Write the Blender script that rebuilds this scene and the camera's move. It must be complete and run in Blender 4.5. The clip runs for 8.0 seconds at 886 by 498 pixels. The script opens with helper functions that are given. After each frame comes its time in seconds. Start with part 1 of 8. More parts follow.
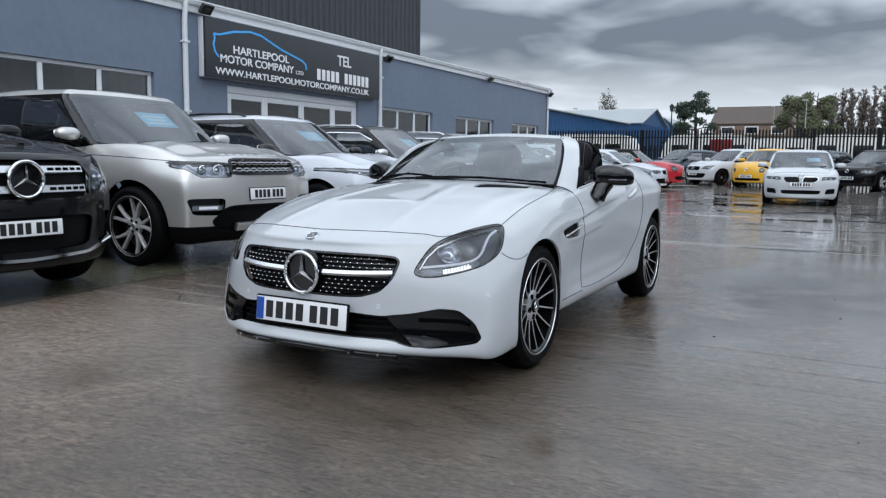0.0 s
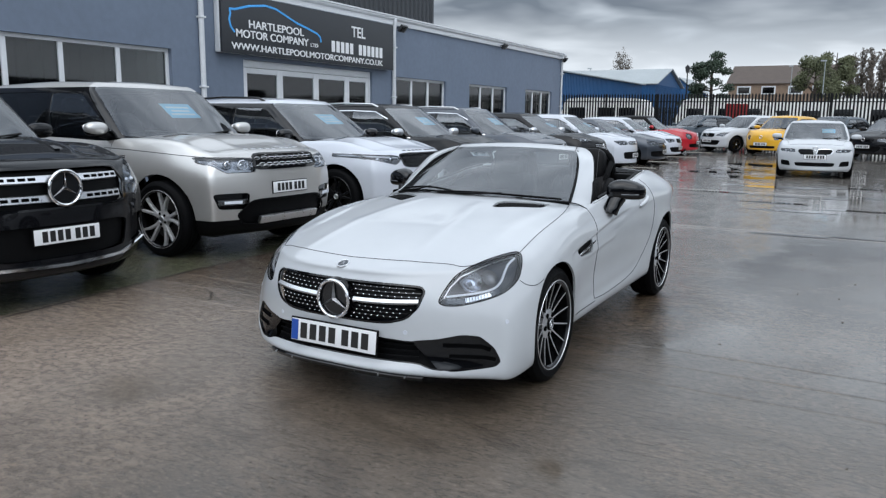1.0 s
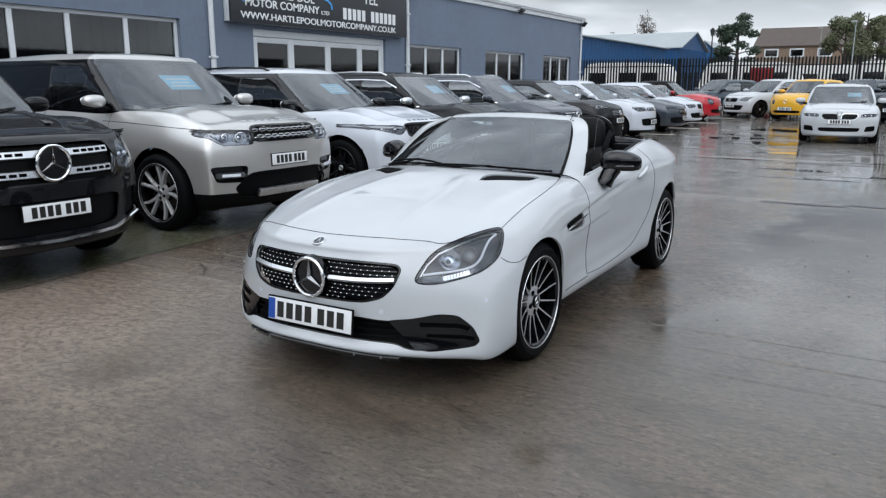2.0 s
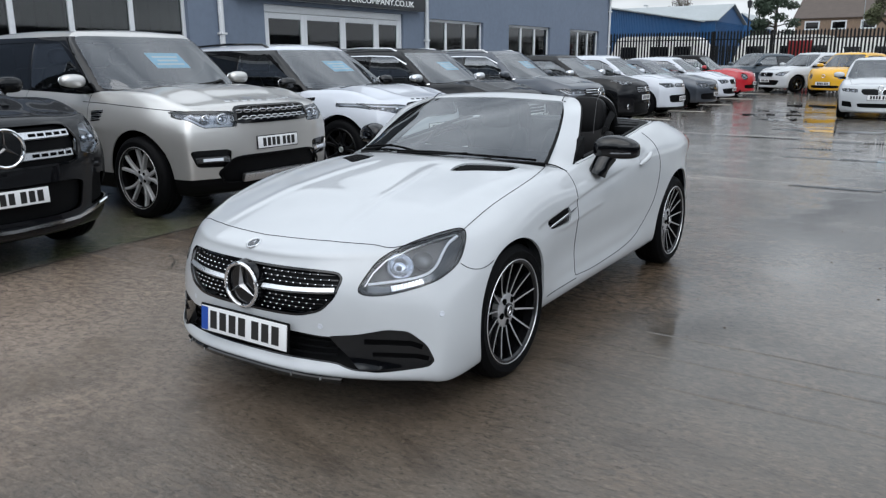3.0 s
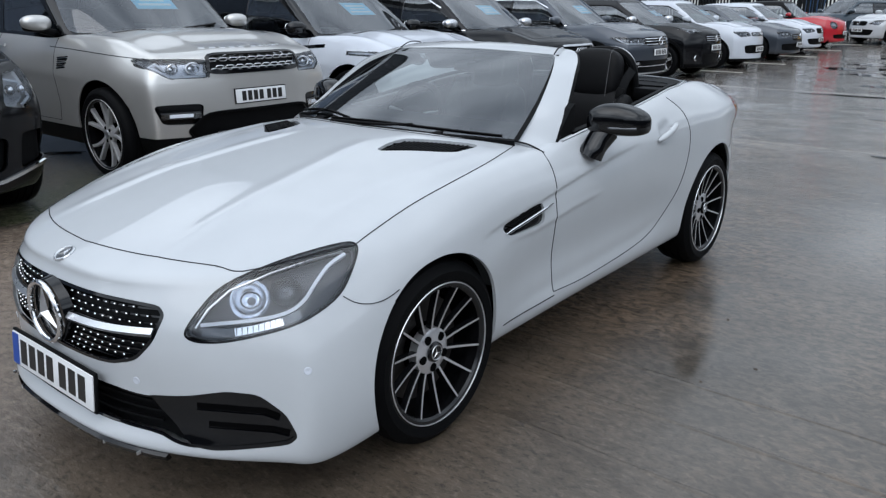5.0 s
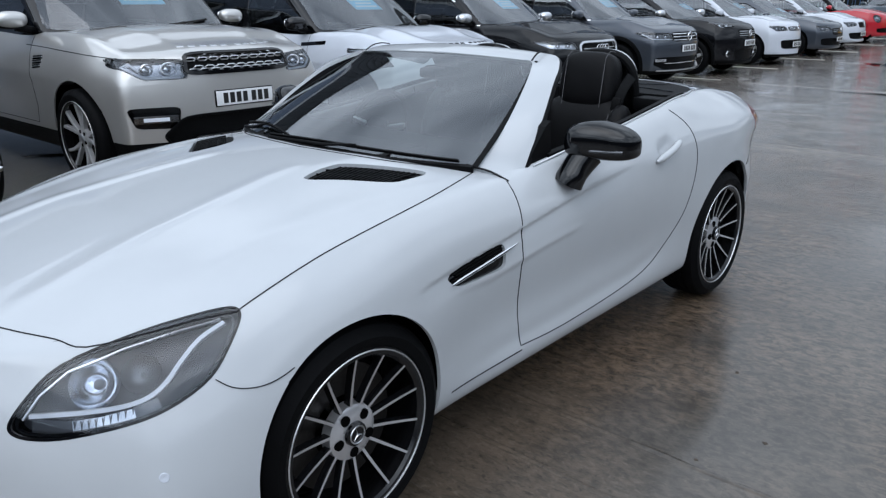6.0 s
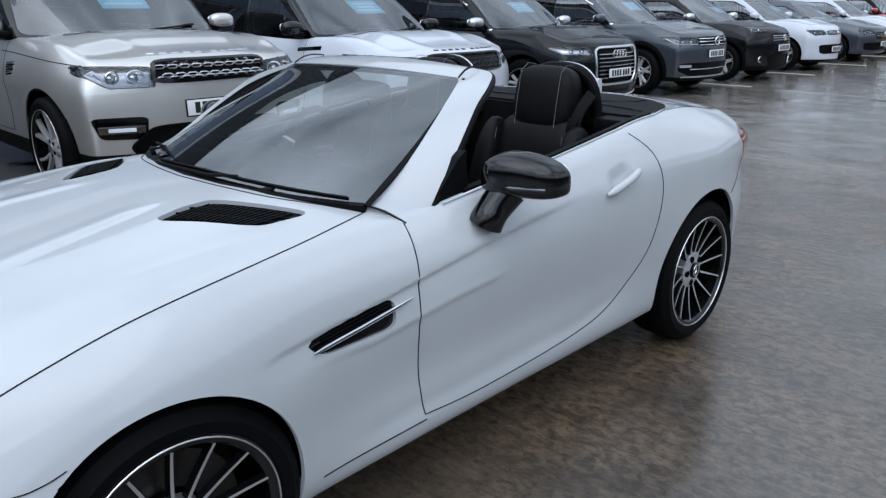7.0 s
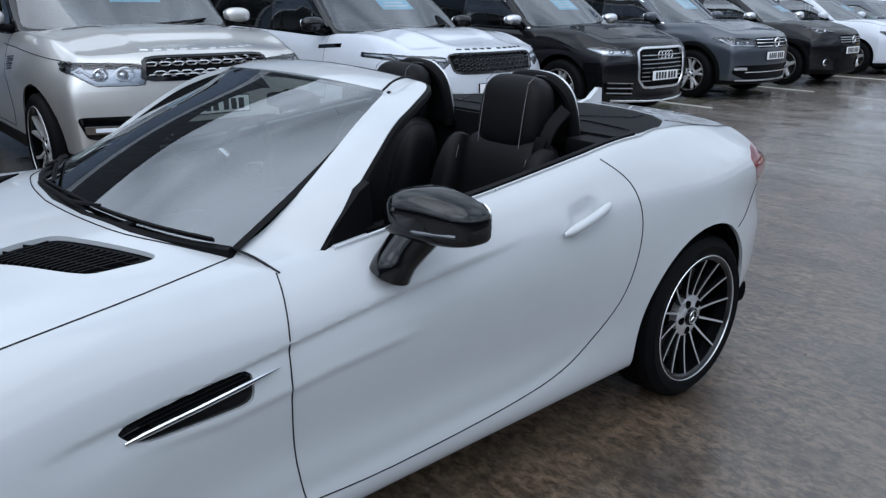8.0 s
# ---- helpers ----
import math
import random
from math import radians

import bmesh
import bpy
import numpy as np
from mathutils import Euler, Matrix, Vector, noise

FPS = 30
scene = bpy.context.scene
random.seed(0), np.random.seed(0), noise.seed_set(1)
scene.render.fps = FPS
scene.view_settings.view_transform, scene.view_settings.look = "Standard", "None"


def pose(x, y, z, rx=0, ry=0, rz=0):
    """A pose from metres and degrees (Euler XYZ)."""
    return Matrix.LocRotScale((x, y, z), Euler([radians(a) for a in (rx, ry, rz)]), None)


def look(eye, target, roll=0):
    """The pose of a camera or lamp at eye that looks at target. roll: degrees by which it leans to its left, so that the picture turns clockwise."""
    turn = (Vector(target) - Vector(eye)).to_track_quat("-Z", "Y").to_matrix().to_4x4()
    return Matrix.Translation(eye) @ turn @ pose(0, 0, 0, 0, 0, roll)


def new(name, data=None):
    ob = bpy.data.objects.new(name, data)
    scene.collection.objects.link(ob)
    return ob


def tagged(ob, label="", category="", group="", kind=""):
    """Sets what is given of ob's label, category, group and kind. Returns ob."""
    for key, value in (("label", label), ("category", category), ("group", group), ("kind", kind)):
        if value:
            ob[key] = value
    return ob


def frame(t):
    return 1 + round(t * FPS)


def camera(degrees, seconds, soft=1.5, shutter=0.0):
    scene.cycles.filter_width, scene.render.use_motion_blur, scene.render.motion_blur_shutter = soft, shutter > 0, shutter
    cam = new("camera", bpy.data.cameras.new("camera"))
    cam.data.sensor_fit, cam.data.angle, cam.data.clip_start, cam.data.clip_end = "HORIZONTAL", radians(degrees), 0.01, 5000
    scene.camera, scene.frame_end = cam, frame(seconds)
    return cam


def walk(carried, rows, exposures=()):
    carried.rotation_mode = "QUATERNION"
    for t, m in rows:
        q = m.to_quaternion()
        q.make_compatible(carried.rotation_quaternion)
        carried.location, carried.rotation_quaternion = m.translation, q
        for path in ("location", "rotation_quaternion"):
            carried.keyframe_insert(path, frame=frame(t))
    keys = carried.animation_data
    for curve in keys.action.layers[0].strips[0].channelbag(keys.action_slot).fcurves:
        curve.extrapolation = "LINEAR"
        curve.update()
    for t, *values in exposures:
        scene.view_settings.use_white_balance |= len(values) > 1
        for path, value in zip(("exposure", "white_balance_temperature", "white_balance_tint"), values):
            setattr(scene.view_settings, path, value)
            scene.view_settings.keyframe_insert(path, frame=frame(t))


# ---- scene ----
cam = camera(60.8, 8.0, 1.3)
PATH = [
    (0, (2.201, -4.779, 1.048), (1.251, -3.034, 0.816), 0.7),
    (0.5, (2.21, -4.861, 1.289), (1.254, -3.127, 1.006), 0.7),
    (1, (2.245, -4.976, 1.415), (1.277, -3.26, 1.074), 0.7),
    (1.5, (2.327, -4.937, 1.431), (1.341, -3.24, 1.043), 0.4),
    (3, (2.388, -4.151, 1.44), (1.313, -2.534, 0.957), -0.3),
    (3.5, (2.383, -3.836, 1.429), (1.279, -2.25, 0.914), -0.3),
    (4, (2.353, -3.544, 1.417), (1.218, -1.992, 0.865), -0.2),
    (5.5, (2.196, -2.681, 1.409), (0.972, -1.229, 0.781), 0.1),
    (6, (2.148, -2.39, 1.428), (0.893, -0.966, 0.8), 0.0),
    (6.5, (2.131, -2.133, 1.448), (0.839, -0.74, 0.824), -0.1),
    (7, (2.188, -1.801, 1.446), (0.858, -0.444, 0.822), -0.0),
    (7.5, (2.192, -1.523, 1.441), (0.817, -0.215, 0.811), 0.2),
    (8, (2.149, -1.208, 1.454), (0.717, 0.034, 0.819), 0.5),
]
walk(cam, [(t, look(eye, target, roll)) for t, eye, target, roll in PATH], [(0, 0.50, 6150, 10), (1.5, 0.53, 6300, 10), (3.5, 0.54, 6400, 10), (5.5, 0.42, 6050, 10), (8, 0.50, 5900, 10)])

# ---- world and light: bright overcast after rain ----
SUN_AZ, SUN_EL = 150.0, 60.0
world = bpy.data.worlds.new("overcast_sky")
scene.world = world
world.use_nodes = True
wn, wl = world.node_tree.nodes, world.node_tree.links
wn.clear()
w_out, w_bg = wn.new("ShaderNodeOutputWorld"), wn.new("ShaderNodeBackground")
w_sky = wn.new("ShaderNodeTexSky")
w_sky.sky_type, w_sky.sun_disc = "NISHITA", False
w_sky.sun_elevation, w_sky.sun_rotation, w_sky.dust_density = radians(SUN_EL), radians(SUN_AZ), 3.0
w_co, w_sep = wn.new("ShaderNodeTexCoord"), wn.new("ShaderNodeSeparateXYZ")
# the clouds lie on a plane overhead, so they draw out into streaks towards the horizon
w_up, w_abs, w_comb, w_div = wn.new("ShaderNodeMath"), wn.new("ShaderNodeMath"), wn.new("ShaderNodeCombineXYZ"), wn.new("ShaderNodeVectorMath")
w_abs.operation, w_up.operation, w_div.operation = "ABSOLUTE", "ADD", "DIVIDE"
w_up.inputs[1].default_value = 0.16
wl.new(w_co.outputs["Generated"], w_sep.inputs["Vector"])
wl.new(w_sep.outputs["Z"], w_abs.inputs[0])
wl.new(w_abs.outputs[0], w_up.inputs[0])
for k in ("X", "Y", "Z"):
    wl.new(w_up.outputs[0], w_comb.inputs[k])
wl.new(w_co.outputs["Generated"], w_div.inputs[0])
wl.new(w_comb.outputs["Vector"], w_div.inputs[1])
w_no = wn.new("ShaderNodeTexNoise")
w_no.inputs["Scale"].default_value, w_no.inputs["Detail"].default_value = 1.7, 3.5
w_no.inputs["Roughness"].default_value, w_no.inputs["Distortion"].default_value = 0.46, 0.25
w_ramp = wn.new("ShaderNodeValToRGB")
w_ramp.color_ramp.elements[0].position, w_ramp.color_ramp.elements[0].color = 0.40, (2.4, 2.75, 3.2, 1)
w_ramp.color_ramp.elements[1].position, w_ramp.color_ramp.elements[1].color = 0.78, (11.5, 12.3, 13.0, 1)
w_hor = wn.new("ShaderNodeMapRange")      # cloud base is thinner and brighter towards the horizon
w_hor.inputs["From Min"].default_value, w_hor.inputs["From Max"].default_value = 0.125, 0.205
w_hor.inputs["To Min"].default_value, w_hor.inputs["To Max"].default_value = 1.0, 0.0
w_glow = wn.new("ShaderNodeMixRGB")
w_glow.inputs[2].default_value = (11.4, 12.0, 12.5, 1)
w_mix = wn.new("ShaderNodeMixRGB")
w_mix.inputs[0].default_value = 0.88
wl.new(w_div.outputs["Vector"], w_no.inputs["Vector"])
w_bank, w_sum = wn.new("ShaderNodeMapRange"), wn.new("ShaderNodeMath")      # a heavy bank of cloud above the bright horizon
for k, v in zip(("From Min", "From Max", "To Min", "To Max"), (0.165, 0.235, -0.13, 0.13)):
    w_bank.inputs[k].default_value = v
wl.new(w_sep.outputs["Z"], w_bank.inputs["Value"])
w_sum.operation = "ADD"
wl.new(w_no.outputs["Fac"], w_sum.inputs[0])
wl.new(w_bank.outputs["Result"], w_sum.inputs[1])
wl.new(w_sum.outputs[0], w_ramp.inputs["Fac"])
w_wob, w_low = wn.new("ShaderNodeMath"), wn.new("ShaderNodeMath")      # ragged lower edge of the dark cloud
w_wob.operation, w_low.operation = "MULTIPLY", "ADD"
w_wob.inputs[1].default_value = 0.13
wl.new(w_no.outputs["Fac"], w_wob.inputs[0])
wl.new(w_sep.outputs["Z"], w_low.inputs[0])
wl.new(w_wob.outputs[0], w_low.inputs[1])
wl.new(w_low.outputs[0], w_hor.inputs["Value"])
wl.new(w_hor.outputs["Result"], w_glow.inputs[0])
wl.new(w_ramp.outputs["Color"], w_glow.inputs[1])
wl.new(w_sky.outputs["Color"], w_mix.inputs[1])
wl.new(w_glow.outputs["Color"], w_mix.inputs[2])
# the cloud is brighter on the sun's side
w_dot, w_side, w_mul = wn.new("ShaderNodeVectorMath"), wn.new("ShaderNodeMapRange"), wn.new("ShaderNodeMixRGB")
w_dot.operation = "DOT_PRODUCT"
w_dot.inputs[1].default_value = (math.sin(radians(SUN_AZ)) * 0.5, math.cos(radians(SUN_AZ)) * 0.5, 0.87)
for k, v in zip(("From Min", "From Max", "To Min", "To Max"), (-0.35, 1.0, 0.55, 1.4)):
    w_side.inputs[k].default_value = v
w_mul.blend_type, w_mul.inputs[0].default_value = "MULTIPLY", 1.0
wl.new(w_co.outputs["Generated"], w_dot.inputs[0])
wl.new(w_dot.outputs["Value"], w_side.inputs["Value"])
wl.new(w_mix.outputs["Color"], w_mul.inputs[1])
wl.new(w_side.outputs["Result"], w_mul.inputs[2])
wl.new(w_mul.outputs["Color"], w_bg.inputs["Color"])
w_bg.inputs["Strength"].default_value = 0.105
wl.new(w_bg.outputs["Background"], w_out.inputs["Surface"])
sun = new("sun", bpy.data.lights.new("sun", "SUN"))
sun.data.energy, sun.data.angle, sun.data.color = 0.75, radians(75), (1.0, 0.97, 0.93)
az = radians(SUN_AZ)
sun.matrix_world = look((0, 0, 30), Vector((0, 0, 30)) - Vector((math.sin(az) * math.cos(radians(SUN_EL)), math.cos(az) * math.cos(radians(SUN_EL)), math.sin(radians(SUN_EL)))))

# ---- materials ----
def material(name, colour, rough=0.5, metal=0.0, vary=0.0, scale=8.0, bump=0.0, bump_scale=60.0, coat=0.0, rough_vary=0.0, alpha=0.0, spec=0.5, island=0.0):
    """A principled material with noise at two scales in colour, roughness and relief."""
    m = bpy.data.materials.new(name)
    m.use_nodes = True
    n, l = m.node_tree.nodes, m.node_tree.links
    b = n["Principled BSDF"]
    b.inputs["Base Color"].default_value = (*colour, 1)
    b.inputs["Roughness"].default_value, b.inputs["Metallic"].default_value = rough, metal
    b.inputs["Coat Weight"].default_value, b.inputs["Coat Roughness"].default_value = coat, 0.04
    b.inputs["Specular IOR Level"].default_value = spec
    co = n.new("ShaderNodeTexCoord")
    if vary or rough_vary:
        big, small, mix = n.new("ShaderNodeTexNoise"), n.new("ShaderNodeTexNoise"), n.new("ShaderNodeMath")
        big.inputs["Scale"].default_value, big.inputs["Detail"].default_value = scale, 5
        small.inputs["Scale"].default_value, small.inputs["Detail"].default_value = scale * 9, 3
        mix.operation = "ADD"
        for t in (big, small):
            l.new(co.outputs["Object"], t.inputs["Vector"])
        l.new(big.outputs["Fac"], mix.inputs[0])
        l.new(small.outputs["Fac"], mix.inputs[1])
        if vary:
            r = n.new("ShaderNodeMapRange")
            r.inputs["From Min"].default_value, r.inputs["From Max"].default_value = 0.6, 1.4
            r.inputs["To Min"].default_value, r.inputs["To Max"].default_value = 1 - vary, 1 + vary
            h = n.new("ShaderNodeHueSaturation")
            h.inputs["Color"].default_value = (*colour, 1)
            l.new(mix.outputs[0], r.inputs["Value"])
            l.new(r.outputs["Result"], h.inputs["Value"])
            l.new(h.outputs["Color"], b.inputs["Base Color"])
        if rough_vary:
            r2 = n.new("ShaderNodeMapRange")
            r2.inputs["From Min"].default_value, r2.inputs["From Max"].default_value = 0.6, 1.4
            r2.inputs["To Min"].default_value, r2.inputs["To Max"].default_value = max(0.02, rough - rough_vary), min(1, rough + rough_vary)
            l.new(mix.outputs[0], r2.inputs["Value"])
            l.new(r2.outputs["Result"], b.inputs["Roughness"])
    if bump:
        t, bp = n.new("ShaderNodeTexNoise"), n.new("ShaderNodeBump")
        t.inputs["Scale"].default_value, t.inputs["Detail"].default_value = bump_scale, 6
        bp.inputs["Strength"].default_value, bp.inputs["Distance"].default_value = bump, 0.01
        l.new(co.outputs["Object"], t.inputs["Vector"])
        l.new(t.outputs["Fac"], bp.inputs["Height"])
        l.new(bp.outputs["Normal"], b.inputs["Normal"])
    return m


def paint(name, colour, rough=0.45, metal=0.0):
    """Car paint: a matt or metallic base under a sharp clear coat, with very faint cloudiness and drying water marks."""
    m = material(name, colour, rough, metal, vary=0.025, scale=0.9, coat=1.0 if max(colour) > 0.02 else 0.6, spec=0.15 if max(colour) > 0.02 else 0.05)
    n, l = m.node_tree.nodes, m.node_tree.links
    co, t, r = n.new("ShaderNodeTexCoord"), n.new("ShaderNodeTexNoise"), n.new("ShaderNodeMapRange")
    t.inputs["Scale"].default_value, t.inputs["Detail"].default_value = 3.0, 4
    for k, v in zip(("From Min", "From Max", "To Min", "To Max"), (0.35, 0.7, 0.02, 0.07)):
        r.inputs[k].default_value = v
    l.new(co.outputs["Object"], t.inputs["Vector"])
    l.new(t.outputs["Fac"], r.inputs["Value"])
    l.new(r.outputs["Result"], n["Principled BSDF"].inputs["Coat Roughness"])
    return m


def glass(name, tint, clear=0.75, ior=1.6):
    """Thin pane: tinted see-through with a mirror gloss that grows at grazing angles."""
    m = bpy.data.materials.new(name)
    m.use_nodes = True
    n, l = m.node_tree.nodes, m.node_tree.links
    n.clear()
    out, mix, tr, gl, fr = (n.new("ShaderNode" + k) for k in ("OutputMaterial", "MixShader", "BsdfTransparent", "BsdfGlossy", "Fresnel"))
    tr.inputs["Color"].default_value = (*[clear * c for c in tint], 1)
    gl.inputs["Roughness"].default_value = 0.03
    gl.inputs["Color"].default_value = (0.95, 0.97, 1.0, 1)
    fr.inputs["IOR"].default_value = ior
    l.new(fr.outputs["Fac"], mix.inputs["Fac"])
    l.new(tr.outputs["BSDF"], mix.inputs[1])
    l.new(gl.outputs["BSDF"], mix.inputs[2])
    l.new(mix.outputs["Shader"], out.inputs["Surface"])
    return m


def emitter(name, colour, power):
    m = bpy.data.materials.new(name)
    m.use_nodes = True
    b = m.node_tree.nodes["Principled BSDF"]
    b.inputs["Base Color"].default_value = (*colour, 1)
    b.inputs["Emission Color"].default_value, b.inputs["Emission Strength"].default_value = (*colour, 1), power
    return m


M_WHITE = paint("white_car_paint", (0.46, 0.48, 0.50), 0.45)
M_WHITE2 = paint("white_paint_cool", (0.54, 0.57, 0.625), 0.45)
M_SILVER = paint("champagne_silver_paint", (0.56, 0.552, 0.535), 0.32, 0.65)
M_BLACK = paint("black_car_paint", (0.003, 0.0033, 0.0045), 0.5)
M_GREY = paint("graphite_paint", (0.055, 0.064, 0.08), 0.38, 0.5)
M_RED = paint("red_car_paint", (0.40, 0.012, 0.022), 0.4)
M_YELLOW = paint("yellow_car_paint", (0.66, 0.36, 0.02), 0.4)
M_BLUEGREY = paint("dark_blue_grey_paint", (0.03, 0.045, 0.06), 0.4, 0.3)
M_GLOSS = material("gloss_black_plastic", (0.002, 0.0022, 0.003), 0.06, spec=0.5, rough_vary=0.03, scale=4)
M_PLASTIC = material("textured_black_plastic", (0.0035, 0.0037, 0.0042), 0.5, spec=0.08, vary=0.15, bump=0.12, bump_scale=700)
M_GAP = material("panel_gap_shadow", (0.02, 0.02, 0.022), 0.7, spec=0.1, vary=0.1)
M_TYRE = material("tyre_rubber", (0.0035, 0.0037, 0.0042), 0.6, spec=0.06, vary=0.25, scale=14, bump=0.15, bump_scale=220, rough_vary=0.12)
# liner felt; its black also stands for shade in bolt holes and slots
M_LINER_RECESS = material("liner_felt_and_recess_black", (0.002, 0.002, 0.0022), 0.95, spec=0.03, vary=0.2, bump=0.2, bump_scale=200)
M_CHROME = material("chrome", (0.82, 0.83, 0.85), 0.12, 1.0, rough_vary=0.04, scale=10)
M_SATIN = material("satin_aluminium", (0.72, 0.73, 0.75), 0.3, 1.0, rough_vary=0.06, scale=12, vary=0.04)
M_MACHINED = material("machined_alloy_face", (0.74, 0.74, 0.76), 0.32, 0.85, rough_vary=0.04, scale=2.0, vary=0.03)
M_RIMDARK = material("gloss_black_alloy", (0.004, 0.0042, 0.005), 0.2, 0.0, rough_vary=0.06, scale=14)
M_RIMSILVER = material("silver_alloy", (0.60, 0.60, 0.61), 0.34, 0.55, vary=0.06, scale=12)
M_DISC = material("brake_disc_steel", (0.05, 0.047, 0.045), 0.4, 0.9, vary=0.2, scale=12)
M_LEATHER = material("black_leather", (0.0038, 0.0038, 0.0044), 0.45, spec=0.13, vary=0.15, scale=10, bump=0.2, bump_scale=260)
M_STITCH = material("pale_grey_stitching", (0.13, 0.13, 0.135), 0.8, vary=0.1)
M_CABIN = material("dark_cabin_trim", (0.005, 0.0053, 0.006), 0.6, spec=0.09, vary=0.2, scale=6, bump=0.1, bump_scale=300)
M_CABINGREY = material("grey_cabin_lining", (0.16, 0.16, 0.16), 0.8, vary=0.1, scale=6)
M_GLASS = glass("windscreen_glass", (0.80, 0.92, 0.88), 0.62, 2.4)
M_SCREEN = glass("parked_windscreen_glass", (0.82, 0.93, 0.90), 0.75, 2.3)
M_GLASSDARK = glass("privacy_glass", (0.30, 0.34, 0.34), 0.45)
M_LENS = glass("clear_lamp_lens", (0.95, 0.97, 1.0), 0.93)
M_REFLECT = material("lamp_reflector", (0.75, 0.77, 0.80), 0.14, 1.0, vary=0.1, scale=30, rough_vary=0.08)
M_LAMPGREY = material("lamp_bezel_grey", (0.10, 0.108, 0.12), 0.25, 0.6, vary=0.08, scale=20)
M_LAMPDARK = material("smoked_lamp_bowl", (0.045, 0.049, 0.058), 0.5, 0.0, vary=0.2, scale=5)
M_LAMPSILVER = material("silvered_lamp_bowl", (0.34, 0.36, 0.39), 0.2, 0.8, vary=0.15, scale=22, rough_vary=0.08)
M_DRL = material("lamp_light_guide", (0.72, 0.76, 0.82), 0.18, vary=0.04, scale=20)
M_TAIL = material("red_lamp_lens", (0.17, 0.004, 0.006), 0.12, coat=1.0, vary=0.1, scale=20)
M_PLATE = material("white_number_plate", (0.74, 0.75, 0.76), 0.3, vary=0.04, scale=12)
M_PLATEINK = material("black_plate_ink", (0.01, 0.01, 0.01), 0.4, vary=0.1)
M_PLATEBLUE = material("blue_plate_band", (0.01, 0.06, 0.32), 0.35, vary=0.05)
M_STICKER = material("pale_blue_price_card", (0.24, 0.62, 0.88), 0.5, vary=0.05, scale=10)
M_CARDWHITE = material("white_card_print", (0.72, 0.78, 0.82), 0.5, vary=0.05, scale=10)

# ---- building tools ----
import collections
from mathutils.bvhtree import BVHTree


def mesh_object(name, V, F, mat, parent=None, label="", sharp=35.0, smooth=True):
    me = bpy.data.meshes.new(name)
    me.from_pydata([tuple(map(float, v)) for v in V], [], [tuple(int(i) for i in f) for f in F])
    me.update()
    if smooth:
        me.shade_smooth()
        me.set_sharp_from_angle(angle=radians(sharp))
    if mat:
        me.materials.append(mat)
    ob = new(name, me)
    if parent:
        ob.parent = parent
    return tagged(ob, label)


def part(name, shape, mat, parent, label="", sharp=35.0, smooth=True):
    return mesh_object(name, shape[0], shape[1], mat, parent, label, sharp, smooth)


def thing(name, m, label, category, group="", kind=""):
    ob = new(name)
    ob.empty_display_size = 0.2
    ob.matrix_world = m
    return tagged(ob, label, category, group, kind)


def join(*shapes):
    V, F, n = [], [], 0
    for v, f in shapes:
        V += [tuple(p) for p in v]
        F += [tuple(i + n for i in q) for q in f]
        n += len(v)
    return V, F


def moved(shape, m):
    return [tuple(m @ Vector(v)) for v in shape[0]], shape[1]


def block(x0, x1, y0, y1, z0, z1, bevel=0.0, seg=2):
    bm = bmesh.new()
    bmesh.ops.create_cube(bm, size=1.0)
    for v in bm.verts:
        v.co = Vector(((x0, x1)[v.co.x > 0], (y0, y1)[v.co.y > 0], (z0, z1)[v.co.z > 0]))
    if bevel:
        bmesh.ops.bevel(bm, geom=bm.edges[:], offset=bevel, segments=seg, profile=0.6, affect="EDGES")
    bm.normal_update()
    out = [tuple(v.co) for v in bm.verts], [tuple(v.index for v in f.verts) for f in bm.faces]
    bm.free()
    return out


def prism(poly, axis, a, b):
    """A polygon in the plane across axis, drawn out from a to b."""
    def at(p, d):
        return {"x": (d, p[0], p[1]), "y": (p[0], d, p[1]), "z": (p[0], p[1], d)}[axis]
    n = len(poly)
    V = [at(p, a) for p in poly] + [at(p, b) for p in poly]
    F = [tuple(range(n))[::-1], tuple(range(n, 2 * n))] + [(i, (i + 1) % n, n + (i + 1) % n, n + i) for i in range(n)]
    return V, F


def arc_shell(profile, a0, a1, n=28):
    """Profile of (x, radius), turned about the x axis from angle a0 to a1 (0: +y, a quarter: up)."""
    k = len(profile)
    V = [(x, r * math.cos(a0 + (a1 - a0) * i / n), r * math.sin(a0 + (a1 - a0) * i / n)) for i in range(n + 1) for x, r in profile]
    return V, [(i * k + j, i * k + j + 1, (i + 1) * k + j + 1, (i + 1) * k + j) for i in range(n) for j in range(k - 1)]


def revolve(profile, n=48, closed=False):
    """Profile of (x, radius), turned about the x axis."""
    V = [(x, r * math.cos(2 * math.pi * i / n), r * math.sin(2 * math.pi * i / n)) for i in range(n) for x, r in profile]
    k = len(profile)
    last = k if closed else k - 1
    F = [(i * k + j, i * k + (j + 1) % k, ((i + 1) % n) * k + (j + 1) % k, ((i + 1) % n) * k + j) for i in range(n) for j in range(last)]
    return V, F


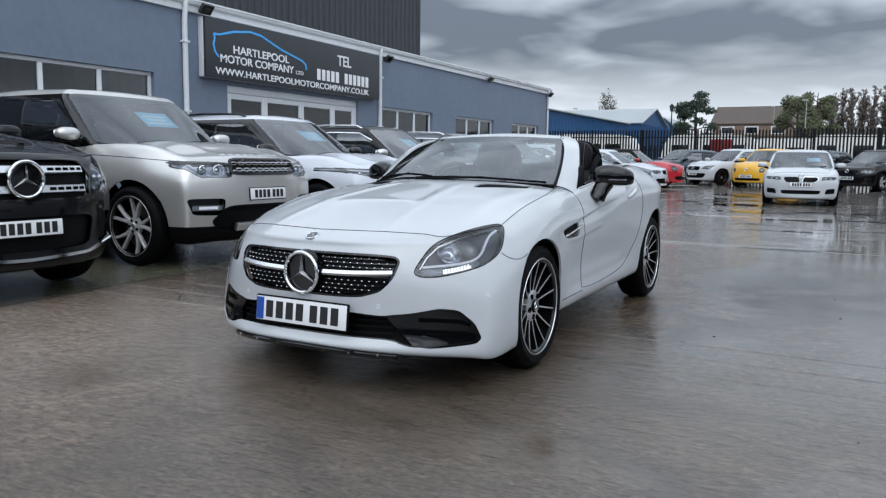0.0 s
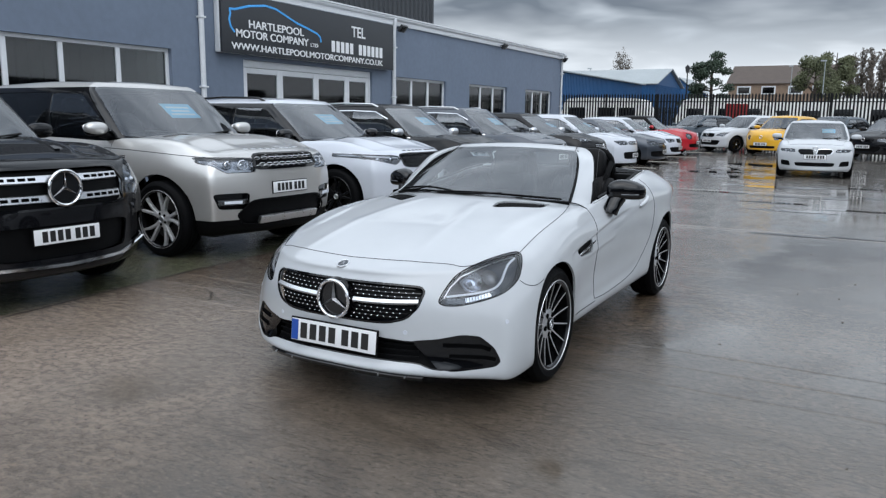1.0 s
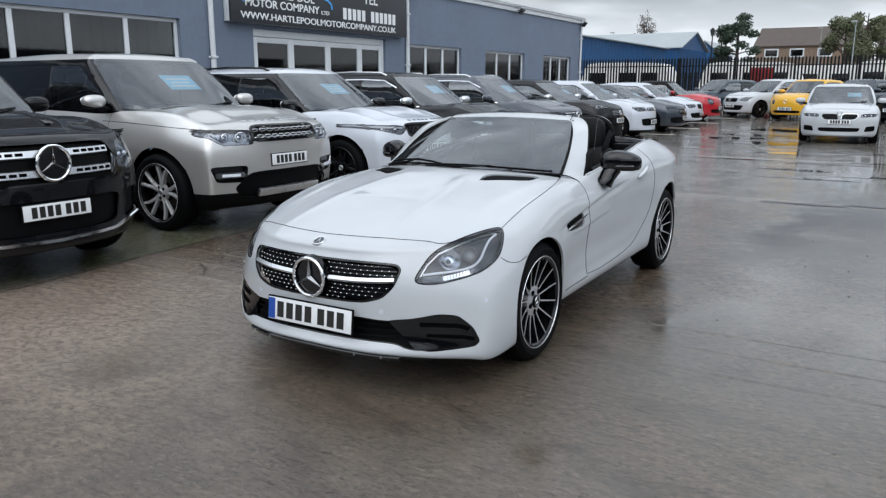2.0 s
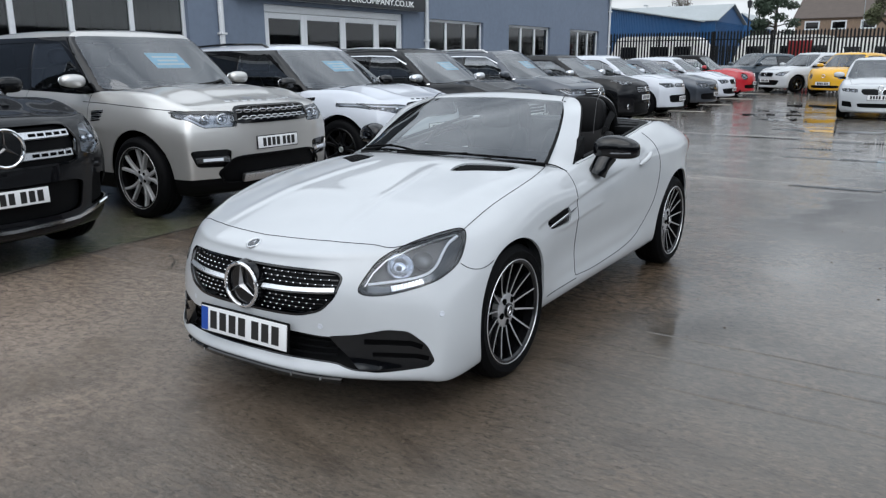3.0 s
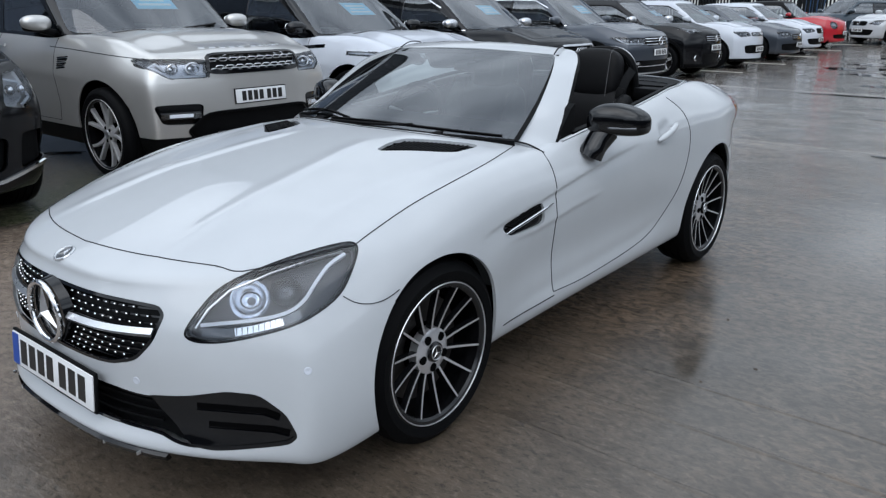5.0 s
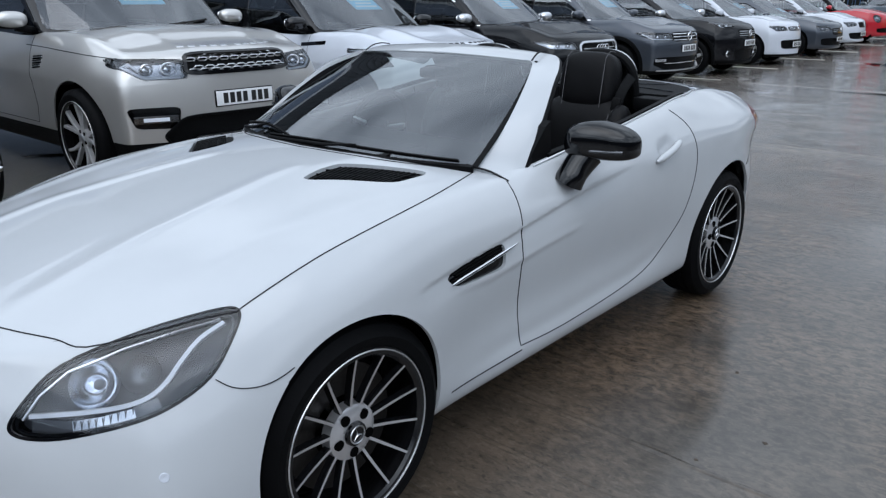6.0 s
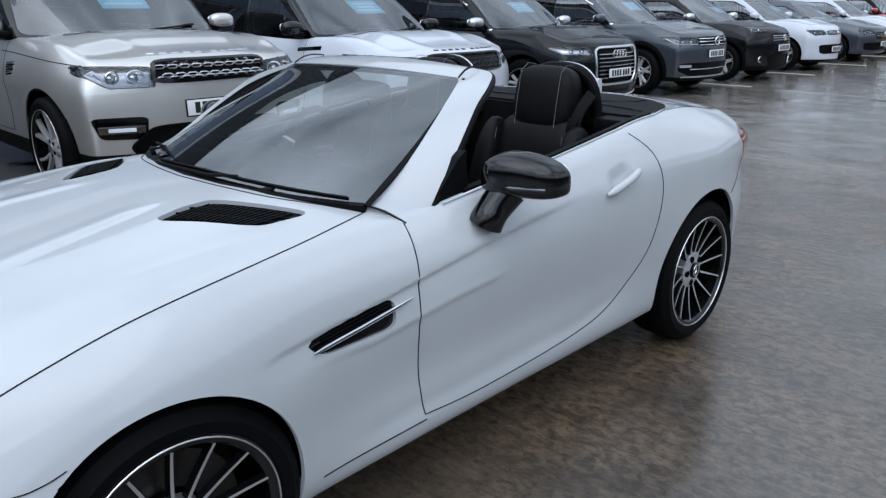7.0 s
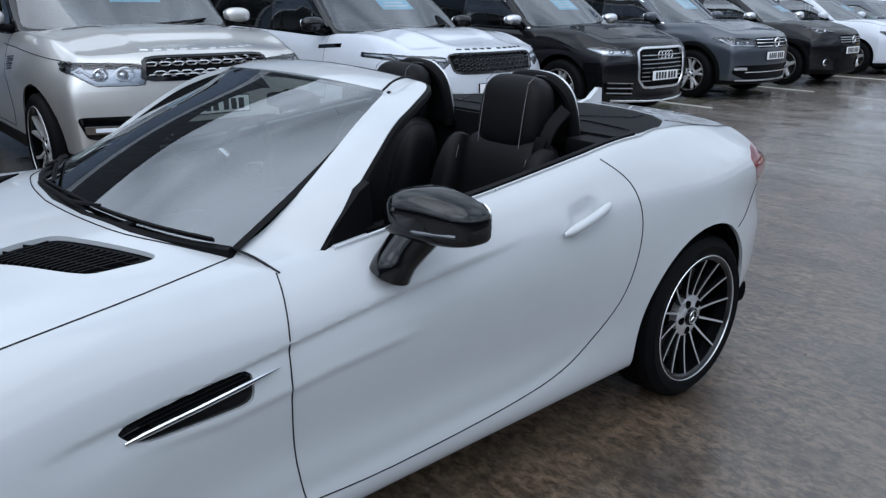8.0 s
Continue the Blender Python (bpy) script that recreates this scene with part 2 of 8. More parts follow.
def tube(path, radius, n=8, ends=True, ring=False):
    """A round rod along a path; radius is a number or one for each point."""
    P = [Vector(p) for p in path]
    R = [radius] * len(P) if isinstance(radius, (int, float)) else list(radius)
    V, F, up = [], [], Vector((0.13, 0.21, 1)).normalized()
    for i, p in enumerate(P):
        a = P[(i - 1) % len(P)] if ring or i else P[0]
        b = P[(i + 1) % len(P)] if ring or i < len(P) - 1 else P[-1]
        d = (b - a).normalized()
        s = d.cross(up)
        s = s.normalized() if s.length > 1e-4 else d.orthogonal().normalized()
        u = s.cross(d)
        V += [tuple(p + R[i] * (math.cos(2 * math.pi * j / n) * s + math.sin(2 * math.pi * j / n) * u)) for j in range(n)]
    m = len(P)
    for i in range(m if ring else m - 1):
        k = (i + 1) % m
        F += [(i * n + j, i * n + (j + 1) % n, k * n + (j + 1) % n, k * n + j) for j in range(n)]
    if ends and not ring:
        F += [tuple(range(n))[::-1], tuple(range((m - 1) * n, m * n))]
    return V, F


def strip(P, N, width, height, closed=False, sink=0.002):
    """A low moulding of the given width that stands height proud of a surface, along points with normals."""
    V, F, m = [], [], len(P)
    for i in range(m):
        a, b = P[(i - 1) % m] if closed or i else P[0], P[(i + 1) % m] if closed or i < m - 1 else P[-1]
        d = (Vector(b) - Vector(a)).normalized()
        n = Vector(N[i]).normalized()
        s = d.cross(n).normalized() * (width / 2)
        p = Vector(P[i])
        V += [tuple(p - s - n * sink), tuple(p - s * 0.8 + n * height), tuple(p + s * 0.8 + n * height), tuple(p + s - n * sink)]
    for i in range(m if closed else m - 1):
        k = (i + 1) % m
        F += [(i * 4 + j, i * 4 + (j + 1) % 4, k * 4 + (j + 1) % 4, k * 4 + j) for j in range(4)]
    if not closed:
        F += [(3, 2, 1, 0), tuple(range(4 * m - 4, 4 * m))]
    return V, F


def ellipsoid(c, r, power=2.0, nu=24, nv=14, m=None):
    """A superellipsoid; a higher power is boxier."""
    def sg(v):
        return math.copysign(abs(v) ** (2 / power), v)
    V = [(c[0], c[1], c[2] - r[2])]
    for j in range(1, nv):
        b = -math.pi / 2 + math.pi * j / nv
        for i in range(nu):
            a = 2 * math.pi * i / nu
            V.append((c[0] + r[0] * sg(math.cos(b)) * sg(math.cos(a)), c[1] + r[1] * sg(math.cos(b)) * sg(math.sin(a)), c[2] + r[2] * sg(math.sin(b))))
    V.append((c[0], c[1], c[2] + r[2]))
    F = [(0, 1 + (i + 1) % nu, 1 + i) for i in range(nu)]
    for j in range(nv - 2):
        F += [(1 + j * nu + i, 1 + j * nu + (i + 1) % nu, 1 + (j + 1) * nu + (i + 1) % nu, 1 + (j + 1) * nu + i) for i in range(nu)]
    top, o = len(V) - 1, 1 + (nv - 2) * nu
    F += [(top, o + i, o + (i + 1) % nu) for i in range(nu)]
    return V, F


def curve(knots):
    """A smooth function through (position, value) knots that does not overshoot."""
    X, Y = np.array([k[0] for k in knots], float), np.array([k[1] for k in knots], float)
    if len(X) == 1:
        return lambda y: float(Y[0])
    d = np.diff(Y) / np.diff(X)
    t = np.r_[d[0], [0 if d[i] * d[i + 1] <= 0 else 2 * d[i] * d[i + 1] / (d[i] + d[i + 1]) for i in range(len(d) - 1)], d[-1]]

    def f(y):
        y = min(max(y, X[0]), X[-1])
        i = int(min(max(np.searchsorted(X, y) - 1, 0), len(d) - 1))
        h = X[i + 1] - X[i]
        s = (y - X[i]) / h
        return float((2 * s**3 - 3 * s**2 + 1) * Y[i] + (s**3 - 2 * s**2 + s) * h * t[i] + (-2 * s**3 + 3 * s**2) * Y[i + 1] + (s**3 - s**2) * h * t[i + 1])
    return f


def smooth_once(V, F):
    """One step of Catmull-Clark on quads."""
    n, m = len(V), len(F)
    fp = V[F].mean(1)
    a, b = F, np.roll(F, -1, 1)
    E = np.sort(np.stack([a.ravel(), b.ravel()], 1), 1)
    U, inv = np.unique(E, axis=0, return_inverse=True)
    inv = inv.reshape(-1)
    cnt = np.bincount(inv, minlength=len(U))
    fsum = np.zeros((len(U), 3))
    np.add.at(fsum, inv, np.repeat(fp, 4, 0))
    mid = V[U].mean(1)
    inner = cnt == 2
    ep = np.where(inner[:, None], (2 * mid + fsum) / 4, mid)
    val, Q, R = np.zeros(n), np.zeros((n, 3)), np.zeros((n, 3))
    fcount = np.zeros(n)
    np.add.at(Q, F.ravel(), np.repeat(fp, 4, 0))
    np.add.at(fcount, F.ravel(), 1)
    for c in (0, 1):
        np.add.at(R, U[:, c], mid)
        np.add.at(val, U[:, c], 1)
    rim = np.zeros(n, bool)
    rim[U[~inner].ravel()] = True
    Q, R = Q / np.maximum(fcount, 1)[:, None], R / np.maximum(val, 1)[:, None]
    nv = (Q + 2 * R + (val - 3)[:, None] * V) / np.maximum(val, 1)[:, None]
    B = np.zeros((n, 3))
    for c in (0, 1):
        np.add.at(B, U[~inner][:, c], V[U[~inner][:, 1 - c]])
    nv[rim] = (6 * V[rim] + B[rim]) / 8
    W = np.concatenate([nv, ep, fp])
    e = inv.reshape(m, 4) + n
    f = np.arange(m) + n + len(U)
    out = np.concatenate([np.stack([F[:, j], e[:, j], f, e[:, j - 1]], 1) for j in range(4)])
    return W, out


def rounded(V, F, levels, fit=3):
    """Subdivides a cage so that the smooth surface still runs through the cage's own points."""
    V, F = np.array(V, float), np.array(F, int)
    T, C = V.copy(), V.copy()
    for _ in range(fit):
        a, b = smooth_once(C, F)
        a, b = smooth_once(a, b)
        C = C + 0.9 * (T - a[: len(T)])
    for _ in range(levels):
        C, F = smooth_once(C, F)
    return C, F


def cage(rows, ys, fs, W, Z, top, front, rear, power=2.5, bottom=True):
    """A closed box of quads: rows up the sides, stations ys along, columns fs (1 to -1) across.
    W[k], Z[k]: half width and height along y of each row; top(f, y): height across the top.
    front, rear: for each row (y at the middle, sweep back to the corner, height at the middle or None)."""
    N, J, K = len(ys) + 1, len(fs) - 1, rows - 1
    V, at = [], {}
    for i in range(N + 1):
        for j in range(J + 1):
            for k in range(K + 1):
                if not (i in (0, N) or j in (0, J) or k in (0, K)):
                    continue
                f = fs[j]
                if i in (0, N):
                    y0, sw, zc = (front if i == 0 else rear)[k]
                    yc = y0 + sw if i == 0 else y0 - sw
                    y = y0 + (sw if i == 0 else -sw) * abs(f) ** power
                    z = Z[k](yc) if zc is None else zc + (Z[k](yc) - zc) * f * f
                    x = f * W[k](yc)
                else:
                    y = ys[i - 1]
                    x, z = f * W[k](y), (top(f, y) if k == K else Z[k](y))
                at[i, j, k] = len(V)
                V.append((x, y, z))
    F = []

    def quad(a, b, c, d, out):
        p = [Vector(V[at[q]]) for q in (a, b, c, d)]
        n = (p[2] - p[0]).cross(p[3] - p[1])
        q = (a, b, c, d) if n.dot(Vector(out)) > 0 else (d, c, b, a)
        F.append(tuple(at[s] for s in q))
    for i, o in ((0, -1), (N, 1)):
        for j in range(J):
            for k in range(K):
                quad((i, j, k), (i, j + 1, k), (i, j + 1, k + 1), (i, j, k + 1), (0, o, 0))
    for j, o in ((0, 1), (J, -1)):
        for i in range(N):
            for k in range(K):
                quad((i, j, k), (i + 1, j, k), (i + 1, j, k + 1), (i, j, k + 1), (o * fs[0], 0, 0))
    for k, o in ((K, 1), (0, -1)):
        if k == 0 and not bottom:
            continue
        for i in range(N):
            for j in range(J):
                quad((i, j, k), (i + 1, j, k), (i + 1, j + 1, k), (i, j + 1, k), (0, 0, o))
    return V, F


def inside(poly, P):
    P = np.asarray(P)
    out = np.zeros(len(P), bool)
    n = len(poly)
    for i in range(n):
        (x0, y0), (x1, y1) = poly[i], poly[(i + 1) % n]
        hit = (y0 > P[:, 1]) != (y1 > P[:, 1])
        with np.errstate(divide="ignore", invalid="ignore"):
            out ^= hit & (P[:, 0] < (x1 - x0) * (P[:, 1] - y0) / (y1 - y0 + 1e-12) + x0)
    return out


def rounded_poly(poly, n=4, r=0.35):
    """Cuts the corners of a polygon along small curves."""
    out, m = [], len(poly)
    for i in range(m):
        p, a, b = Vector(poly[i]), Vector(poly[i - 1]), Vector(poly[(i + 1) % m])
        s, e = p + (a - p) * r, p + (b - p) * r
        for j in range(n + 1):
            t = j / n
            q = s * (1 - t) ** 2 + p * 2 * t * (1 - t) + e * t * t
            out.append((q.x, q.y))
    return out


def turned(deg):
    """A view from between the front and the side, turned by deg from the front."""
    c, n = math.cos(radians(deg)), math.sin(radians(deg))
    return ((c, n, 0), (0, 0, 1), (-n, c, 0))


VIEWS = {"front": ((1, 0, 0), (0, 0, 1), (0, 1, 0)), "side": ((0, 1, 0), (0, 0, 1), (1, 0, 0)), "top": ((1, 0, 0), (0, 1, 0), (0, 0, 1)), "left": turned(35), "right": turned(-35)}


class Skin:
    """A dense shell that is divided into panels along outlines drawn in front, side or top view."""

    def __init__(self, V, F):
        self.V, self.F = V, F
        self.tag = np.zeros(len(F), object)
        self.tag[:] = "body"
        self.normals()
        self.tree = BVHTree.FromPolygons([tuple(v) for v in V], [tuple(int(i) for i in f) for f in F])

    def normals(self):
        p = self.V[self.F]
        fn = np.cross(p[:, 2] - p[:, 0], p[:, 3] - p[:, 1])
        self.N = np.zeros_like(self.V)
        for j in range(4):
            np.add.at(self.N, self.F[:, j], fn)
        self.N /= np.linalg.norm(self.N, axis=1)[:, None] + 1e-12
        self.FN = fn / (np.linalg.norm(fn, axis=1)[:, None] + 1e-12)
        self.C = p.mean(1)

    def drop_on(self, view, a, b, s=1):
        """The surface point and normal under (a, b) of a view; s: which side."""
        a, b = float(a), float(b)
        A, B, C = (Vector(v) for v in VIEWS[view])
        way = -C if view == "top" else -s * C if view == "side" else C
        o, d = a * A + b * B - 6 * way, way
        p, n, _, _ = self.tree.ray_cast(Vector(o), Vector(d))
        if p is None:
            p, n, _, _ = self.tree.find_nearest(o + way * (5.15 if view == "side" else 5.1 if view == "top" else 4.1))
        if n.dot(Vector(d)) > 0:
            n = -n
        return p, n

    def on(self, view, pts, s=1, step=0.03, closed=False):
        """Points and normals along a polyline laid on the surface."""
        Q, m = [], len(pts)
        for i in range(m if closed else m - 1):
            a, b = np.array(pts[i]), np.array(pts[(i + 1) % m])
            k = max(1, int(np.linalg.norm(b - a) / step))
            Q += [tuple(a + (b - a) * j / k) for j in range(k)]
        if not closed:
            Q.append(tuple(pts[-1]))
        hits = [self.drop_on(view, q[0], q[1], s) for q in Q]
        return [h[0] for h in hits], [h[1] for h in hits]

    def press(self, view, pts, width, height, where, side=0.0):
        """Raises (or sinks) a soft crease along a polyline; side: how much it fades on one hand."""
        M = np.array(VIEWS[view], float)
        P = (self.V @ M.T)[:, :2]
        A, B = np.array(pts[:-1], float), np.array(pts[1:], float)
        AB = B - A
        t = np.clip(((P[:, None] - A) * AB).sum(2) / (AB**2).sum(1), 0, 1)
        D = P[:, None] - (A + t[..., None] * AB)
        d = np.linalg.norm(D, axis=2)
        k = d.argmin(1)
        i = np.arange(len(P))
        along = (k + t[i, k]) / len(A)
        fade = np.clip(np.minimum(along, 1 - along) * 6, 0, 1)
        off = AB[k][:, 0] * D[i, k][:, 1] - AB[k][:, 1] * D[i, k][:, 0]
        w = np.where(off > 0, width * (1 + side), width)
        h = height * np.exp(-((d[i, k] / w) ** 2)) * fade * where(self.V, self.N)
        self.V += self.N * h[:, None]

    def crease(self, view, pts, depth, sharp, reach, where):
        """A crisp fold along a polyline: the surface steps in just below it and comes back out within reach."""
        M = np.array(VIEWS[view], float)
        P = (self.V @ M.T)[:, :2]
        A, B = np.array(pts[:-1], float), np.array(pts[1:], float)
        AB = B - A
        t = np.clip(((P[:, None] - A) * AB).sum(2) / (AB**2).sum(1), 0, 1)
        D = P[:, None] - (A + t[..., None] * AB)
        d = np.linalg.norm(D, axis=2)
        k = d.argmin(1)
        i = np.arange(len(P))
        along = (k + t[i, k]) / len(A)
        fade = np.clip(np.minimum(along, 1 - along) * 6, 0, 1)
        off = AB[k][:, 0] * D[i, k][:, 1] - AB[k][:, 1] * D[i, k][:, 0]
        u = np.where(off < 0, d[i, k], 0.0)
        soft = lambda q: np.clip(q, 0, 1) ** 2 * (3 - 2 * np.clip(q, 0, 1))
        self.V -= self.N * (depth * soft(u / sharp) * (1 - soft((u - sharp) / reach)) * fade * where(self.V, self.N))[:, None]

    def refresh(self):
        self.normals()
        self.tree = BVHTree.FromPolygons([tuple(v) for v in self.V], [tuple(int(i) for i in f) for f in self.F])

    def region(self, tag, poly, view, where, over=("body",)):
        """Gives the faces inside the outline a tag, and pulls the border between onto the outline."""
        M = np.array(VIEWS[view], float)
        L = self.V @ M.T
        LN = self.N @ M.T
        ok = where(self.C, self.FN) & np.isin(self.tag.astype(str), over)
        hit = ok & inside(poly, (self.C @ M.T)[:, :2])
        if not hit.any():
            return 0
        self.tag[hit] = tag
        vin, vout = np.zeros(len(self.V), bool), np.zeros(len(self.V), bool)
        vin[self.F[hit].ravel()] = True
        vout[self.F[ok & ~hit].ravel()] = True
        idx = np.where(vin & vout)[0]
        if len(idx) == 0:
            return int(hit.sum())
        P = L[idx][:, :2]
        A = np.array(poly, float)
        B = np.roll(A, -1, 0)
        AB = B - A
        t = np.clip(((P[:, None] - A) * AB).sum(2) / ((AB**2).sum(1) + 1e-12), 0, 1)
        Q = A + t[..., None] * AB
        dist = np.linalg.norm(P[:, None] - Q, axis=2)
        best = dist.argmin(1)
        T = Q[np.arange(len(P)), best]
        d = T - P
        n = LN[idx]
        third = -(n[:, 0] * d[:, 0] + n[:, 1] * d[:, 1]) / np.where(np.abs(n[:, 2]) < 0.25, np.inf, n[:, 2])
        L[idx, :2] = T
        L[idx, 2] += np.clip(third, -0.05, 0.05)
        self.V[idx] = L[idx] @ M
        self.C = self.V[self.F].mean(1)
        return int(hit.sum())

    def shape(self, tag, rim=0.012, push=0.0, where=None):
        """The faces of a tag as a shape of its own, its border turned inwards by rim; push: moved in along the normals."""
        sel = self.tag == tag
        if where is not None:
            sel &= where(self.C)
        F = self.F[sel]
        if len(F) == 0:
            return None
        used, inv = np.unique(F.ravel(), return_inverse=True)
        G = inv.reshape(-1, 4)
        V = self.V[used] - self.N[used] * push
        N = self.N[used]
        E = np.stack([G.ravel(), np.roll(G, -1, 1).ravel()], 1)
        S = np.sort(E, 1)
        _, first, cnt = np.unique(S, axis=0, return_index=True, return_counts=True)
        edge = E[first[cnt == 1]]
        faces = [tuple(q) for q in G]
        if rim:
            lo = np.unique(edge.ravel())
            look_up = {int(v): len(V) + i for i, v in enumerate(lo)}
            V = np.concatenate([V, V[lo] - N[lo] * rim])
            faces += [(b, a, look_up[int(a)], look_up[int(b)]) for a, b in edge]
        return V, faces


def border(poly, skin, view, s=1, step=0.03):
    return skin.on(view, poly, s, step, closed=True)


def gap_line(skin, view, pts, s=1, width=0.005, closed=False, step=0.014):
    P, N = skin.on(view, pts, s, step, closed)
    return strip(P, N, width, 0.0018, closed)


def loose_pieces(shape):
    """Splits a shape into its connected pieces, the largest first."""
    V, F = shape
    root = list(range(len(V)))

    def top(i):
        while root[i] != i:
            root[i] = root[root[i]]
            i = root[i]
        return i
    for f in F:
        for k in f[1:]:
            root[top(k)] = top(f[0])
    groups = collections.defaultdict(list)
    for f in F:
        groups[top(f[0])].append(f)
    out = []
    for fs in sorted(groups.values(), key=len, reverse=True):
        ids = sorted({k for f in fs for k in f})
        at = {k: i for i, k in enumerate(ids)}
        out.append(([V[k] for k in ids], [tuple(at[k] for k in f) for f in fs]))
    return out


def fair(pts, k=5):
    """A smooth 2D line through the points."""
    out, n = [], len(pts)
    for i in range(n - 1):
        q = [Vector(pts[max(0, min(n - 1, i + d))]) for d in (-1, 0, 1, 2)]
        for j in range(k):
            t = j / k
            v = 0.5 * (2 * q[1] + (q[2] - q[0]) * t + (2 * q[0] - 5 * q[1] + 4 * q[2] - q[3]) * t * t + (3 * q[1] - q[0] - 3 * q[2] + q[3]) * t**3)
            out.append((v[0], v[1]))
    return out + [tuple(pts[-1])]


def mirrored(poly):
    return [(-a, b) for a, b in poly]

# ---- wheels ----
def tyre_shape(r, rim_r, w):
    h = w / 2
    prof = [(-h * 0.72, rim_r - 0.012), (-h * 0.96, rim_r + 0.01), (-h * 1.0, (r + rim_r) / 2), (-h * 0.93, r - 0.028), (-h * 0.80, r - 0.008), (-h * 0.62, r - 0.001)]
    for g in (-0.36, 0.0, 0.36):
        prof += [(h * g - 0.006, r), (h * g - 0.004, r - 0.007), (h * g + 0.004, r - 0.007), (h * g + 0.006, r)]
    prof += [(-x, q) for x, q in prof[:6][::-1]]
    return revolve(prof, 64)


def spoke_shape(n, r0, r1, w0, w1, x0, x1, depth, twist=0.0, pair=0.0, bend=0.0):
    """n spokes, from radius r0 to r1; pair: splits each one into two that part by that angle."""
    shapes = []
    for i in range(n):
        for sgn in ((-1, 1) if pair else (0,)):
            a0 = 2 * math.pi * i / n
            V, F, m = [], [], 7
            for j in range(m):
                t = j / (m - 1)
                r = r0 + (r1 - r0) * t
                a = a0 + twist * t + sgn * pair * (0.35 + 0.65 * t) + bend * math.sin(math.pi * t)
                w = (w0 + (w1 - w0) * t) / 2
                x = x0 + (x1 - x0) * t**1.5
                c, s = math.cos(a), math.sin(a)
                for dw, dx in ((-w, -depth), (-w, -0.003), (-w * 0.75, 0), (w * 0.75, 0), (w, -0.003), (w, -depth)):
                    V.append((x + dx, r * c - dw * s, r * s + dw * c))
            for j in range(m - 1):
                F += [(j * 6 + k, (j + 1) * 6 + k, (j + 1) * 6 + (k + 1) % 6, j * 6 + (k + 1) % 6) for k in range(6)]
            F += [tuple(range(6)), tuple(range(6 * m - 6, 6 * m))[::-1]]
            shapes.append((V, F))
    return shapes


def add_wheel(car, x, y, r, rim_r, w, style, face, dark, spin=0.3, side=1):
    """A wheel with tyre, barrel, spokes, hub, black caps for bolt holes and brake disc; its outer face looks to +x
    times side.
    """
    hub = mesh_object("wheel", *revolve([(-w * 0.30, 0.02), (-w * 0.30, rim_r * 0.55), (-w * 0.42, rim_r * 0.55), (-w * 0.42, rim_r - 0.005), (w * 0.42, rim_r - 0.022), (w * 0.46, rim_r - 0.014), (w * 0.47, rim_r - 0.002), (w * 0.44, rim_r + 0.012), (w * 0.38, rim_r + 0.006)], 56), dark, car, "alloy wheel with a black rubber tyre")
    hub.matrix_local = pose(x, y, r, 0, 0, 0 if side > 0 else 180) @ pose(0, 0, 0, math.degrees(spin))
    part("tyre", tyre_shape(r, rim_r, w), M_TYRE, hub)
    xf = w * 0.40
    part("rim_edge", revolve([(w * 0.466, rim_r - 0.0035), (w * 0.483, rim_r - 0.0025), (w * 0.484, rim_r - 0.0005), (w * 0.474, rim_r + 0.001)], 72), face, hub)
    kinds = {"multi": dict(n=14, r0=0.052, r1=rim_r - 0.010, w0=0.0125, w1=0.0090, x0=xf - 0.028, x1=xf + 0.008, depth=0.022),
             "ten": dict(n=5, r0=0.05, r1=rim_r - 0.01, w0=0.044, w1=0.034, x0=xf - 0.02, x1=xf + 0.005, depth=0.035, pair=0.23),
             "five": dict(n=5, r0=0.05, r1=rim_r - 0.01, w0=0.07, w1=0.05, x0=xf - 0.02, x1=xf + 0.005, depth=0.04),
             "split": dict(n=5, r0=0.05, r1=rim_r - 0.01, w0=0.030, w1=0.026, x0=xf - 0.02, x1=xf + 0.005, depth=0.035, pair=0.27, bend=0.04),
             "vee": dict(n=5, r0=0.05, r1=rim_r - 0.01, w0=0.038, w1=0.034, x0=xf - 0.02, x1=xf + 0.005, depth=0.035, pair=0.33)}
    for sp in spoke_shape(**kinds[style]):
        spoke = part("spoke", sp, dark if style == "multi" else face, hub)
        if style == "multi":
            part("spoke_face", ([sp[0][6 * j + k] if k in (2, 3) else None for j in range(7) for k in (2, 3)], [(2 * j, 2 * j + 1, 2 * j + 3, 2 * j + 2) for j in range(6)]), face, spoke).location = (0.0012, 0, 0)
    part("hub_plate", revolve([(xf - 0.055, 0.084 if style == "multi" else 0.088), (xf - 0.026, 0.080 if style == "multi" else 0.083), (xf - 0.017, 0.06), (xf - 0.017, 0.034)], 40), face, hub)
    part("hub_cap", revolve([(xf - 0.02, 0.036), (xf - 0.008, 0.034), (xf - 0.004, 0.028), (xf - 0.007, 0.024), (xf - 0.006, 0.0)], 32), M_GLOSS if style == "multi" else M_SATIN, hub)
    if style == "multi":
        part("cap_star", moved(star_shape(0.021, 0.003), pose(xf - 0.004, 0, 0, 0, 0, 90)), M_SATIN, hub)
        part("cap_ring", moved(tube([(0, 0.025 * math.cos(a), 0.025 * math.sin(a)) for a in np.linspace(0, 2 * math.pi, 28, endpoint=False)], 0.0022, 5, ring=True), pose(xf - 0.0045, 0, 0)), M_SATIN, hub)
    # bolt holes: flush near-black caps, the shade of the recess put into their colour
    for i in range(5):
        a = 2 * math.pi * (i + 0.5) / 5
        part("bolt_hole_shade", moved(revolve([(xf - 0.04, 0.0155), (xf - 0.0150, 0.0150), (xf - 0.0155, 0.0135), (xf - 0.0162, 0.0)], 14), pose(0, 0.056 * math.cos(a), 0.056 * math.sin(a))), M_LINER_RECESS, hub)
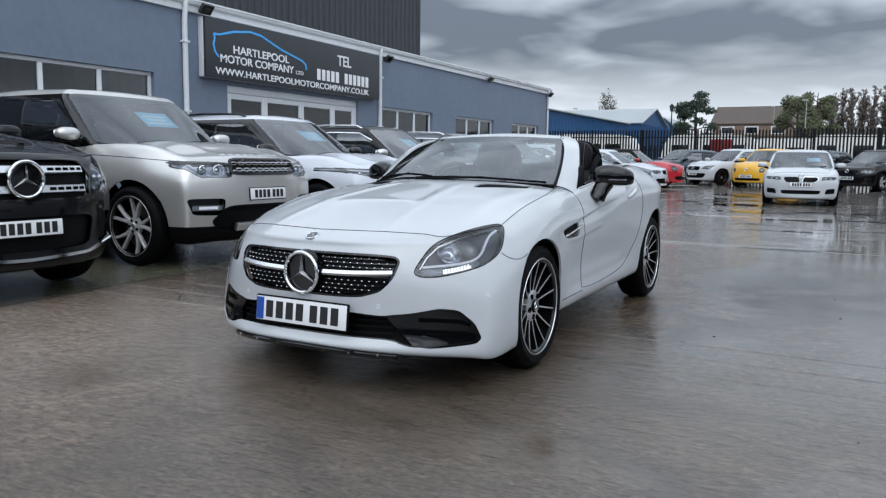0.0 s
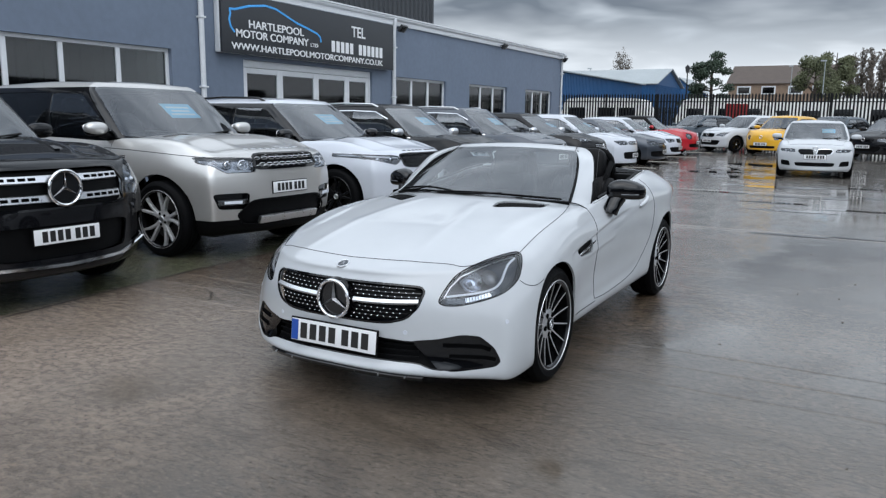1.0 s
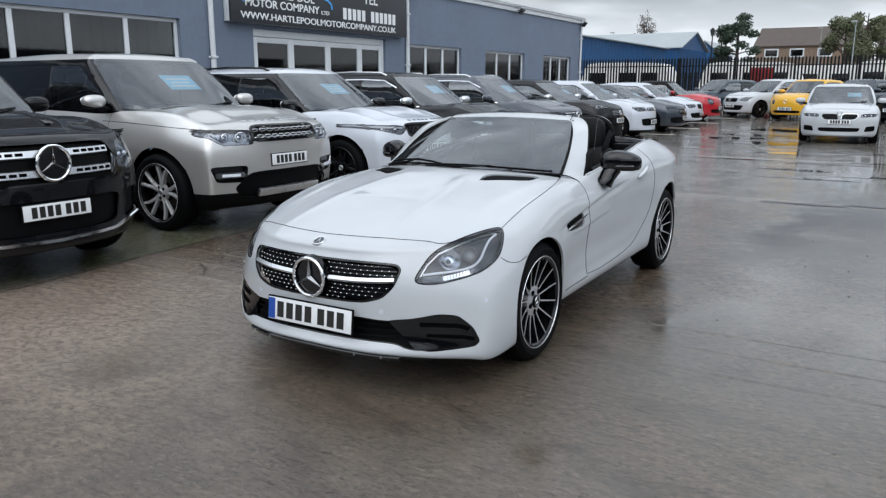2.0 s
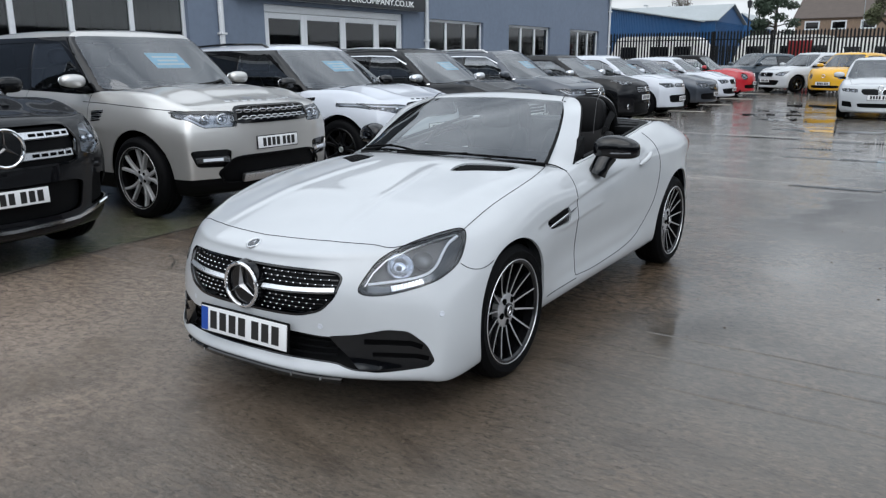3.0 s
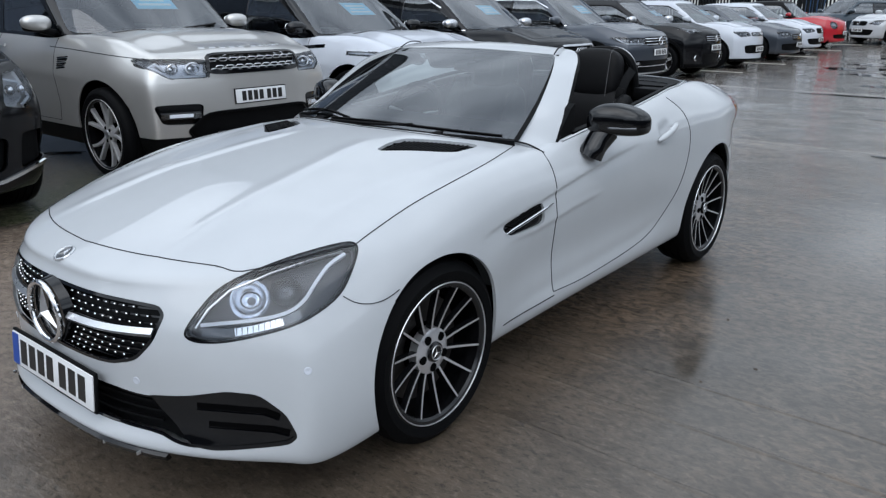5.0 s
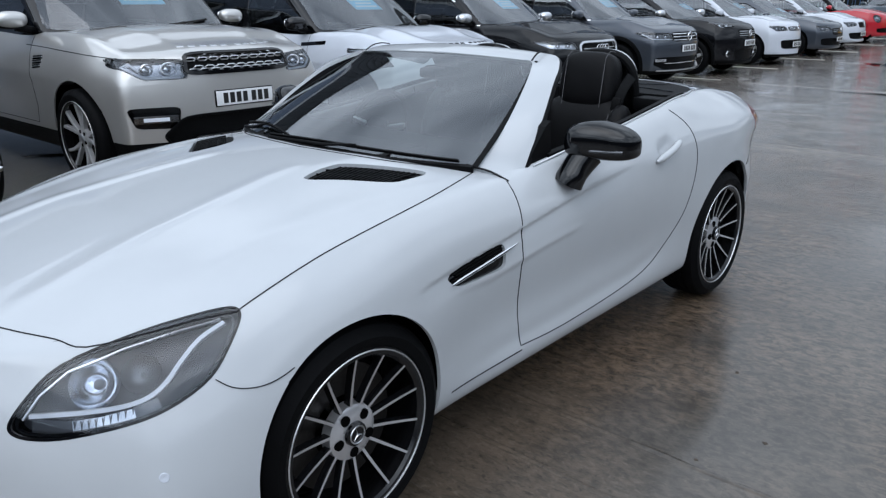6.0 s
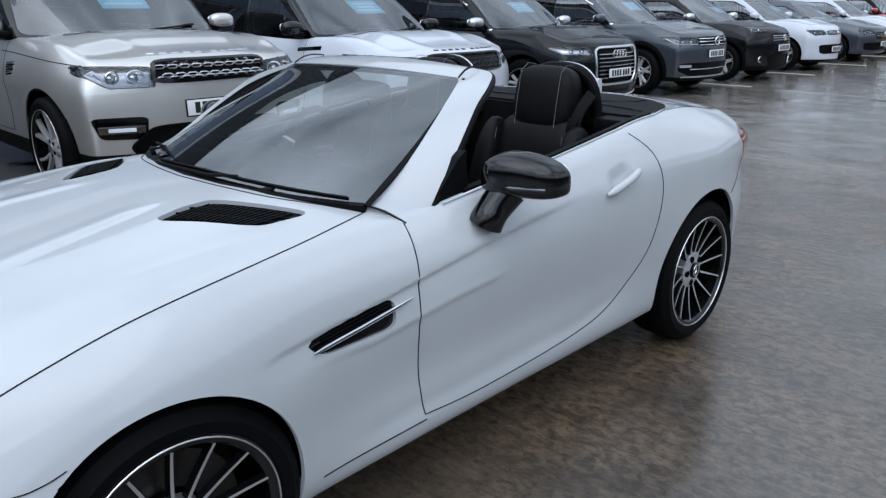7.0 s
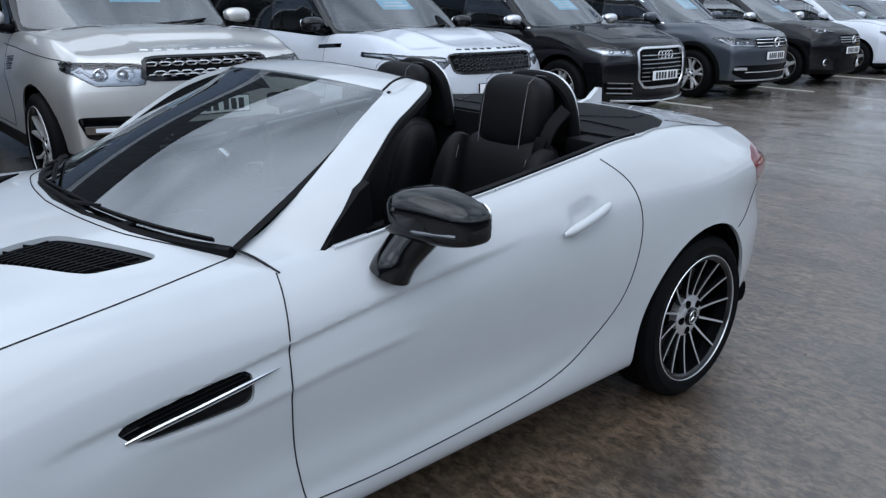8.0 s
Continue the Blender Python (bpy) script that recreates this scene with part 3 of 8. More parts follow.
    part("brake_disc", revolve([(-0.01, 0.09), (0.012, 0.09), (0.012, rim_r * 0.74), (-0.01, rim_r * 0.74)], 40), M_DISC, hub)
    return hub


def star_shape(r, depth):
    """A three-armed star that rises to a ridge, in the x-z plane, facing -y."""
    V, F = [(0, -depth, 0)], []
    for i in range(6):
        a = math.pi / 2 + i * math.pi / 3
        q = r if i % 2 == 0 else r * 0.115
        V.append((q * math.cos(a), 0 if i % 2 == 0 else depth * 0.3, q * math.sin(a)))
    F = [(0, 1 + (i + 1) % 6, 1 + i) for i in range(6)]
    return V, F


def plate_parts(car, P, N, up, w=0.52, h=0.111, blue=True, bars=(7, 0.049)):
    """A white number plate with plain dark bars, centred at P on a surface facing N."""
    n, u = Vector(N).normalized(), Vector(up)
    s = u.cross(n).normalized()
    u = n.cross(s).normalized()
    m = Matrix((( *s, 0), (*(-n), 0), (*u, 0), (0, 0, 0, 1))).transposed()
    m.translation = Vector(P)
    plate = part("number_plate", moved(block(-w / 2 - 0.008, w / 2 + 0.008, 0.0, 0.012, -h / 2 - 0.008, h / 2 + 0.008, 0.006), m), M_PLASTIC, car, "number plate in a black holder")
    part("plate_face", moved(block(-w / 2, w / 2, -0.004, 0.004, -h / 2, h / 2, 0.003), m), M_PLATE, plate)
    x = -w / 2 + 0.06
    if blue:
        part("blue_band", moved(block(-w / 2 + 0.003, -w / 2 + 0.045, -0.0055, -0.003, -h / 2 + 0.004, h / 2 - 0.004), m), M_PLATEBLUE, plate, smooth=False)
    step = (w - 0.085) / 7.35
    for i in range(7):
        x0 = x + step * (i + (0.35 if i > 3 else 0))
        part("plate_bar", moved(block(x0, x0 + step * 0.70, -0.0055, -0.003, -h * 0.355, h * 0.355, 0.0), m), M_PLATEINK, plate, smooth=False)
    return plate


def seat_shape(x, y, z, back=18, wide=0.24, tall=0.60):
    base = ellipsoid((0, 0, 0.0), (wide, 0.26, 0.09), 3.2, 20, 10)
    rest = moved(ellipsoid((0, 0, tall / 2), (wide * 0.95, 0.075, tall / 2), 3.0, 20, 12), pose(0, 0.22, 0.02, -back))
    return moved(join(base, rest), pose(x, y, z))


# ---- an everyday car, from its main sizes ----
def add_car(label, group, m, S):
    """S: sizes in metres (L, W half width, H, wb, fo, r), heights, colours and the outlines of lamps and grilles in front view."""
    car = thing(S.get("name", "parked_car"), m, label, "car", group)
    W, H, wb, r = S["W"], S["H"], S["wb"], S["r"]
    yF = -wb / 2 - S["fo"]
    yR = yF + S["L"]
    clr, nose, belt = S.get("clr", 0.2), S["nose"], S["belt"]
    cy, cz = yF + S["cowl"][0], S["cowl"][1]
    tail = S.get("tail", belt)
    p = S["paint"]
    sF, sR = S.get("sweep", 0.26), 0.16
    shoulder = curve([(yF, nose - 0.05), (yF + 0.35, nose + 0.0), ((yF + cy) / 2, (nose + cz) / 2 + 0.02), (cy, cz - 0.04), (cy + 0.5, belt - 0.02), (yR - 0.5, belt + 0.02), (yR, tail)])
    plan = curve([(yF, S.get("nose_w", 0.86)), (yF + 0.35, 0.94), (yF + 0.9, 1.0), (yR - 0.9, 1.0), (yR - 0.3, 0.96), (yR, 0.88)])
    fr = (0.0, 0.14, 0.36, 0.58, 0.80, 1.0)
    wf = (0.90, 0.965, 0.985, 1.0, 0.985, 0.90)
    Wf = [lambda y, q=q: q * W * plan(y) for q in wf]
    Zf = [lambda y, q=q: clr + q * (shoulder(y) - clr) for q in fr]
    crown = curve([(yF, 0.02), (yF + 0.3, S.get("crown", 0.055)), (cy, 0.06), (yR, 0.05)])
    fs = (1, 0.88, 0.62, 0.32, 0, -0.32, -0.62, -0.88, -1)

    def top(f, y):
        return shoulder(y) + crown(y) * (1 - abs(f) ** 2.6)
    mid = S.get("face", (0.05, 0.01, 0.0, 0.0, 0.02, 0.10))
    front = [(yF + d, sF * (1.0 if k < 5 else 0.9), clr + fr[k] * (nose - clr) + (0.03 if k == 5 else 0)) for k, d in enumerate(mid)]
    rear = [(yR - d, sR, None) for d in (0.06, 0.0, 0.0, 0.02, 0.05, 0.12)]
    ax = (-wb / 2, wb / 2)
    ys = sorted([yF + 0.42, -wb / 2 - 0.15, -wb / 2 + 0.25, cy, cy + 0.35, 0.1, wb / 2 - 0.6, wb / 2 - 0.15, wb / 2 + 0.25, yR - 0.3])
    ys = [y for i, y in enumerate(ys) if i == 0 or y - ys[i - 1] > 0.12]
    V, F = rounded(*cage(6, ys, fs, Wf, Zf, top, front, rear, 2.6), 3)
    sk = Skin(V, F)
    for s in (1, -1):
        ridge = S.get("ridge", 0.46) * W
        sk.press("top", [(s * ridge * 0.8, yF + 0.22), (s * ridge, yF + 0.7), (s * ridge * 1.05, cy - 0.05)], 0.05, S.get("ridge_h", 0.012), lambda V, N: (N[:, 2] > 0.4) * (V[:, 2] > 0.5), 0.8)
    sk.press("side", [(-wb / 2 + 0.1, clr + 0.62 * (belt - clr)), (0, clr + 0.66 * (belt - clr)), (wb / 2, clr + 0.70 * (belt - clr))], 0.03, 0.008, lambda V, N: (np.abs(V[:, 0]) > W * 0.7) * 1.0, 1.2)
    sk.refresh()
    arch = r + S.get("arch", 0.055)
    for y in ax:
        ring = [(y + arch * math.cos(a), r + 0.01 + arch * math.sin(a)) for a in np.linspace(0, 2 * math.pi, 40, endpoint=False)]
        sk.region("hole", ring, "side", lambda C, N: np.abs(C[:, 0]) > W * 0.5)
    # glasshouse: pillars, roof and panes
    rw = S.get("roof_w", 0.70)
    hy, ry0, ry1 = yF + S["header"], yF + S["roof_end"], yF + S["rear_base"]
    gb = [belt - 0.06, belt + (H - belt) * 0.42, H - 0.11, H - 0.035]
    gw = [0.905 * W, 0.855 * W, (rw + 0.055) * W, rw * W * 0.93]
    wf0 = [cy - 0.02, cy + (hy - cy) * 0.46, cy + (hy - cy) * 0.9, hy + 0.05]
    re0 = [ry1, ry1 + (ry0 - ry1) * 0.42, ry0 + (ry1 - ry0) * 0.18, ry0 - 0.04]
    gys = list(np.linspace(hy + 0.25, ry0 - 0.2, 4))
    roof_z = curve([(hy, H - 0.035), ((hy + ry0) / 2 - 0.2, H - 0.015), (ry0, H - 0.05)])
    GW = [lambda y, q=q: q for q in gw]
    GZ = [lambda y, q=q: q for q in gb]
    GZ[3] = roof_z
    gfront = [(wf0[k], (0.30, 0.24, 0.16, 0.12)[k], (cz if k == 0 else None)) for k in range(4)]
    grear = [(re0[k], (0.14, 0.12, 0.1, 0.08)[k], None) for k in range(4)]
    GV, GF = rounded(*cage(4, gys, (1, 0.86, 0.5, 0, -0.5, -0.86, -1), GW, GZ, lambda f, y: roof_z(y) + 0.035 * (1 - f * f), gfront, grear, 2.2, bottom=False), 3)
    gk = Skin(GV, GF)
    zb, zt = cz - 0.015, H - 0.07
    xb, xt = 0.855 * W, (rw + 0.01) * W
    screen = rounded_poly([(-xb, zb), (xb, zb), (xt, zt), (-xt, zt)], 3, 0.08)
    gk.region("windscreen", screen, "front", lambda C, N: (N[:, 1] < -0.25) & (C[:, 1] < hy + 0.2))
    gk.region("rear_glass", rounded_poly([(-xb * 0.9, belt + 0.1), (xb * 0.9, belt + 0.1), (xt * 0.95, H - 0.14), (-xt * 0.95, H - 0.14)], 3, 0.1), "front", lambda C, N: (N[:, 1] > 0.3) & (C[:, 1] > ry0 - 0.1))
    lo, hi = belt + 0.012, H - 0.14
    b_pillar = S.get("b_pillar", hy + 0.75)
    ws = lambda z: wf0[0] + 0.34 + (hy + 0.06 - wf0[0] - 0.18) * (z - lo) / (hi - lo)
    rs = lambda z: ry1 - 0.30 + (ry0 - 0.18 - ry1 + 0.12) * (z - lo) / (hi - lo)
    side = lambda C, N: np.abs(N[:, 0]) > 0.35
    fwin = rounded_poly([(ws(lo), lo), (b_pillar - 0.035, lo), (b_pillar - 0.035, hi), (ws(hi), hi)], 3, 0.07)
    rwin = rounded_poly([(b_pillar + 0.035, lo), (rs(lo), lo + S.get("kick", 0.03)), (rs(hi), hi), (b_pillar + 0.035, hi)], 3, 0.1)
    gk.region("front_window", fwin, "side", side)
    gk.region("rear_window", rwin, "side", side)
    if S.get("pillar"):
        gk.region("pillar", [(cy - 1, belt - 0.3), (yR + 1, belt - 0.3), (yR + 1, H - 0.075), (cy - 1, H - 0.075)], "side", lambda C, N: C[:, 2] < H - 0.03)
    # openings of the body
    front_side = lambda C, N: (C[:, 1] < yF + 0.95) & (N[:, 1] < 0.35)
    for kind, polys in S.get("cuts", {}).items():
        for q in polys:
            sk.region(kind, q, "front", front_side)
            if min(a for a, _ in q) > 0.02:
                sk.region(kind, mirrored(q), "front", front_side)
    foot = rounded_poly([(-0.84 * W, cy + 0.16), (-0.4 * W, cy + 0.06), (0.4 * W, cy + 0.06), (0.84 * W, cy + 0.16), (0.84 * W, ry1 - 0.12), (-0.84 * W, ry1 - 0.12)], 2, 0.1)
    sk.region("cabin_floor", foot, "top", lambda C, N: (N[:, 2] > 0.4) & (C[:, 2] > 0.5))
    # bonnet, cut out along its shut lines
    bx = S.get("bonnet_x", 0.80) * W
    bon = [(-bx * 0.86, yF + S.get("bonnet_y", 0.30) + 0.14), (-bx * 0.6, yF + S.get("bonnet_y", 0.30) + 0.02), (0, yF + S.get("bonnet_y", 0.30) - 0.06), (bx * 0.6, yF + S.get("bonnet_y", 0.30) + 0.02), (bx * 0.86, yF + S.get("bonnet_y", 0.30) + 0.14), (bx, cy - 0.1), (bx * 0.97, cy + 0.12), (0, cy - 0.02), (-bx * 0.97, cy + 0.12), (-bx, cy - 0.1)]
    sk.region("bonnet", bon, "top", lambda C, N: (N[:, 2] > 0.3) & (C[:, 2] > 0.5) & (C[:, 1] < cy + 0.2))
    # doors and bumpers
    dx = lambda C, N: (np.abs(C[:, 0]) > 0.6 * W) & (C[:, 2] < belt + 0.04)
    d0 = ws(lo)
    sk.region("front_door", [(d0 + 0.03, belt + 0.2), (d0, clr + 0.35), (d0 + 0.05, clr + 0.2), (b_pillar + 0.02, clr + 0.2), (b_pillar, clr + 0.4), (b_pillar, belt + 0.2)], "side", dx)
    if S.get("doors", 4) == 4:
        sk.region("rear_door", [(b_pillar, belt + 0.2), (b_pillar, clr + 0.4), (b_pillar + 0.02, clr + 0.2), (wb / 2 - arch - 0.02, clr + 0.2), (wb / 2 - arch + 0.14, clr + 0.5), (wb / 2 - 0.02, belt + 0.2)], "side", dx)
    by = -wb / 2 - arch + 0.06
    sk.region("front_bumper", [(yF - 1, clr - 0.3), (by, clr - 0.3), (by, nose - 0.22), (yF - 1, nose - 0.13)], "side", lambda C, N: C[:, 1] < by + 0.1)
    sk.region("rear_bumper", [(wb / 2 + arch - 0.06, clr - 0.3), (yR + 1, clr - 0.3), (yR + 1, clr + 0.42), (wb / 2 + arch - 0.06, clr + 0.36)], "side", lambda C, N: C[:, 1] > wb / 2)
    low = S.get("clad", 0)
    if low:
        zc = clr + low
        sk.region("sill_cladding", [(yF - 1, clr - 0.3), (yR + 1, clr - 0.3), (yR + 1, zc), (yF - 1, zc)], "side", lambda C, N: C[:, 2] < zc + 0.1, ("body", "front_door", "rear_door", "front_bumper", "rear_bumper"))
    pieces = loose_pieces(sk.shape("body"))
    body = part("body", pieces[0], p, car)
    for extra in pieces[1:]:
        part("body_panel", extra, p, car)
    part("bonnet", sk.shape("bonnet"), p, car)
    for nm in ("front_bumper", "rear_bumper"):
        sh = sk.shape(nm)
        if sh:
            part(nm, sh, p, car)
    for nm in ("front_door", "rear_door"):
        for s in (1, -1):
            sh = sk.shape(nm, where=lambda C: C[:, 0] * s > 0)
            if sh:
                part(nm, sh, p, car)
    if not S.get("clamshell"):
        part("shut_line", gap_line(sk, "top", bon[4:7], 1), M_GAP, body)
        part("shut_line", gap_line(sk, "top", [bon[8], bon[9], bon[0]], 1), M_GAP, body)
        part("shut_line", gap_line(sk, "top", bon[:5], 1), M_GAP, body)
    if low:
        part("sill_cladding", sk.shape("sill_cladding"), M_PLASTIC, car, "rough black plastic cladding")
    part("cabin_floor", sk.shape("cabin_floor", 0, 0.10), M_CABIN, car)
    part("roof", gk.shape("body", 0.03), S.get("roof_paint", p), car)
    if S.get("pillar"):
        part("pillar", gk.shape("pillar", 0.03), S["pillar"], car, "black window pillars")
    part("windscreen", gk.shape("windscreen", 0), M_SCREEN, car)
    part("rear_glass", gk.shape("rear_glass", 0), M_GLASSDARK, car)
    for s in (1, -1):
        for nm, mat in (("front_window", M_GLASS), ("rear_window", M_GLASSDARK)):
            sh = gk.shape(nm, 0, where=lambda C: C[:, 0] * s > 0)
            if sh:
                part(nm, sh, mat, car)
        trim = S.get("trim", M_PLASTIC)
        P, N = gk.on("side", [(ws(hi) - 0.28, hi - 0.12), (ws(hi) + 0.02, hi + 0.005), (b_pillar, hi + 0.02), (rs(hi), hi + 0.01), (rs(lo) + 0.03, lo + 0.04)], s)
        part("window_trim", strip(P, N, 0.022, 0.006), trim, car)
        P, N = gk.on("side", [(b_pillar, lo), (b_pillar, hi)], s)
        part("door_pillar", strip(P, N, 0.075, 0.004), M_GLOSS, car)
        P, N = gk.on("side", [(ws(lo) - 0.04, lo - 0.008), (rs(lo), lo + S.get("kick", 0.03) * 0.4 - 0.006)], s)
        part("belt_trim", strip(P, N, 0.018, 0.008), trim, car)
        # doors: shut lines, handles
        fd = [(ws(lo) + 0.03, lo - 0.02), (ws(lo) + 0.0, clr + 0.35), (ws(lo) + 0.05, clr + 0.2), (b_pillar + 0.02, clr + 0.2), (b_pillar, clr + 0.4), (b_pillar, lo - 0.02)]
        part("shut_line", gap_line(sk, "side", fd, s), M_GAP, body)
        rd = [(b_pillar + 0.02, clr + 0.2), (wb / 2 - arch - 0.02, clr + 0.2), (wb / 2 - arch + 0.14, clr + 0.5), (wb / 2 - 0.02, lo - 0.02)]
        if S.get("doors", 4) == 4:
            part("shut_line", gap_line(sk, "side", rd, s), M_GAP, body)
        for hy2 in (b_pillar - 0.22, wb / 2 - 0.32)[: 2 if S.get("doors", 4) == 4 else 1]:
            hz = belt - 0.12
            P, N = sk.on("side", [(hy2, hz), (hy2 + 0.19, hz + 0.005)], s)
            part("door_handle", strip([q + n * 0.022 for q, n in zip(P, N)], N, 0.032, 0.014, sink=0.0), p, car)
        # mirrors
        mx = W * 0.93 + 0.12
        my, mz = ws(lo) + 0.10 + S.get("mirror_y", 0.0), belt + 0.10
        mir = part("mirror", ellipsoid((s * mx, my, mz), (0.125, 0.072, 0.068), 2.5, 20, 12), S.get("mirror", p), car)
        part("mirror_base", ellipsoid((s * mx, my + 0.012, mz - 0.035), (0.115, 0.062, 0.042), 2.6, 20, 10), M_PLASTIC, mir)
        part("mirror_foot", tube([(s * W * 0.88, my + 0.02, belt + 0.01), (s * (mx - 0.03), my + 0.01, mz - 0.06)], (0.035, 0.03), 10), M_PLASTIC, mir)
        part("mirror_glass", moved(ellipsoid((0, 0, 0), (0.105, 0.008, 0.052), 3.0, 20, 8), pose(s * mx, my + 0.068, mz)), M_CHROME, mir)
        if S.get("rails"):
            y0, y1 = hy + 0.25, ry0 - 0.05
            part("roof_rail", tube([(s * rw * W * 0.96, y0, H - 0.05), (s * rw * W * 0.98, y0 + 0.12, H - 0.0), (s * rw * W * 0.99, (y0 + y1) / 2, H + 0.012), (s * rw * W * 0.98, y1 - 0.12, H - 0.015), (s * rw * W * 0.96, y1, H - 0.07)], 0.016, 8), S["rails"], car)
    # wheel wells and wheels
    for y in ax:
        for s in (1, -1):
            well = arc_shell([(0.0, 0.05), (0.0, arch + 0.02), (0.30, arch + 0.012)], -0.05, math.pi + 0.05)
            part("wheel_arch_liner", moved(well, pose(s * (W - 0.42), y, r + 0.01, 0, 0, 0 if s > 0 else 180)), M_LINER_RECESS, car)
            add_wheel(car, s * (W - 0.125), y, r, S["rim"], S.get("tw", 0.25), S["spokes"], S.get("rim_face", M_RIMSILVER), S.get("rim_dark", M_RIMDARK), 0.3 + y, s)
            if S.get("arch_clad"):
                ring = [(y + (arch + 0.03) * math.cos(a), r + 0.01 + (arch + 0.03) * math.sin(a)) for a in np.linspace(-0.35, math.pi + 0.35, 28)]
                P, N = sk.on("side", ring, s)
                part("arch_cladding", strip(P, N, 0.065, 0.012), M_PLASTIC, car)
    part("underbody", block(-W * 0.8, W * 0.8, yF + 0.3, yR - 0.3, clr - 0.02, clr + 0.10, 0.03), M_LINER_RECESS, car)
    # lamps: a clear lens over a dark bowl with projectors and a light guide
    for s in (1, -1):
        sel = lambda C: C[:, 0] * s > 0
        lens = sk.shape("headlight", 0, where=sel)
        if lens:
            hl = part("headlight", lens, M_LENS, car, "clear headlight")
            part("lamp_bowl", sk.shape("headlight", 0, 0.045, sel), S.get("bowl", M_LAMPGREY), hl)
            q = S["cuts"]["headlight"][0]
            P, N = border([(a * s, b) for a, b in q], sk, "front")
            part("lamp_surround", strip([v - n * 0.002 for v, n in zip(P, N)], N, 0.012, 0.002, True), M_GLOSS, hl)
            cx, czz = np.mean([a for a, _ in q]), np.mean([b for _, b in q])
            wid = max(a for a, _ in q) - min(a for a, _ in q)
            for k in S.get("projectors", (-0.18, 0.16)):
                v, n = sk.drop_on("front", (cx + k * wid) * s, czz)
                part("projector", ellipsoid(tuple(v - n * 0.035), (0.038, 0.03, 0.036), 2, 16, 10), M_REFLECT, hl)
            if "drl" in S:
                P, N = sk.on("front", [(a * s, b) for a, b in S["drl"]])
                part("light_guide", strip([v - n * 0.02 for v, n in zip(P, N)], N, 0.02, 0.008), M_DRL, hl)
        fog = sk.shape("fog_lamp", 0.01, 0.01, sel)
        if fog:
            part("fog_recess", sk.shape("fog_lamp", 0.03, 0.03, sel), M_GLOSS, car)
    for kind in ("grille", "intake"):
        inner = sk.shape(kind, 0.0, 0.035)
        if inner:
            part(kind + "_backing", inner, M_PLASTIC, car)
    if S.get("scoop"):
        for s in (1, -1):
            P, N = sk.on("top", [(s * 0.40 * W, cy - 0.22), (s * 0.66 * W, cy - 0.12)])
            part("bonnet_vent", strip(P, N, 0.06, 0.006), M_GLOSS, car)
    S["detail"](car, sk, S, yF) if "detail" in S else None
    # cabin
    for s in (1, -1):
        part("front_seat", seat_shape(s * 0.37, hy + 0.62, belt - 0.33, 20), M_LEATHER, car)
        part("headrest", ellipsoid((s * 0.37, hy + 0.98, belt + 0.34), (0.13, 0.06, 0.09), 3, 16, 10), M_LEATHER, car)
    part("rear_bench", block(-W * 0.66, W * 0.66, wb / 2 - 0.45, wb / 2 - 0.28, belt - 0.3, belt + 0.22, 0.06), M_LEATHER, car)
    part("dashboard", prism([(cy + 0.28, belt - 0.15), (cy + 0.30, belt + 0.015), (cy + 0.45, belt + 0.03), (cy + 0.78, belt + 0.0), (cy + 0.85, belt - 0.15)], "x", -W * 0.78, W * 0.78), M_CABIN, car)
    wheel_ring = [(0.18 * math.cos(a), 0, 0.18 * math.sin(a)) for a in np.linspace(0, 2 * math.pi, 24, endpoint=False)]
    part("steering_wheel", moved(tube(wheel_ring, 0.014, 8, ring=True), pose(-0.37, cy + 0.98, belt - 0.02, -25)), M_LEATHER, car)
    for s in (1, -1):
        P, N = gk.on("front", [(s * xb * 0.02, zb + 0.012), (s * 0.45 * xb + 0.3 * xb, zb + 0.05)], 1)
        part("wiper", strip([v + n * 0.012 for v, n in zip(P, N)], N, 0.018, 0.008), M_PLASTIC, car) if s > 0 else None
    if "card" in S:
        x, z, w, h = S["card"]
        v, n = gk.drop_on("front", x, z)
        n = Vector((0, n.y, n.z)).normalized()
        u = Vector((0, 0, 1)) - n * n.z
        u.normalize()
        sx = u.cross(n).normalized()
        mm = Matrix(((*sx, 0), (*(-n), 0), (*u, 0), (0, 0, 0, 1))).transposed()
        mm.translation = v - n * 0.02
        card = tagged(mesh_object("price_card", *moved(block(-w / 2, w / 2, 0, 0.004, -h / 2, h / 2), m @ mm), M_STICKER, None, smooth=False), "pale blue price card inside a car windscreen", "sign")
        for k in range(3):
            bw = (0.75, 0.6, 0.8)[k] * w / 2
            part("print_bar", moved(block(-bw, bw, -0.002, 0.0, h * (0.22 - 0.24 * k) - h * 0.05, h * (0.22 - 0.24 * k) + h * 0.06), m @ mm), M_CARDWHITE, card, smooth=False)
    for o in car.children:
        if o.name.startswith(("windscreen", "front_window", "rear_window", "rear_glass")):
            o.visible_shadow = False
    return car

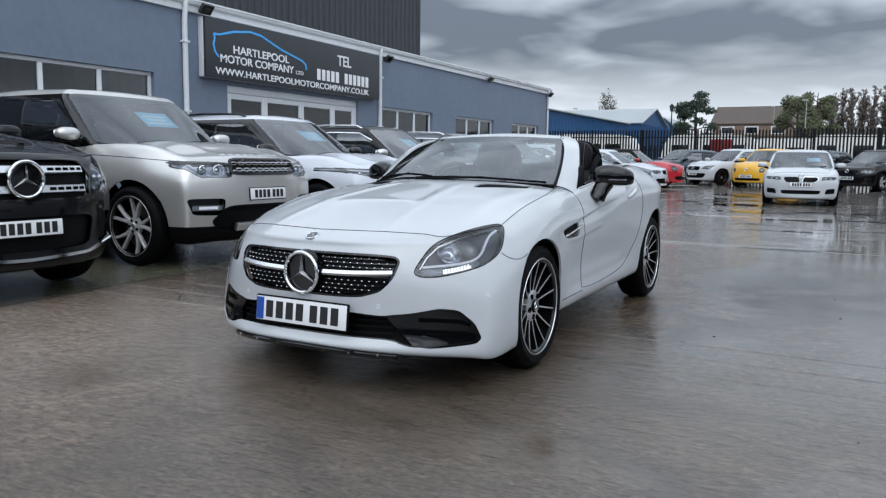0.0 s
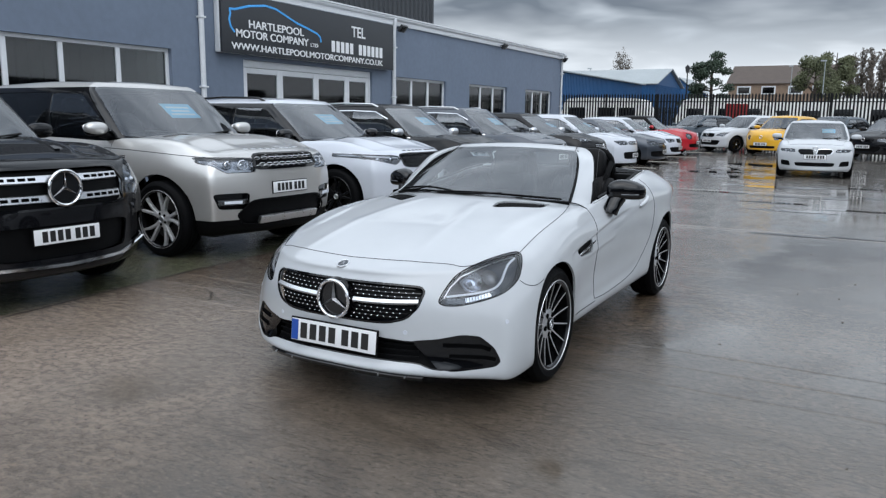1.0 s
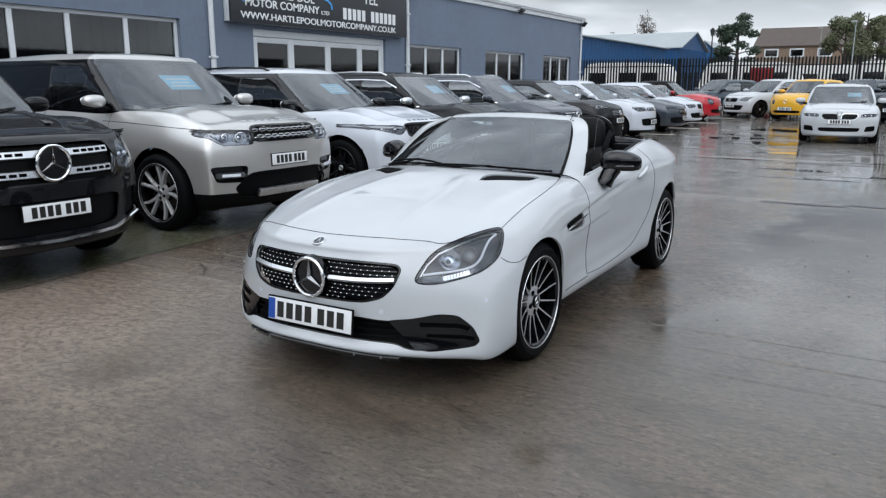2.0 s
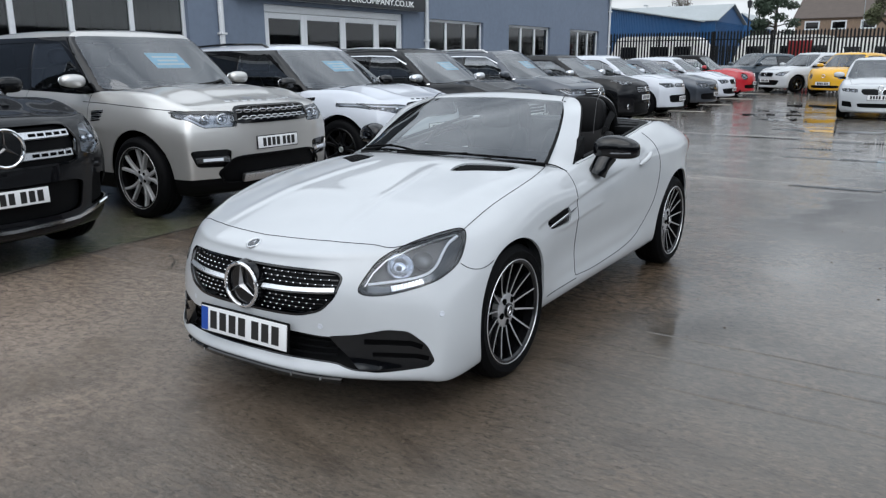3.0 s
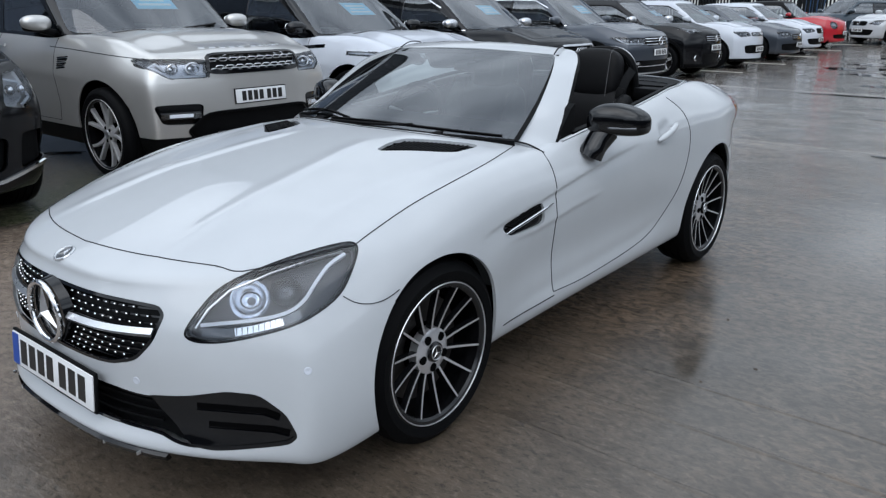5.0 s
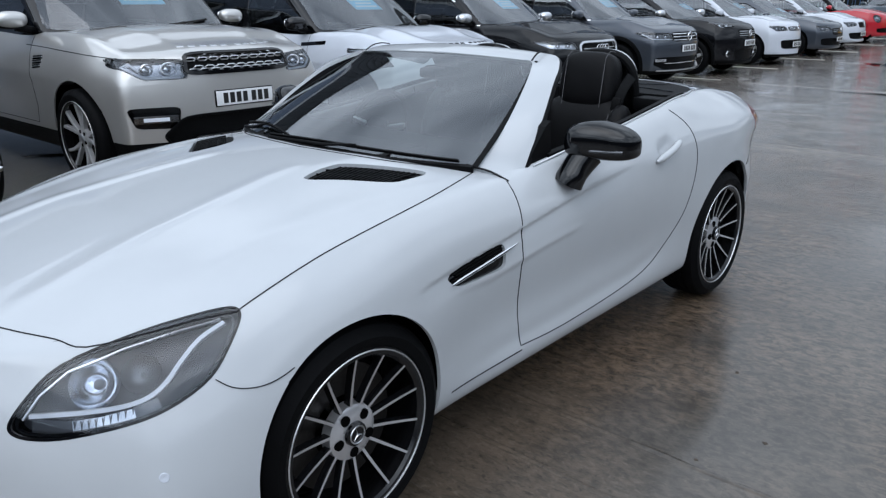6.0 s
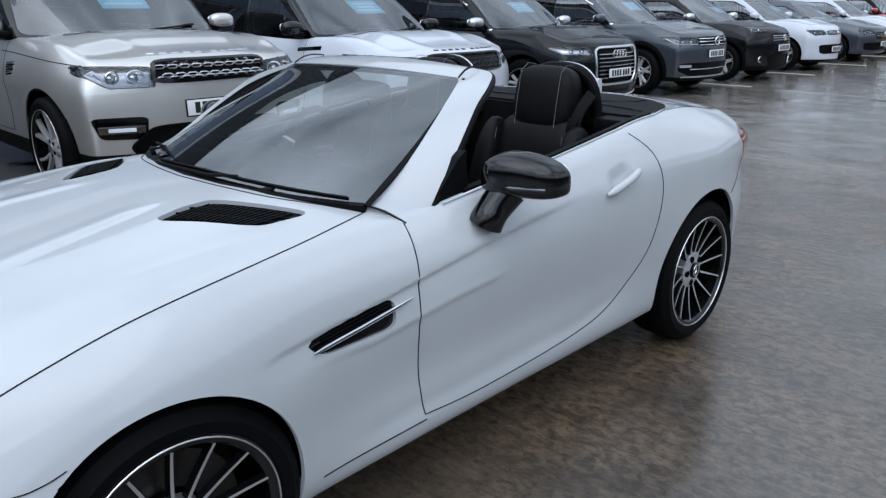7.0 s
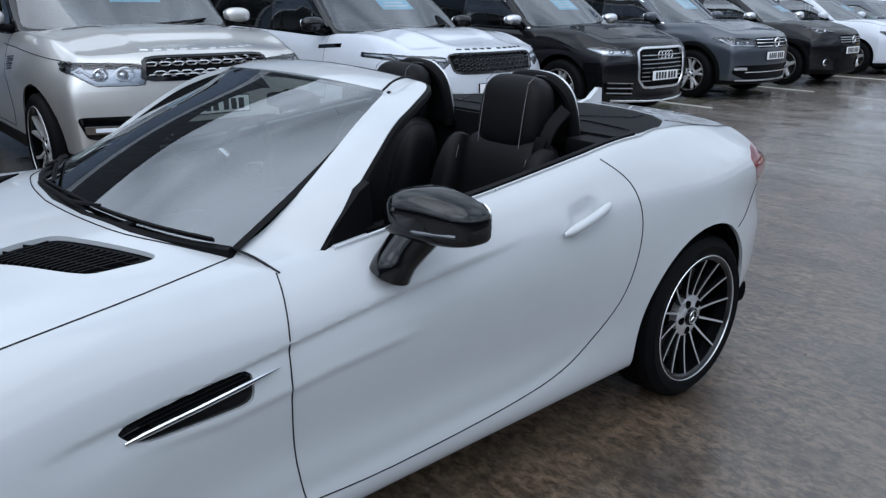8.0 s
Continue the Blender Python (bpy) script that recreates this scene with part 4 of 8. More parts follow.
# ---- materials of the yard and the buildings ----
def wet_concrete():
    """Brushed concrete, wet in patches: dark damp stains, a water film that mirrors the sky, brush ridges and grit;
    some sky sheen is mixed into the base colour.
    """
    m = bpy.data.materials.new("wet_brushed_concrete")
    m.use_nodes = True
    n, l = m.node_tree.nodes, m.node_tree.links
    b = n["Principled BSDF"]
    co = n.new("ShaderNodeTexCoord")

    def tex(scale, detail=6, rough=0.6, stretch=(1, 1, 1), dist=0.0):
        mp, t = n.new("ShaderNodeMapping"), n.new("ShaderNodeTexNoise")
        mp.inputs["Scale"].default_value = stretch
        t.inputs["Scale"].default_value, t.inputs["Detail"].default_value = scale, detail
        t.inputs["Roughness"].default_value, t.inputs["Distortion"].default_value = rough, dist
        l.new(co.outputs["Object"], mp.inputs["Vector"])
        l.new(mp.outputs["Vector"], t.inputs["Vector"])
        return t.outputs["Fac"]

    def ramp(src, lo, hi, a=0.0, c=1.0):
        r = n.new("ShaderNodeMapRange")
        r.interpolation_type = "SMOOTHSTEP"
        for k, v in zip(("From Min", "From Max", "To Min", "To Max"), (lo, hi, a, c)):
            r.inputs[k].default_value = v
        l.new(src, r.inputs["Value"])
        return r.outputs["Result"]

    def mix(fac, a, c):
        x = n.new("ShaderNodeMixRGB")
        if isinstance(fac, float):
            x.inputs[0].default_value = fac
        else:
            l.new(fac, x.inputs[0])
        for i, v in ((1, a), (2, c)):
            if isinstance(v, tuple):
                x.inputs[i].default_value = (*v, 1)
            else:
                l.new(v, x.inputs[i])
        return x.outputs["Color"]

    def calc(op, a, c):
        x = n.new("ShaderNodeMath")
        x.operation = op
        for i, v in ((0, a), (1, c)):
            if isinstance(v, (int, float)):
                x.inputs[i].default_value = v
            else:
                l.new(v, x.inputs[i])
        return x.outputs[0]
    big, patch, fine = tex(0.22, 4, 0.55), tex(1.1, 6, 0.62, dist=0.6), tex(24, 6, 0.7, (0.75, 1.0, 1.0), 0.5)
    brush = tex(30, 4, 0.6, (0.34, 1.0, 1.0), 0.8)
    grit = tex(160, 3, 0.7)
    speck = tex(52, 5, 0.75, (0.55, 1.0, 1.0), 0.6)
    damp = tex(2.6, 6, 0.68, (0.55, 1.0, 1.0), 0.8)
    sep = n.new("ShaderNodeSeparateXYZ")
    l.new(co.outputs["Object"], sep.inputs["Vector"])
    row = calc("ADD", sep.outputs["X"], calc("MULTIPLY", sep.outputs["Y"], 0.07))      # the edge of the bays runs aslant
    bays = ramp(calc("ADD", row, calc("MULTIPLY", patch, 0.18)), -3.02, -3.12)
    tone_with_sheen = mix(ramp(fine, 0.34, 0.66), (0.034, 0.022, 0.012), (0.175, 0.120, 0.076))
    tone_with_sheen = mix(ramp(patch, 0.42, 0.66), tone_with_sheen, (0.034, 0.024, 0.016))
    tone_with_sheen = mix(ramp(big, 0.40, 0.62), tone_with_sheen, (0.085, 0.066, 0.048))
    tone_with_sheen = mix(calc("MULTIPLY", ramp(brush, 0.48, 0.66), 0.62), tone_with_sheen, (0.045, 0.035, 0.026))
    tone_with_sheen = mix(calc("MULTIPLY", ramp(speck, 0.53, 0.66), 0.62), tone_with_sheen, (0.165, 0.132, 0.098))
    tone_with_sheen = mix(calc("MULTIPLY", ramp(speck, 0.47, 0.36), 0.75), tone_with_sheen, (0.020, 0.014, 0.009))
    tone_with_sheen = mix(calc("MULTIPLY", ramp(damp, 0.50, 0.66), 0.62), tone_with_sheen, (0.030, 0.020, 0.012))
    tone_with_sheen = mix(calc("MULTIPLY", ramp(damp, 0.46, 0.32), 0.28), tone_with_sheen, (0.19, 0.142, 0.104))
    # sky sheen on the near left ground, painted as a paler base colour
    pale = calc("MULTIPLY", ramp(calc("ADD", sep.outputs["X"], calc("MULTIPLY", patch, 2.6)), 1.9, -1.3), ramp(calc("ADD", sep.outputs["Y"], calc("MULTIPLY", big, 1.5)), 0.8, -1.4))
    tone_with_sheen = mix(calc("MULTIPLY", pale, 0.88), tone_with_sheen, mix(ramp(fine, 0.3, 0.7), (0.15, 0.115, 0.088), (0.37, 0.295, 0.235)))
    lane = calc("MULTIPLY", ramp(calc("ADD", sep.outputs["X"], calc("MULTIPLY", patch, 1.6)), 1.2, 2.4), ramp(calc("ADD", sep.outputs["Y"], calc("MULTIPLY", patch, 3.0)), -0.6, 1.8))
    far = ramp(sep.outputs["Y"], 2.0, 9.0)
    tone_with_sheen = mix(calc("MULTIPLY", lane, 0.55), tone_with_sheen, mix(ramp(fine, 0.36, 0.64), (0.024, 0.020, 0.014), (0.085, 0.072, 0.056)))
    # paler concrete far off, with reflected sky brightness put into its colour too
    tone_with_sheen = mix(calc("MULTIPLY", ramp(sep.outputs["Y"], 3.5, 9.0), ramp(damp, 0.62, 0.36, 0.35, 0.85)), tone_with_sheen, (0.24, 0.22, 0.20))
    moss = mix(ramp(fine, 0.35, 0.65), (0.045, 0.055, 0.022), (0.12, 0.115, 0.07))
    edge = calc("MULTIPLY", bays, ramp(calc("ADD", row, calc("MULTIPLY", patch, 0.9)), -4.6, -3.0))
    col = mix(calc("MULTIPLY", bays, 0.5), tone_with_sheen, (0.13, 0.125, 0.105))
    col = mix(calc("MULTIPLY", edge, ramp(patch, 0.34, 0.55)), col, moss)
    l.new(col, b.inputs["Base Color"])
    # standing water gathers in the lane beside and beyond the car
    film = calc("MAXIMUM", ramp(calc("ADD", patch, calc("MULTIPLY", big, 0.7)), 0.90, 1.12), calc("MAXIMUM", calc("MULTIPLY", lane, ramp(patch, 0.30, 0.55, 0.80, 1.0)), calc("MULTIPLY", far, ramp(patch, 0.40, 0.66, 0.40, 1.0))))
    b.inputs["Roughness"].default_value = 0.55
    b.inputs["Specular IOR Level"].default_value = 0.25
    # the water film: a coat of its own, smoother than the concrete under it
    b.inputs["Coat Weight"].default_value, b.inputs["Coat IOR"].default_value = 1.0, 1.55
    l.new(calc("MAXIMUM", calc("SUBTRACT", calc("ADD", 0.05, calc("MULTIPLY", damp, 0.12)), calc("MULTIPLY", film, 0.08)), 0.03), b.inputs["Coat Roughness"])
    ripple = tex(9, 5, 0.65, (0.30, 1.0, 1.0), 0.4)
    cb = n.new("ShaderNodeBump")
    cb.inputs["Distance"].default_value = 0.010
    l.new(calc("SUBTRACT", 0.58, calc("MULTIPLY", film, 0.55)), cb.inputs["Strength"])
    l.new(calc("ADD", calc("MULTIPLY", ripple, 0.9), calc("ADD", calc("MULTIPLY", brush, 0.75), calc("MULTIPLY", speck, 0.50))), cb.inputs["Height"])
    l.new(cb.outputs["Normal"], b.inputs["Coat Normal"])
    h = calc("ADD", calc("MULTIPLY", brush, 0.45), calc("ADD", calc("MULTIPLY", fine, 0.45), calc("ADD", calc("MULTIPLY", speck, 0.55), calc("MULTIPLY", grit, 0.20))))
    bp = n.new("ShaderNodeBump")
    bp.inputs["Distance"].default_value = 0.010
    l.new(calc("SUBTRACT", 0.62, calc("MULTIPLY", film, 0.42)), bp.inputs["Strength"])
    l.new(h, bp.inputs["Height"])
    l.new(bp.outputs["Normal"], b.inputs["Normal"])
    return m


M_GROUND = wet_concrete()
M_WATER = material("shallow_puddle_water", (0.03, 0.03, 0.032), 0.03, spec=0.7, rough_vary=0.01, scale=3)
M_CRACK = material("dirt_filled_crack", (0.014, 0.013, 0.010), 0.7, spec=0.2, vary=0.5, scale=9)
M_LINE = material("worn_white_line_paint", (0.42, 0.41, 0.37), 0.45, vary=0.35, scale=5, bump=0.1)
M_RENDER = material("blue_grey_painted_render", (0.145, 0.18, 0.24), 0.75, vary=0.10, scale=0.8, bump=0.12, bump_scale=55)
M_SHED = material("charcoal_cladding", (0.028, 0.032, 0.038), 0.5, vary=0.12, scale=0.6)
M_TRIMWHITE = material("white_plastic_trim", (0.66, 0.68, 0.70), 0.4, vary=0.06, scale=2)
M_SIGN = material("charcoal_sign_panel", (0.022, 0.025, 0.030), 0.45, vary=0.10, scale=1.5)
M_SIGNINK = material("white_sign_lettering", (0.78, 0.79, 0.80), 0.5, vary=0.03)
M_SIGNBLUE = material("blue_sign_outline", (0.06, 0.36, 0.80), 0.4, vary=0.04)
M_PANE = glass("office_glass", (0.66, 0.70, 0.70), 0.60, 1.5)
M_ROOM = material("dim_office_wall", (0.10, 0.09, 0.065), 0.8, vary=0.3, scale=0.9)
M_BLUESHED = material("blue_steel_cladding", (0.010, 0.075, 0.20), 0.45, vary=0.10, scale=0.5)
M_ROOFGREY = material("pale_grey_roof_sheet", (0.30, 0.33, 0.34), 0.5, vary=0.12, scale=0.5)
M_FENCE = material("black_palisade_steel", (0.006, 0.0065, 0.0075), 0.45, spec=0.2, vary=0.2, scale=3)
M_BRICK = material("brown_brick", (0.22, 0.155, 0.11), 0.85, vary=0.2, scale=2.5, bump=0.2, bump_scale=30)
M_TILE = material("brown_roof_tiles", (0.07, 0.052, 0.042), 0.7, vary=0.2, scale=1.5, bump=0.3, bump_scale=12)
M_BARK = material("grey_brown_bark", (0.075, 0.06, 0.048), 0.9, vary=0.3, scale=5, bump=0.5, bump_scale=20)
M_LEAF = material("dark_green_needles", (0.022, 0.04, 0.022), 0.7, vary=0.4, scale=3)
M_LEAF2 = material("dull_autumn_leaves", (0.075, 0.085, 0.04), 0.75, vary=0.4, scale=3)
M_TWIG = material("bare_twigs", (0.10, 0.085, 0.07), 0.9, vary=0.3, scale=3)
M_CARAVAN = material("cream_caravan_panel", (0.70, 0.70, 0.67), 0.35, vary=0.06, scale=1)
M_FLOODLIGHT = material("black_floodlight_casting", (0.014, 0.015, 0.017), 0.4, vary=0.15, scale=8)
M_TUBE = emitter("lit_ceiling_panel", (1.0, 0.86, 0.55), 9.0)
M_POSTRED = material("red_gate_paint", (0.35, 0.02, 0.02), 0.5, vary=0.15)

# ---- ground: one sheet to the horizon, rising a little at the far end of the yard ----
def lift(y):
    return 0.22 * min(1.0, max(0.0, (y - 19.0) / 11.0))


gx = [-900, -120, -40, -20, -10, -3, 0, 3, 8, 20, 60, 200, 900]
gy = [-900, -100, -30, -10, -3, 3, 10, 16, 19, 21, 23, 25, 27, 29, 30, 34, 50, 100, 300, 1500]
GV = [(x, y, lift(y)) for y in gy for x in gx]
GF = [(j * len(gx) + i, j * len(gx) + i + 1, (j + 1) * len(gx) + i + 1, (j + 1) * len(gx) + i) for j in range(len(gy) - 1) for i in range(len(gx) - 1)]
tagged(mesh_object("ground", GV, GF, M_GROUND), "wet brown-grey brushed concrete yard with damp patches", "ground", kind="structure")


def flat_blob(name, cx, cy, rx, ry, mat, label, category, seed, n=40, z=0.004, rough=0.35):
    """A flat ragged patch on the ground."""
    rng = random.Random(seed)
    ph = [rng.uniform(0, 6.3) for _ in range(6)]
    V = [(cx, cy, lift(cy) + z)]
    for i in range(n):
        a = 2 * math.pi * i / n
        k = 1 + rough * (0.5 * math.sin(2 * a + ph[0]) + 0.35 * math.sin(3 * a + ph[1]) + 0.3 * math.sin(5 * a + ph[2]) + 0.2 * math.sin(9 * a + ph[3]))
        y = cy + ry * k * math.sin(a)
        V.append((cx + rx * k * math.cos(a), y, lift(y) + z))
    F = [(0, 1 + i, 1 + (i + 1) % n) for i in range(n)]
    return tagged(mesh_object(name, V, F, mat, smooth=False), label, category, kind="structure")


for i, (x, y, rx, ry) in enumerate([(-0.6, 16.0, 1.0, 0.5), (0.4, 13.2, 0.9, 0.35), (-1.6, 17.6, 0.8, 0.5), (1.3, 11.0, 0.7, 0.16), (2.4, 9.0, 0.8, 0.12), (0.8, 9.6, 0.6, 0.12), (-0.9, 21.5, 1.2, 0.6), (1.9, 13.8, 0.8, 0.2), (3.0, 11.5, 1.2, 0.2), (1.35, 5.45, 0.45, 0.05), (2.2, 5.6, 0.4, 0.04), (-1.3, 19.2, 0.9, 0.35), (1.1, 8.35, 0.7, 0.09), (-0.4, 11.2, 0.7, 0.12)]):
    flat_blob("puddle", x, y, rx, ry, M_WATER, "shallow clear puddle on wet concrete", "puddle", i)


def slab_joint(x0, y0, x1, y1, w=0.03, h=0.004):
    """A low cast ridge between two slabs, uneven in line and width."""
    d = Vector((x1 - x0, y1 - y0, 0)).normalized()
    s = Vector((-d.y, d.x, 0)) * (w / 2)
    n = 120
    rng = random.Random(int(x0 * 7 + y0 * 13))
    V, F, wander = [], [], 0.0
    for i in range(n + 1):
        t = i / n
        wander = 0.85 * wander + rng.uniform(-0.25, 0.25)
        p = Vector((x0 + (x1 - x0) * t, y0 + (y1 - y0) * t, 0)) + s * wander
        z, k = lift(p.y), rng.uniform(0.7, 1.3)
        top = h * rng.uniform(0.5, 1.2)
        V += [(*(p - s * k).xy, z - 0.001), (*(p - s * k * 0.3).xy, z + top), (*(p + s * k * 0.3).xy, z + top * 0.9), (*(p + s * k).xy, z - 0.001)]
        F += [(4 * i + j, 4 * i + 4 + j, 4 * i + 5 + j, 4 * i + 1 + j) for j in range(3)] if i < n else []
    return tagged(mesh_object("slab_joint", V, F, M_GROUND), "low ridge between cast concrete slabs", "joint", kind="structure")


for y in (-0.68, -0.36, -1.02, 5.4, 5.6, 11.5, 17.6, -6.8):
    slab_joint(-3.0, y + 0.09, 14, y)
slab_joint(4.6, -20, 4.4, 30)


def crack(pts, w, seed):
    """An open dark crack with ragged lips along a wandering line."""
    rng = random.Random(seed)
    V, F, n = [], [], 0
    for (xa, ya), (xb, yb) in zip(pts, pts[1:]):
        m = max(4, int(math.hypot(xb - xa, yb - ya) / 0.06))
        s = Vector((-(yb - ya), xb - xa)).normalized()
        for i in range(m):
            t = i / m
            o = rng.uniform(-0.012, 0.012)
            x, y = xa + (xb - xa) * t + s.x * o, ya + (yb - ya) * t + s.y * o
            k = w * rng.uniform(0.25, 1.3) / 2
            V += [(x - s.x * k, y - s.y * k, lift(y) + 0.004), (x + s.x * k, y + s.y * k, lift(y) + 0.004)]
            if n:
                F.append((2 * n - 2, 2 * n, 2 * n + 1, 2 * n - 1))
            n += 1
    return tagged(mesh_object("crack", V, F, M_CRACK, smooth=False), "dark open joint along the edge of the parking bays", "joint", kind="structure")


crack([(-2.2, -12), (-2.62, -6), (-2.93, -2.6), (-2.98, -1.6), (-3.10, -0.6), (-3.15, 0.2), (-3.24, 1.4), (-3.5, 5), (-3.85, 10), (-4.4, 18)], 0.022, 3)
crack([(-2.10, -0.95), (-2.28, -0.72), (-2.55, -0.60)], 0.012, 4)
for y in (5.45, 8.6, 11.75, 14.85, 18.2, 21.2, 24.1, 27.2):
    V, F = block(-8.2, -3.45, y - 0.045, y + 0.045, -0.01, 0.004)
    tagged(mesh_object("bay_line", [(a, b, c + lift(b)) for a, b, c in V], F, M_LINE, smooth=False), "worn pale painted parking bay line", "line", group="parking bay lines", kind="structure")

# ---- office building: rendered wall with openings, windows, doors, sign ----
FX, EAVE = -10.05, 4.18
openings = [(-6.5, -2.2, 0.95, 2.69), (-0.9, 0.9, 0.95, 2.69), (1.1, 5.77, 0.95, 2.71), (7.74, 12.71, 0.02, 2.65), (13.93, 16.9, 0.95, 2.59), (18.53, 21.63, 0.95, 2.59), (23.35, 26.2, 0.95, 2.59)]


def wall_with_openings(name, y0, y1, z0, z1, x0, x1, holes, mat, label):
    cuts = sorted({y0, y1, *[a for h in holes for a in h[:2]]})
    shapes = []
    for a, b in zip(cuts, cuts[1:]):
        hole = next((h for h in holes if h[0] <= a and h[1] >= b), None)
        if hole is None:
            shapes.append(block(x0, x1, a, b, z0, z1))
        else:
            if hole[2] > z0 + 0.03:
                shapes.append(block(x0, x1, a, b, z0, hole[2]))
            shapes.append(block(x0, x1, a, b, hole[3], z1))
    return tagged(mesh_object(name, *join(*shapes), mat, smooth=False), label, "wall", kind="structure")


wall_with_openings("wall_office", -14, 27.4, -0.1, EAVE, FX - 0.28, FX, openings, M_RENDER, "blue-grey painted rendered office wall")
tagged(mesh_object("wall_office_end", *block(FX - 14, FX - 0.28, 27.1, 27.4, -0.1, EAVE), M_RENDER, smooth=False), "blue-grey painted end wall of the office", "wall", kind="structure")
tagged(mesh_object("roof_office", *block(FX - 14, FX - 0.02, -14, 27.4, EAVE, EAVE + 0.06), M_ROOFGREY, smooth=False), "flat grey sheet roof of the office", "roof", kind="structure")
tagged(mesh_object("ceiling_office", *block(FX - 6, FX - 0.28, -14, 27.1, 3.1, 3.16), M_CABINGREY, smooth=False), "grey office ceiling", "ceiling", kind="structure")
tagged(mesh_object("wall_office_back", *block(FX - 6.1, FX - 6, -14, 27.1, 0, 3.1), M_ROOM, smooth=False), "dim yellowish inner office wall", "wall", kind="structure")
tagged(mesh_object("fascia", *join(block(FX - 0.02, FX + 0.06, -14, 27.46, EAVE - 0.16, EAVE + 0.02, 0.006), block(FX - 0.1, FX + 0.10, -14, 27.5, EAVE + 0.06, EAVE + 0.10, 0.004)), M_TRIMWHITE), "white fascia board along the eaves", "trim", kind="structure")
gut = [(FX + 0.06 + 0.065 * math.sin(a), EAVE + 0.04 - 0.07 * math.cos(a)) for a in np.linspace(-1.5, 1.5, 9)]
tagged(mesh_object("gutter", *join(prism(gut + [(x * 1.0 - 0.0 + 0.004 * (1 if x > FX + 0.06 else -1), z - 0.006) for x, z in gut[::-1]], "y", -14, 27.5)), M_TRIMWHITE), "white half-round gutter", "gutter", kind="structure")
for y in (6.52, 13.72, 27.15, -3.5):
    pipe = thing("downpipe", pose(FX + 0.06, y, 0), "white plastic downpipe on the rendered wall", "downpipe", "downpipes")
    part("pipe", tube([(0.0, 0, 0.0), (0.0, 0, EAVE - 0.35), (0.03, 0, EAVE - 0.12), (0.03, 0, EAVE + 0.02)], 0.055 if y < 27 else 0.04, 14), M_TRIMWHITE, pipe)
    for z in (0.6, 2.0, 3.4):
        part("pipe_clip", block(-0.07, 0.07, -0.075, 0.075, z - 0.02, z + 0.02, 0.01), M_TRIMWHITE, pipe)


def add_window(k, y0, y1, z0, z1, divs, frame=0.07):
    win = thing("window_%d" % k, pose(FX - 0.16, 0, 0), "white plastic framed office window", "window", "office windows", "structure")
    part("window_frame", join(block(0, 0.07, y0, y1, z1 - frame, z1, 0.006), block(0, 0.07, y0, y1, z0, z0 + frame, 0.006), block(0, 0.07, y0, y0 + frame, z0 + frame, z1 - frame, 0.006), block(0, 0.07, y1 - frame, y1, z0 + frame, z1 - frame, 0.006)), M_TRIMWHITE, win)
    part("window_sill", block(0.02, 0.24, y0 - 0.06, y1 + 0.06, z0 - 0.05, z0, 0.008), M_TRIMWHITE, win)
    edges = [y0 + frame] + [y0 + (y1 - y0) * d for d in divs] + [y1 - frame]
    for a in edges[1:-1]:
        part("mullion", block(0, 0.07, a - 0.045, a + 0.045, z0 + frame, z1 - frame, 0.006), M_TRIMWHITE, win)
    for a, b in zip(edges, edges[1:]):
        part("pane", block(0.03, 0.036, a, b, z0 + frame, z1 - frame), M_PANE, win, smooth=False)
    return win


for k, (o, d) in enumerate(zip(openings, [(0.5,), (0.5,), (0.289, 0.503, 0.75), None, (0.33, 0.66), (0.33, 0.66), (0.33, 0.66)])):
    if d:
        add_window(k + 1, *o, d)
# glazed entrance
door = thing("door_1", pose(FX - 0.16, 0, 0), "white framed glazed entrance doors with side lights", "door", "", "structure")
y0, y1, z1 = 7.74, 12.71, 2.65
part("door_frame", join(block(0, 0.09, y0, y1, z1 - 0.16, z1, 0.006), block(0, 0.09, y0, y0 + 0.09, 0.02, z1 - 0.16, 0.006), block(0, 0.09, y1 - 0.09, y1, 0.02, z1 - 0.16, 0.006)), M_TRIMWHITE, door)
for a, b in ((7.83, 9.02), (9.02, 10.36), (10.36, 11.65), (11.65, 12.62)):
    leaf = part("door_leaf", join(block(0.02, 0.08, a, a + 0.1, 0.03, z1 - 0.17, 0.006), block(0.02, 0.08, b - 0.1, b, 0.03, z1 - 0.17, 0.006), block(0.02, 0.08, a + 0.1, b - 0.1, z1 - 0.29, z1 - 0.17, 0.006), block(0.02, 0.08, a + 0.1, b - 0.1, 0.03, 0.2, 0.006)), M_TRIMWHITE, door)
    part("pane", block(0.045, 0.051, a + 0.1, b - 0.1, 0.2, z1 - 0.29), M_PANE, leaf, smooth=False)
for i, (y, x) in enumerate([(2.6, -14.4), (4.6, -15.2), (8.6, -14.3), (11.9, -14.8), (14.9, -14.5), (17.2, -15.1), (20.6, -14.6), (24.9, -14.4), (-1.5, -14.5)]):
    tagged(mesh_object("ceiling_light", *block(x - 0.3, x + 0.3, y - 0.3, y + 0.3, 3.06, 3.095), M_TUBE, smooth=False), "square lit ceiling panel in the office", "ceiling light", "office ceiling lights")


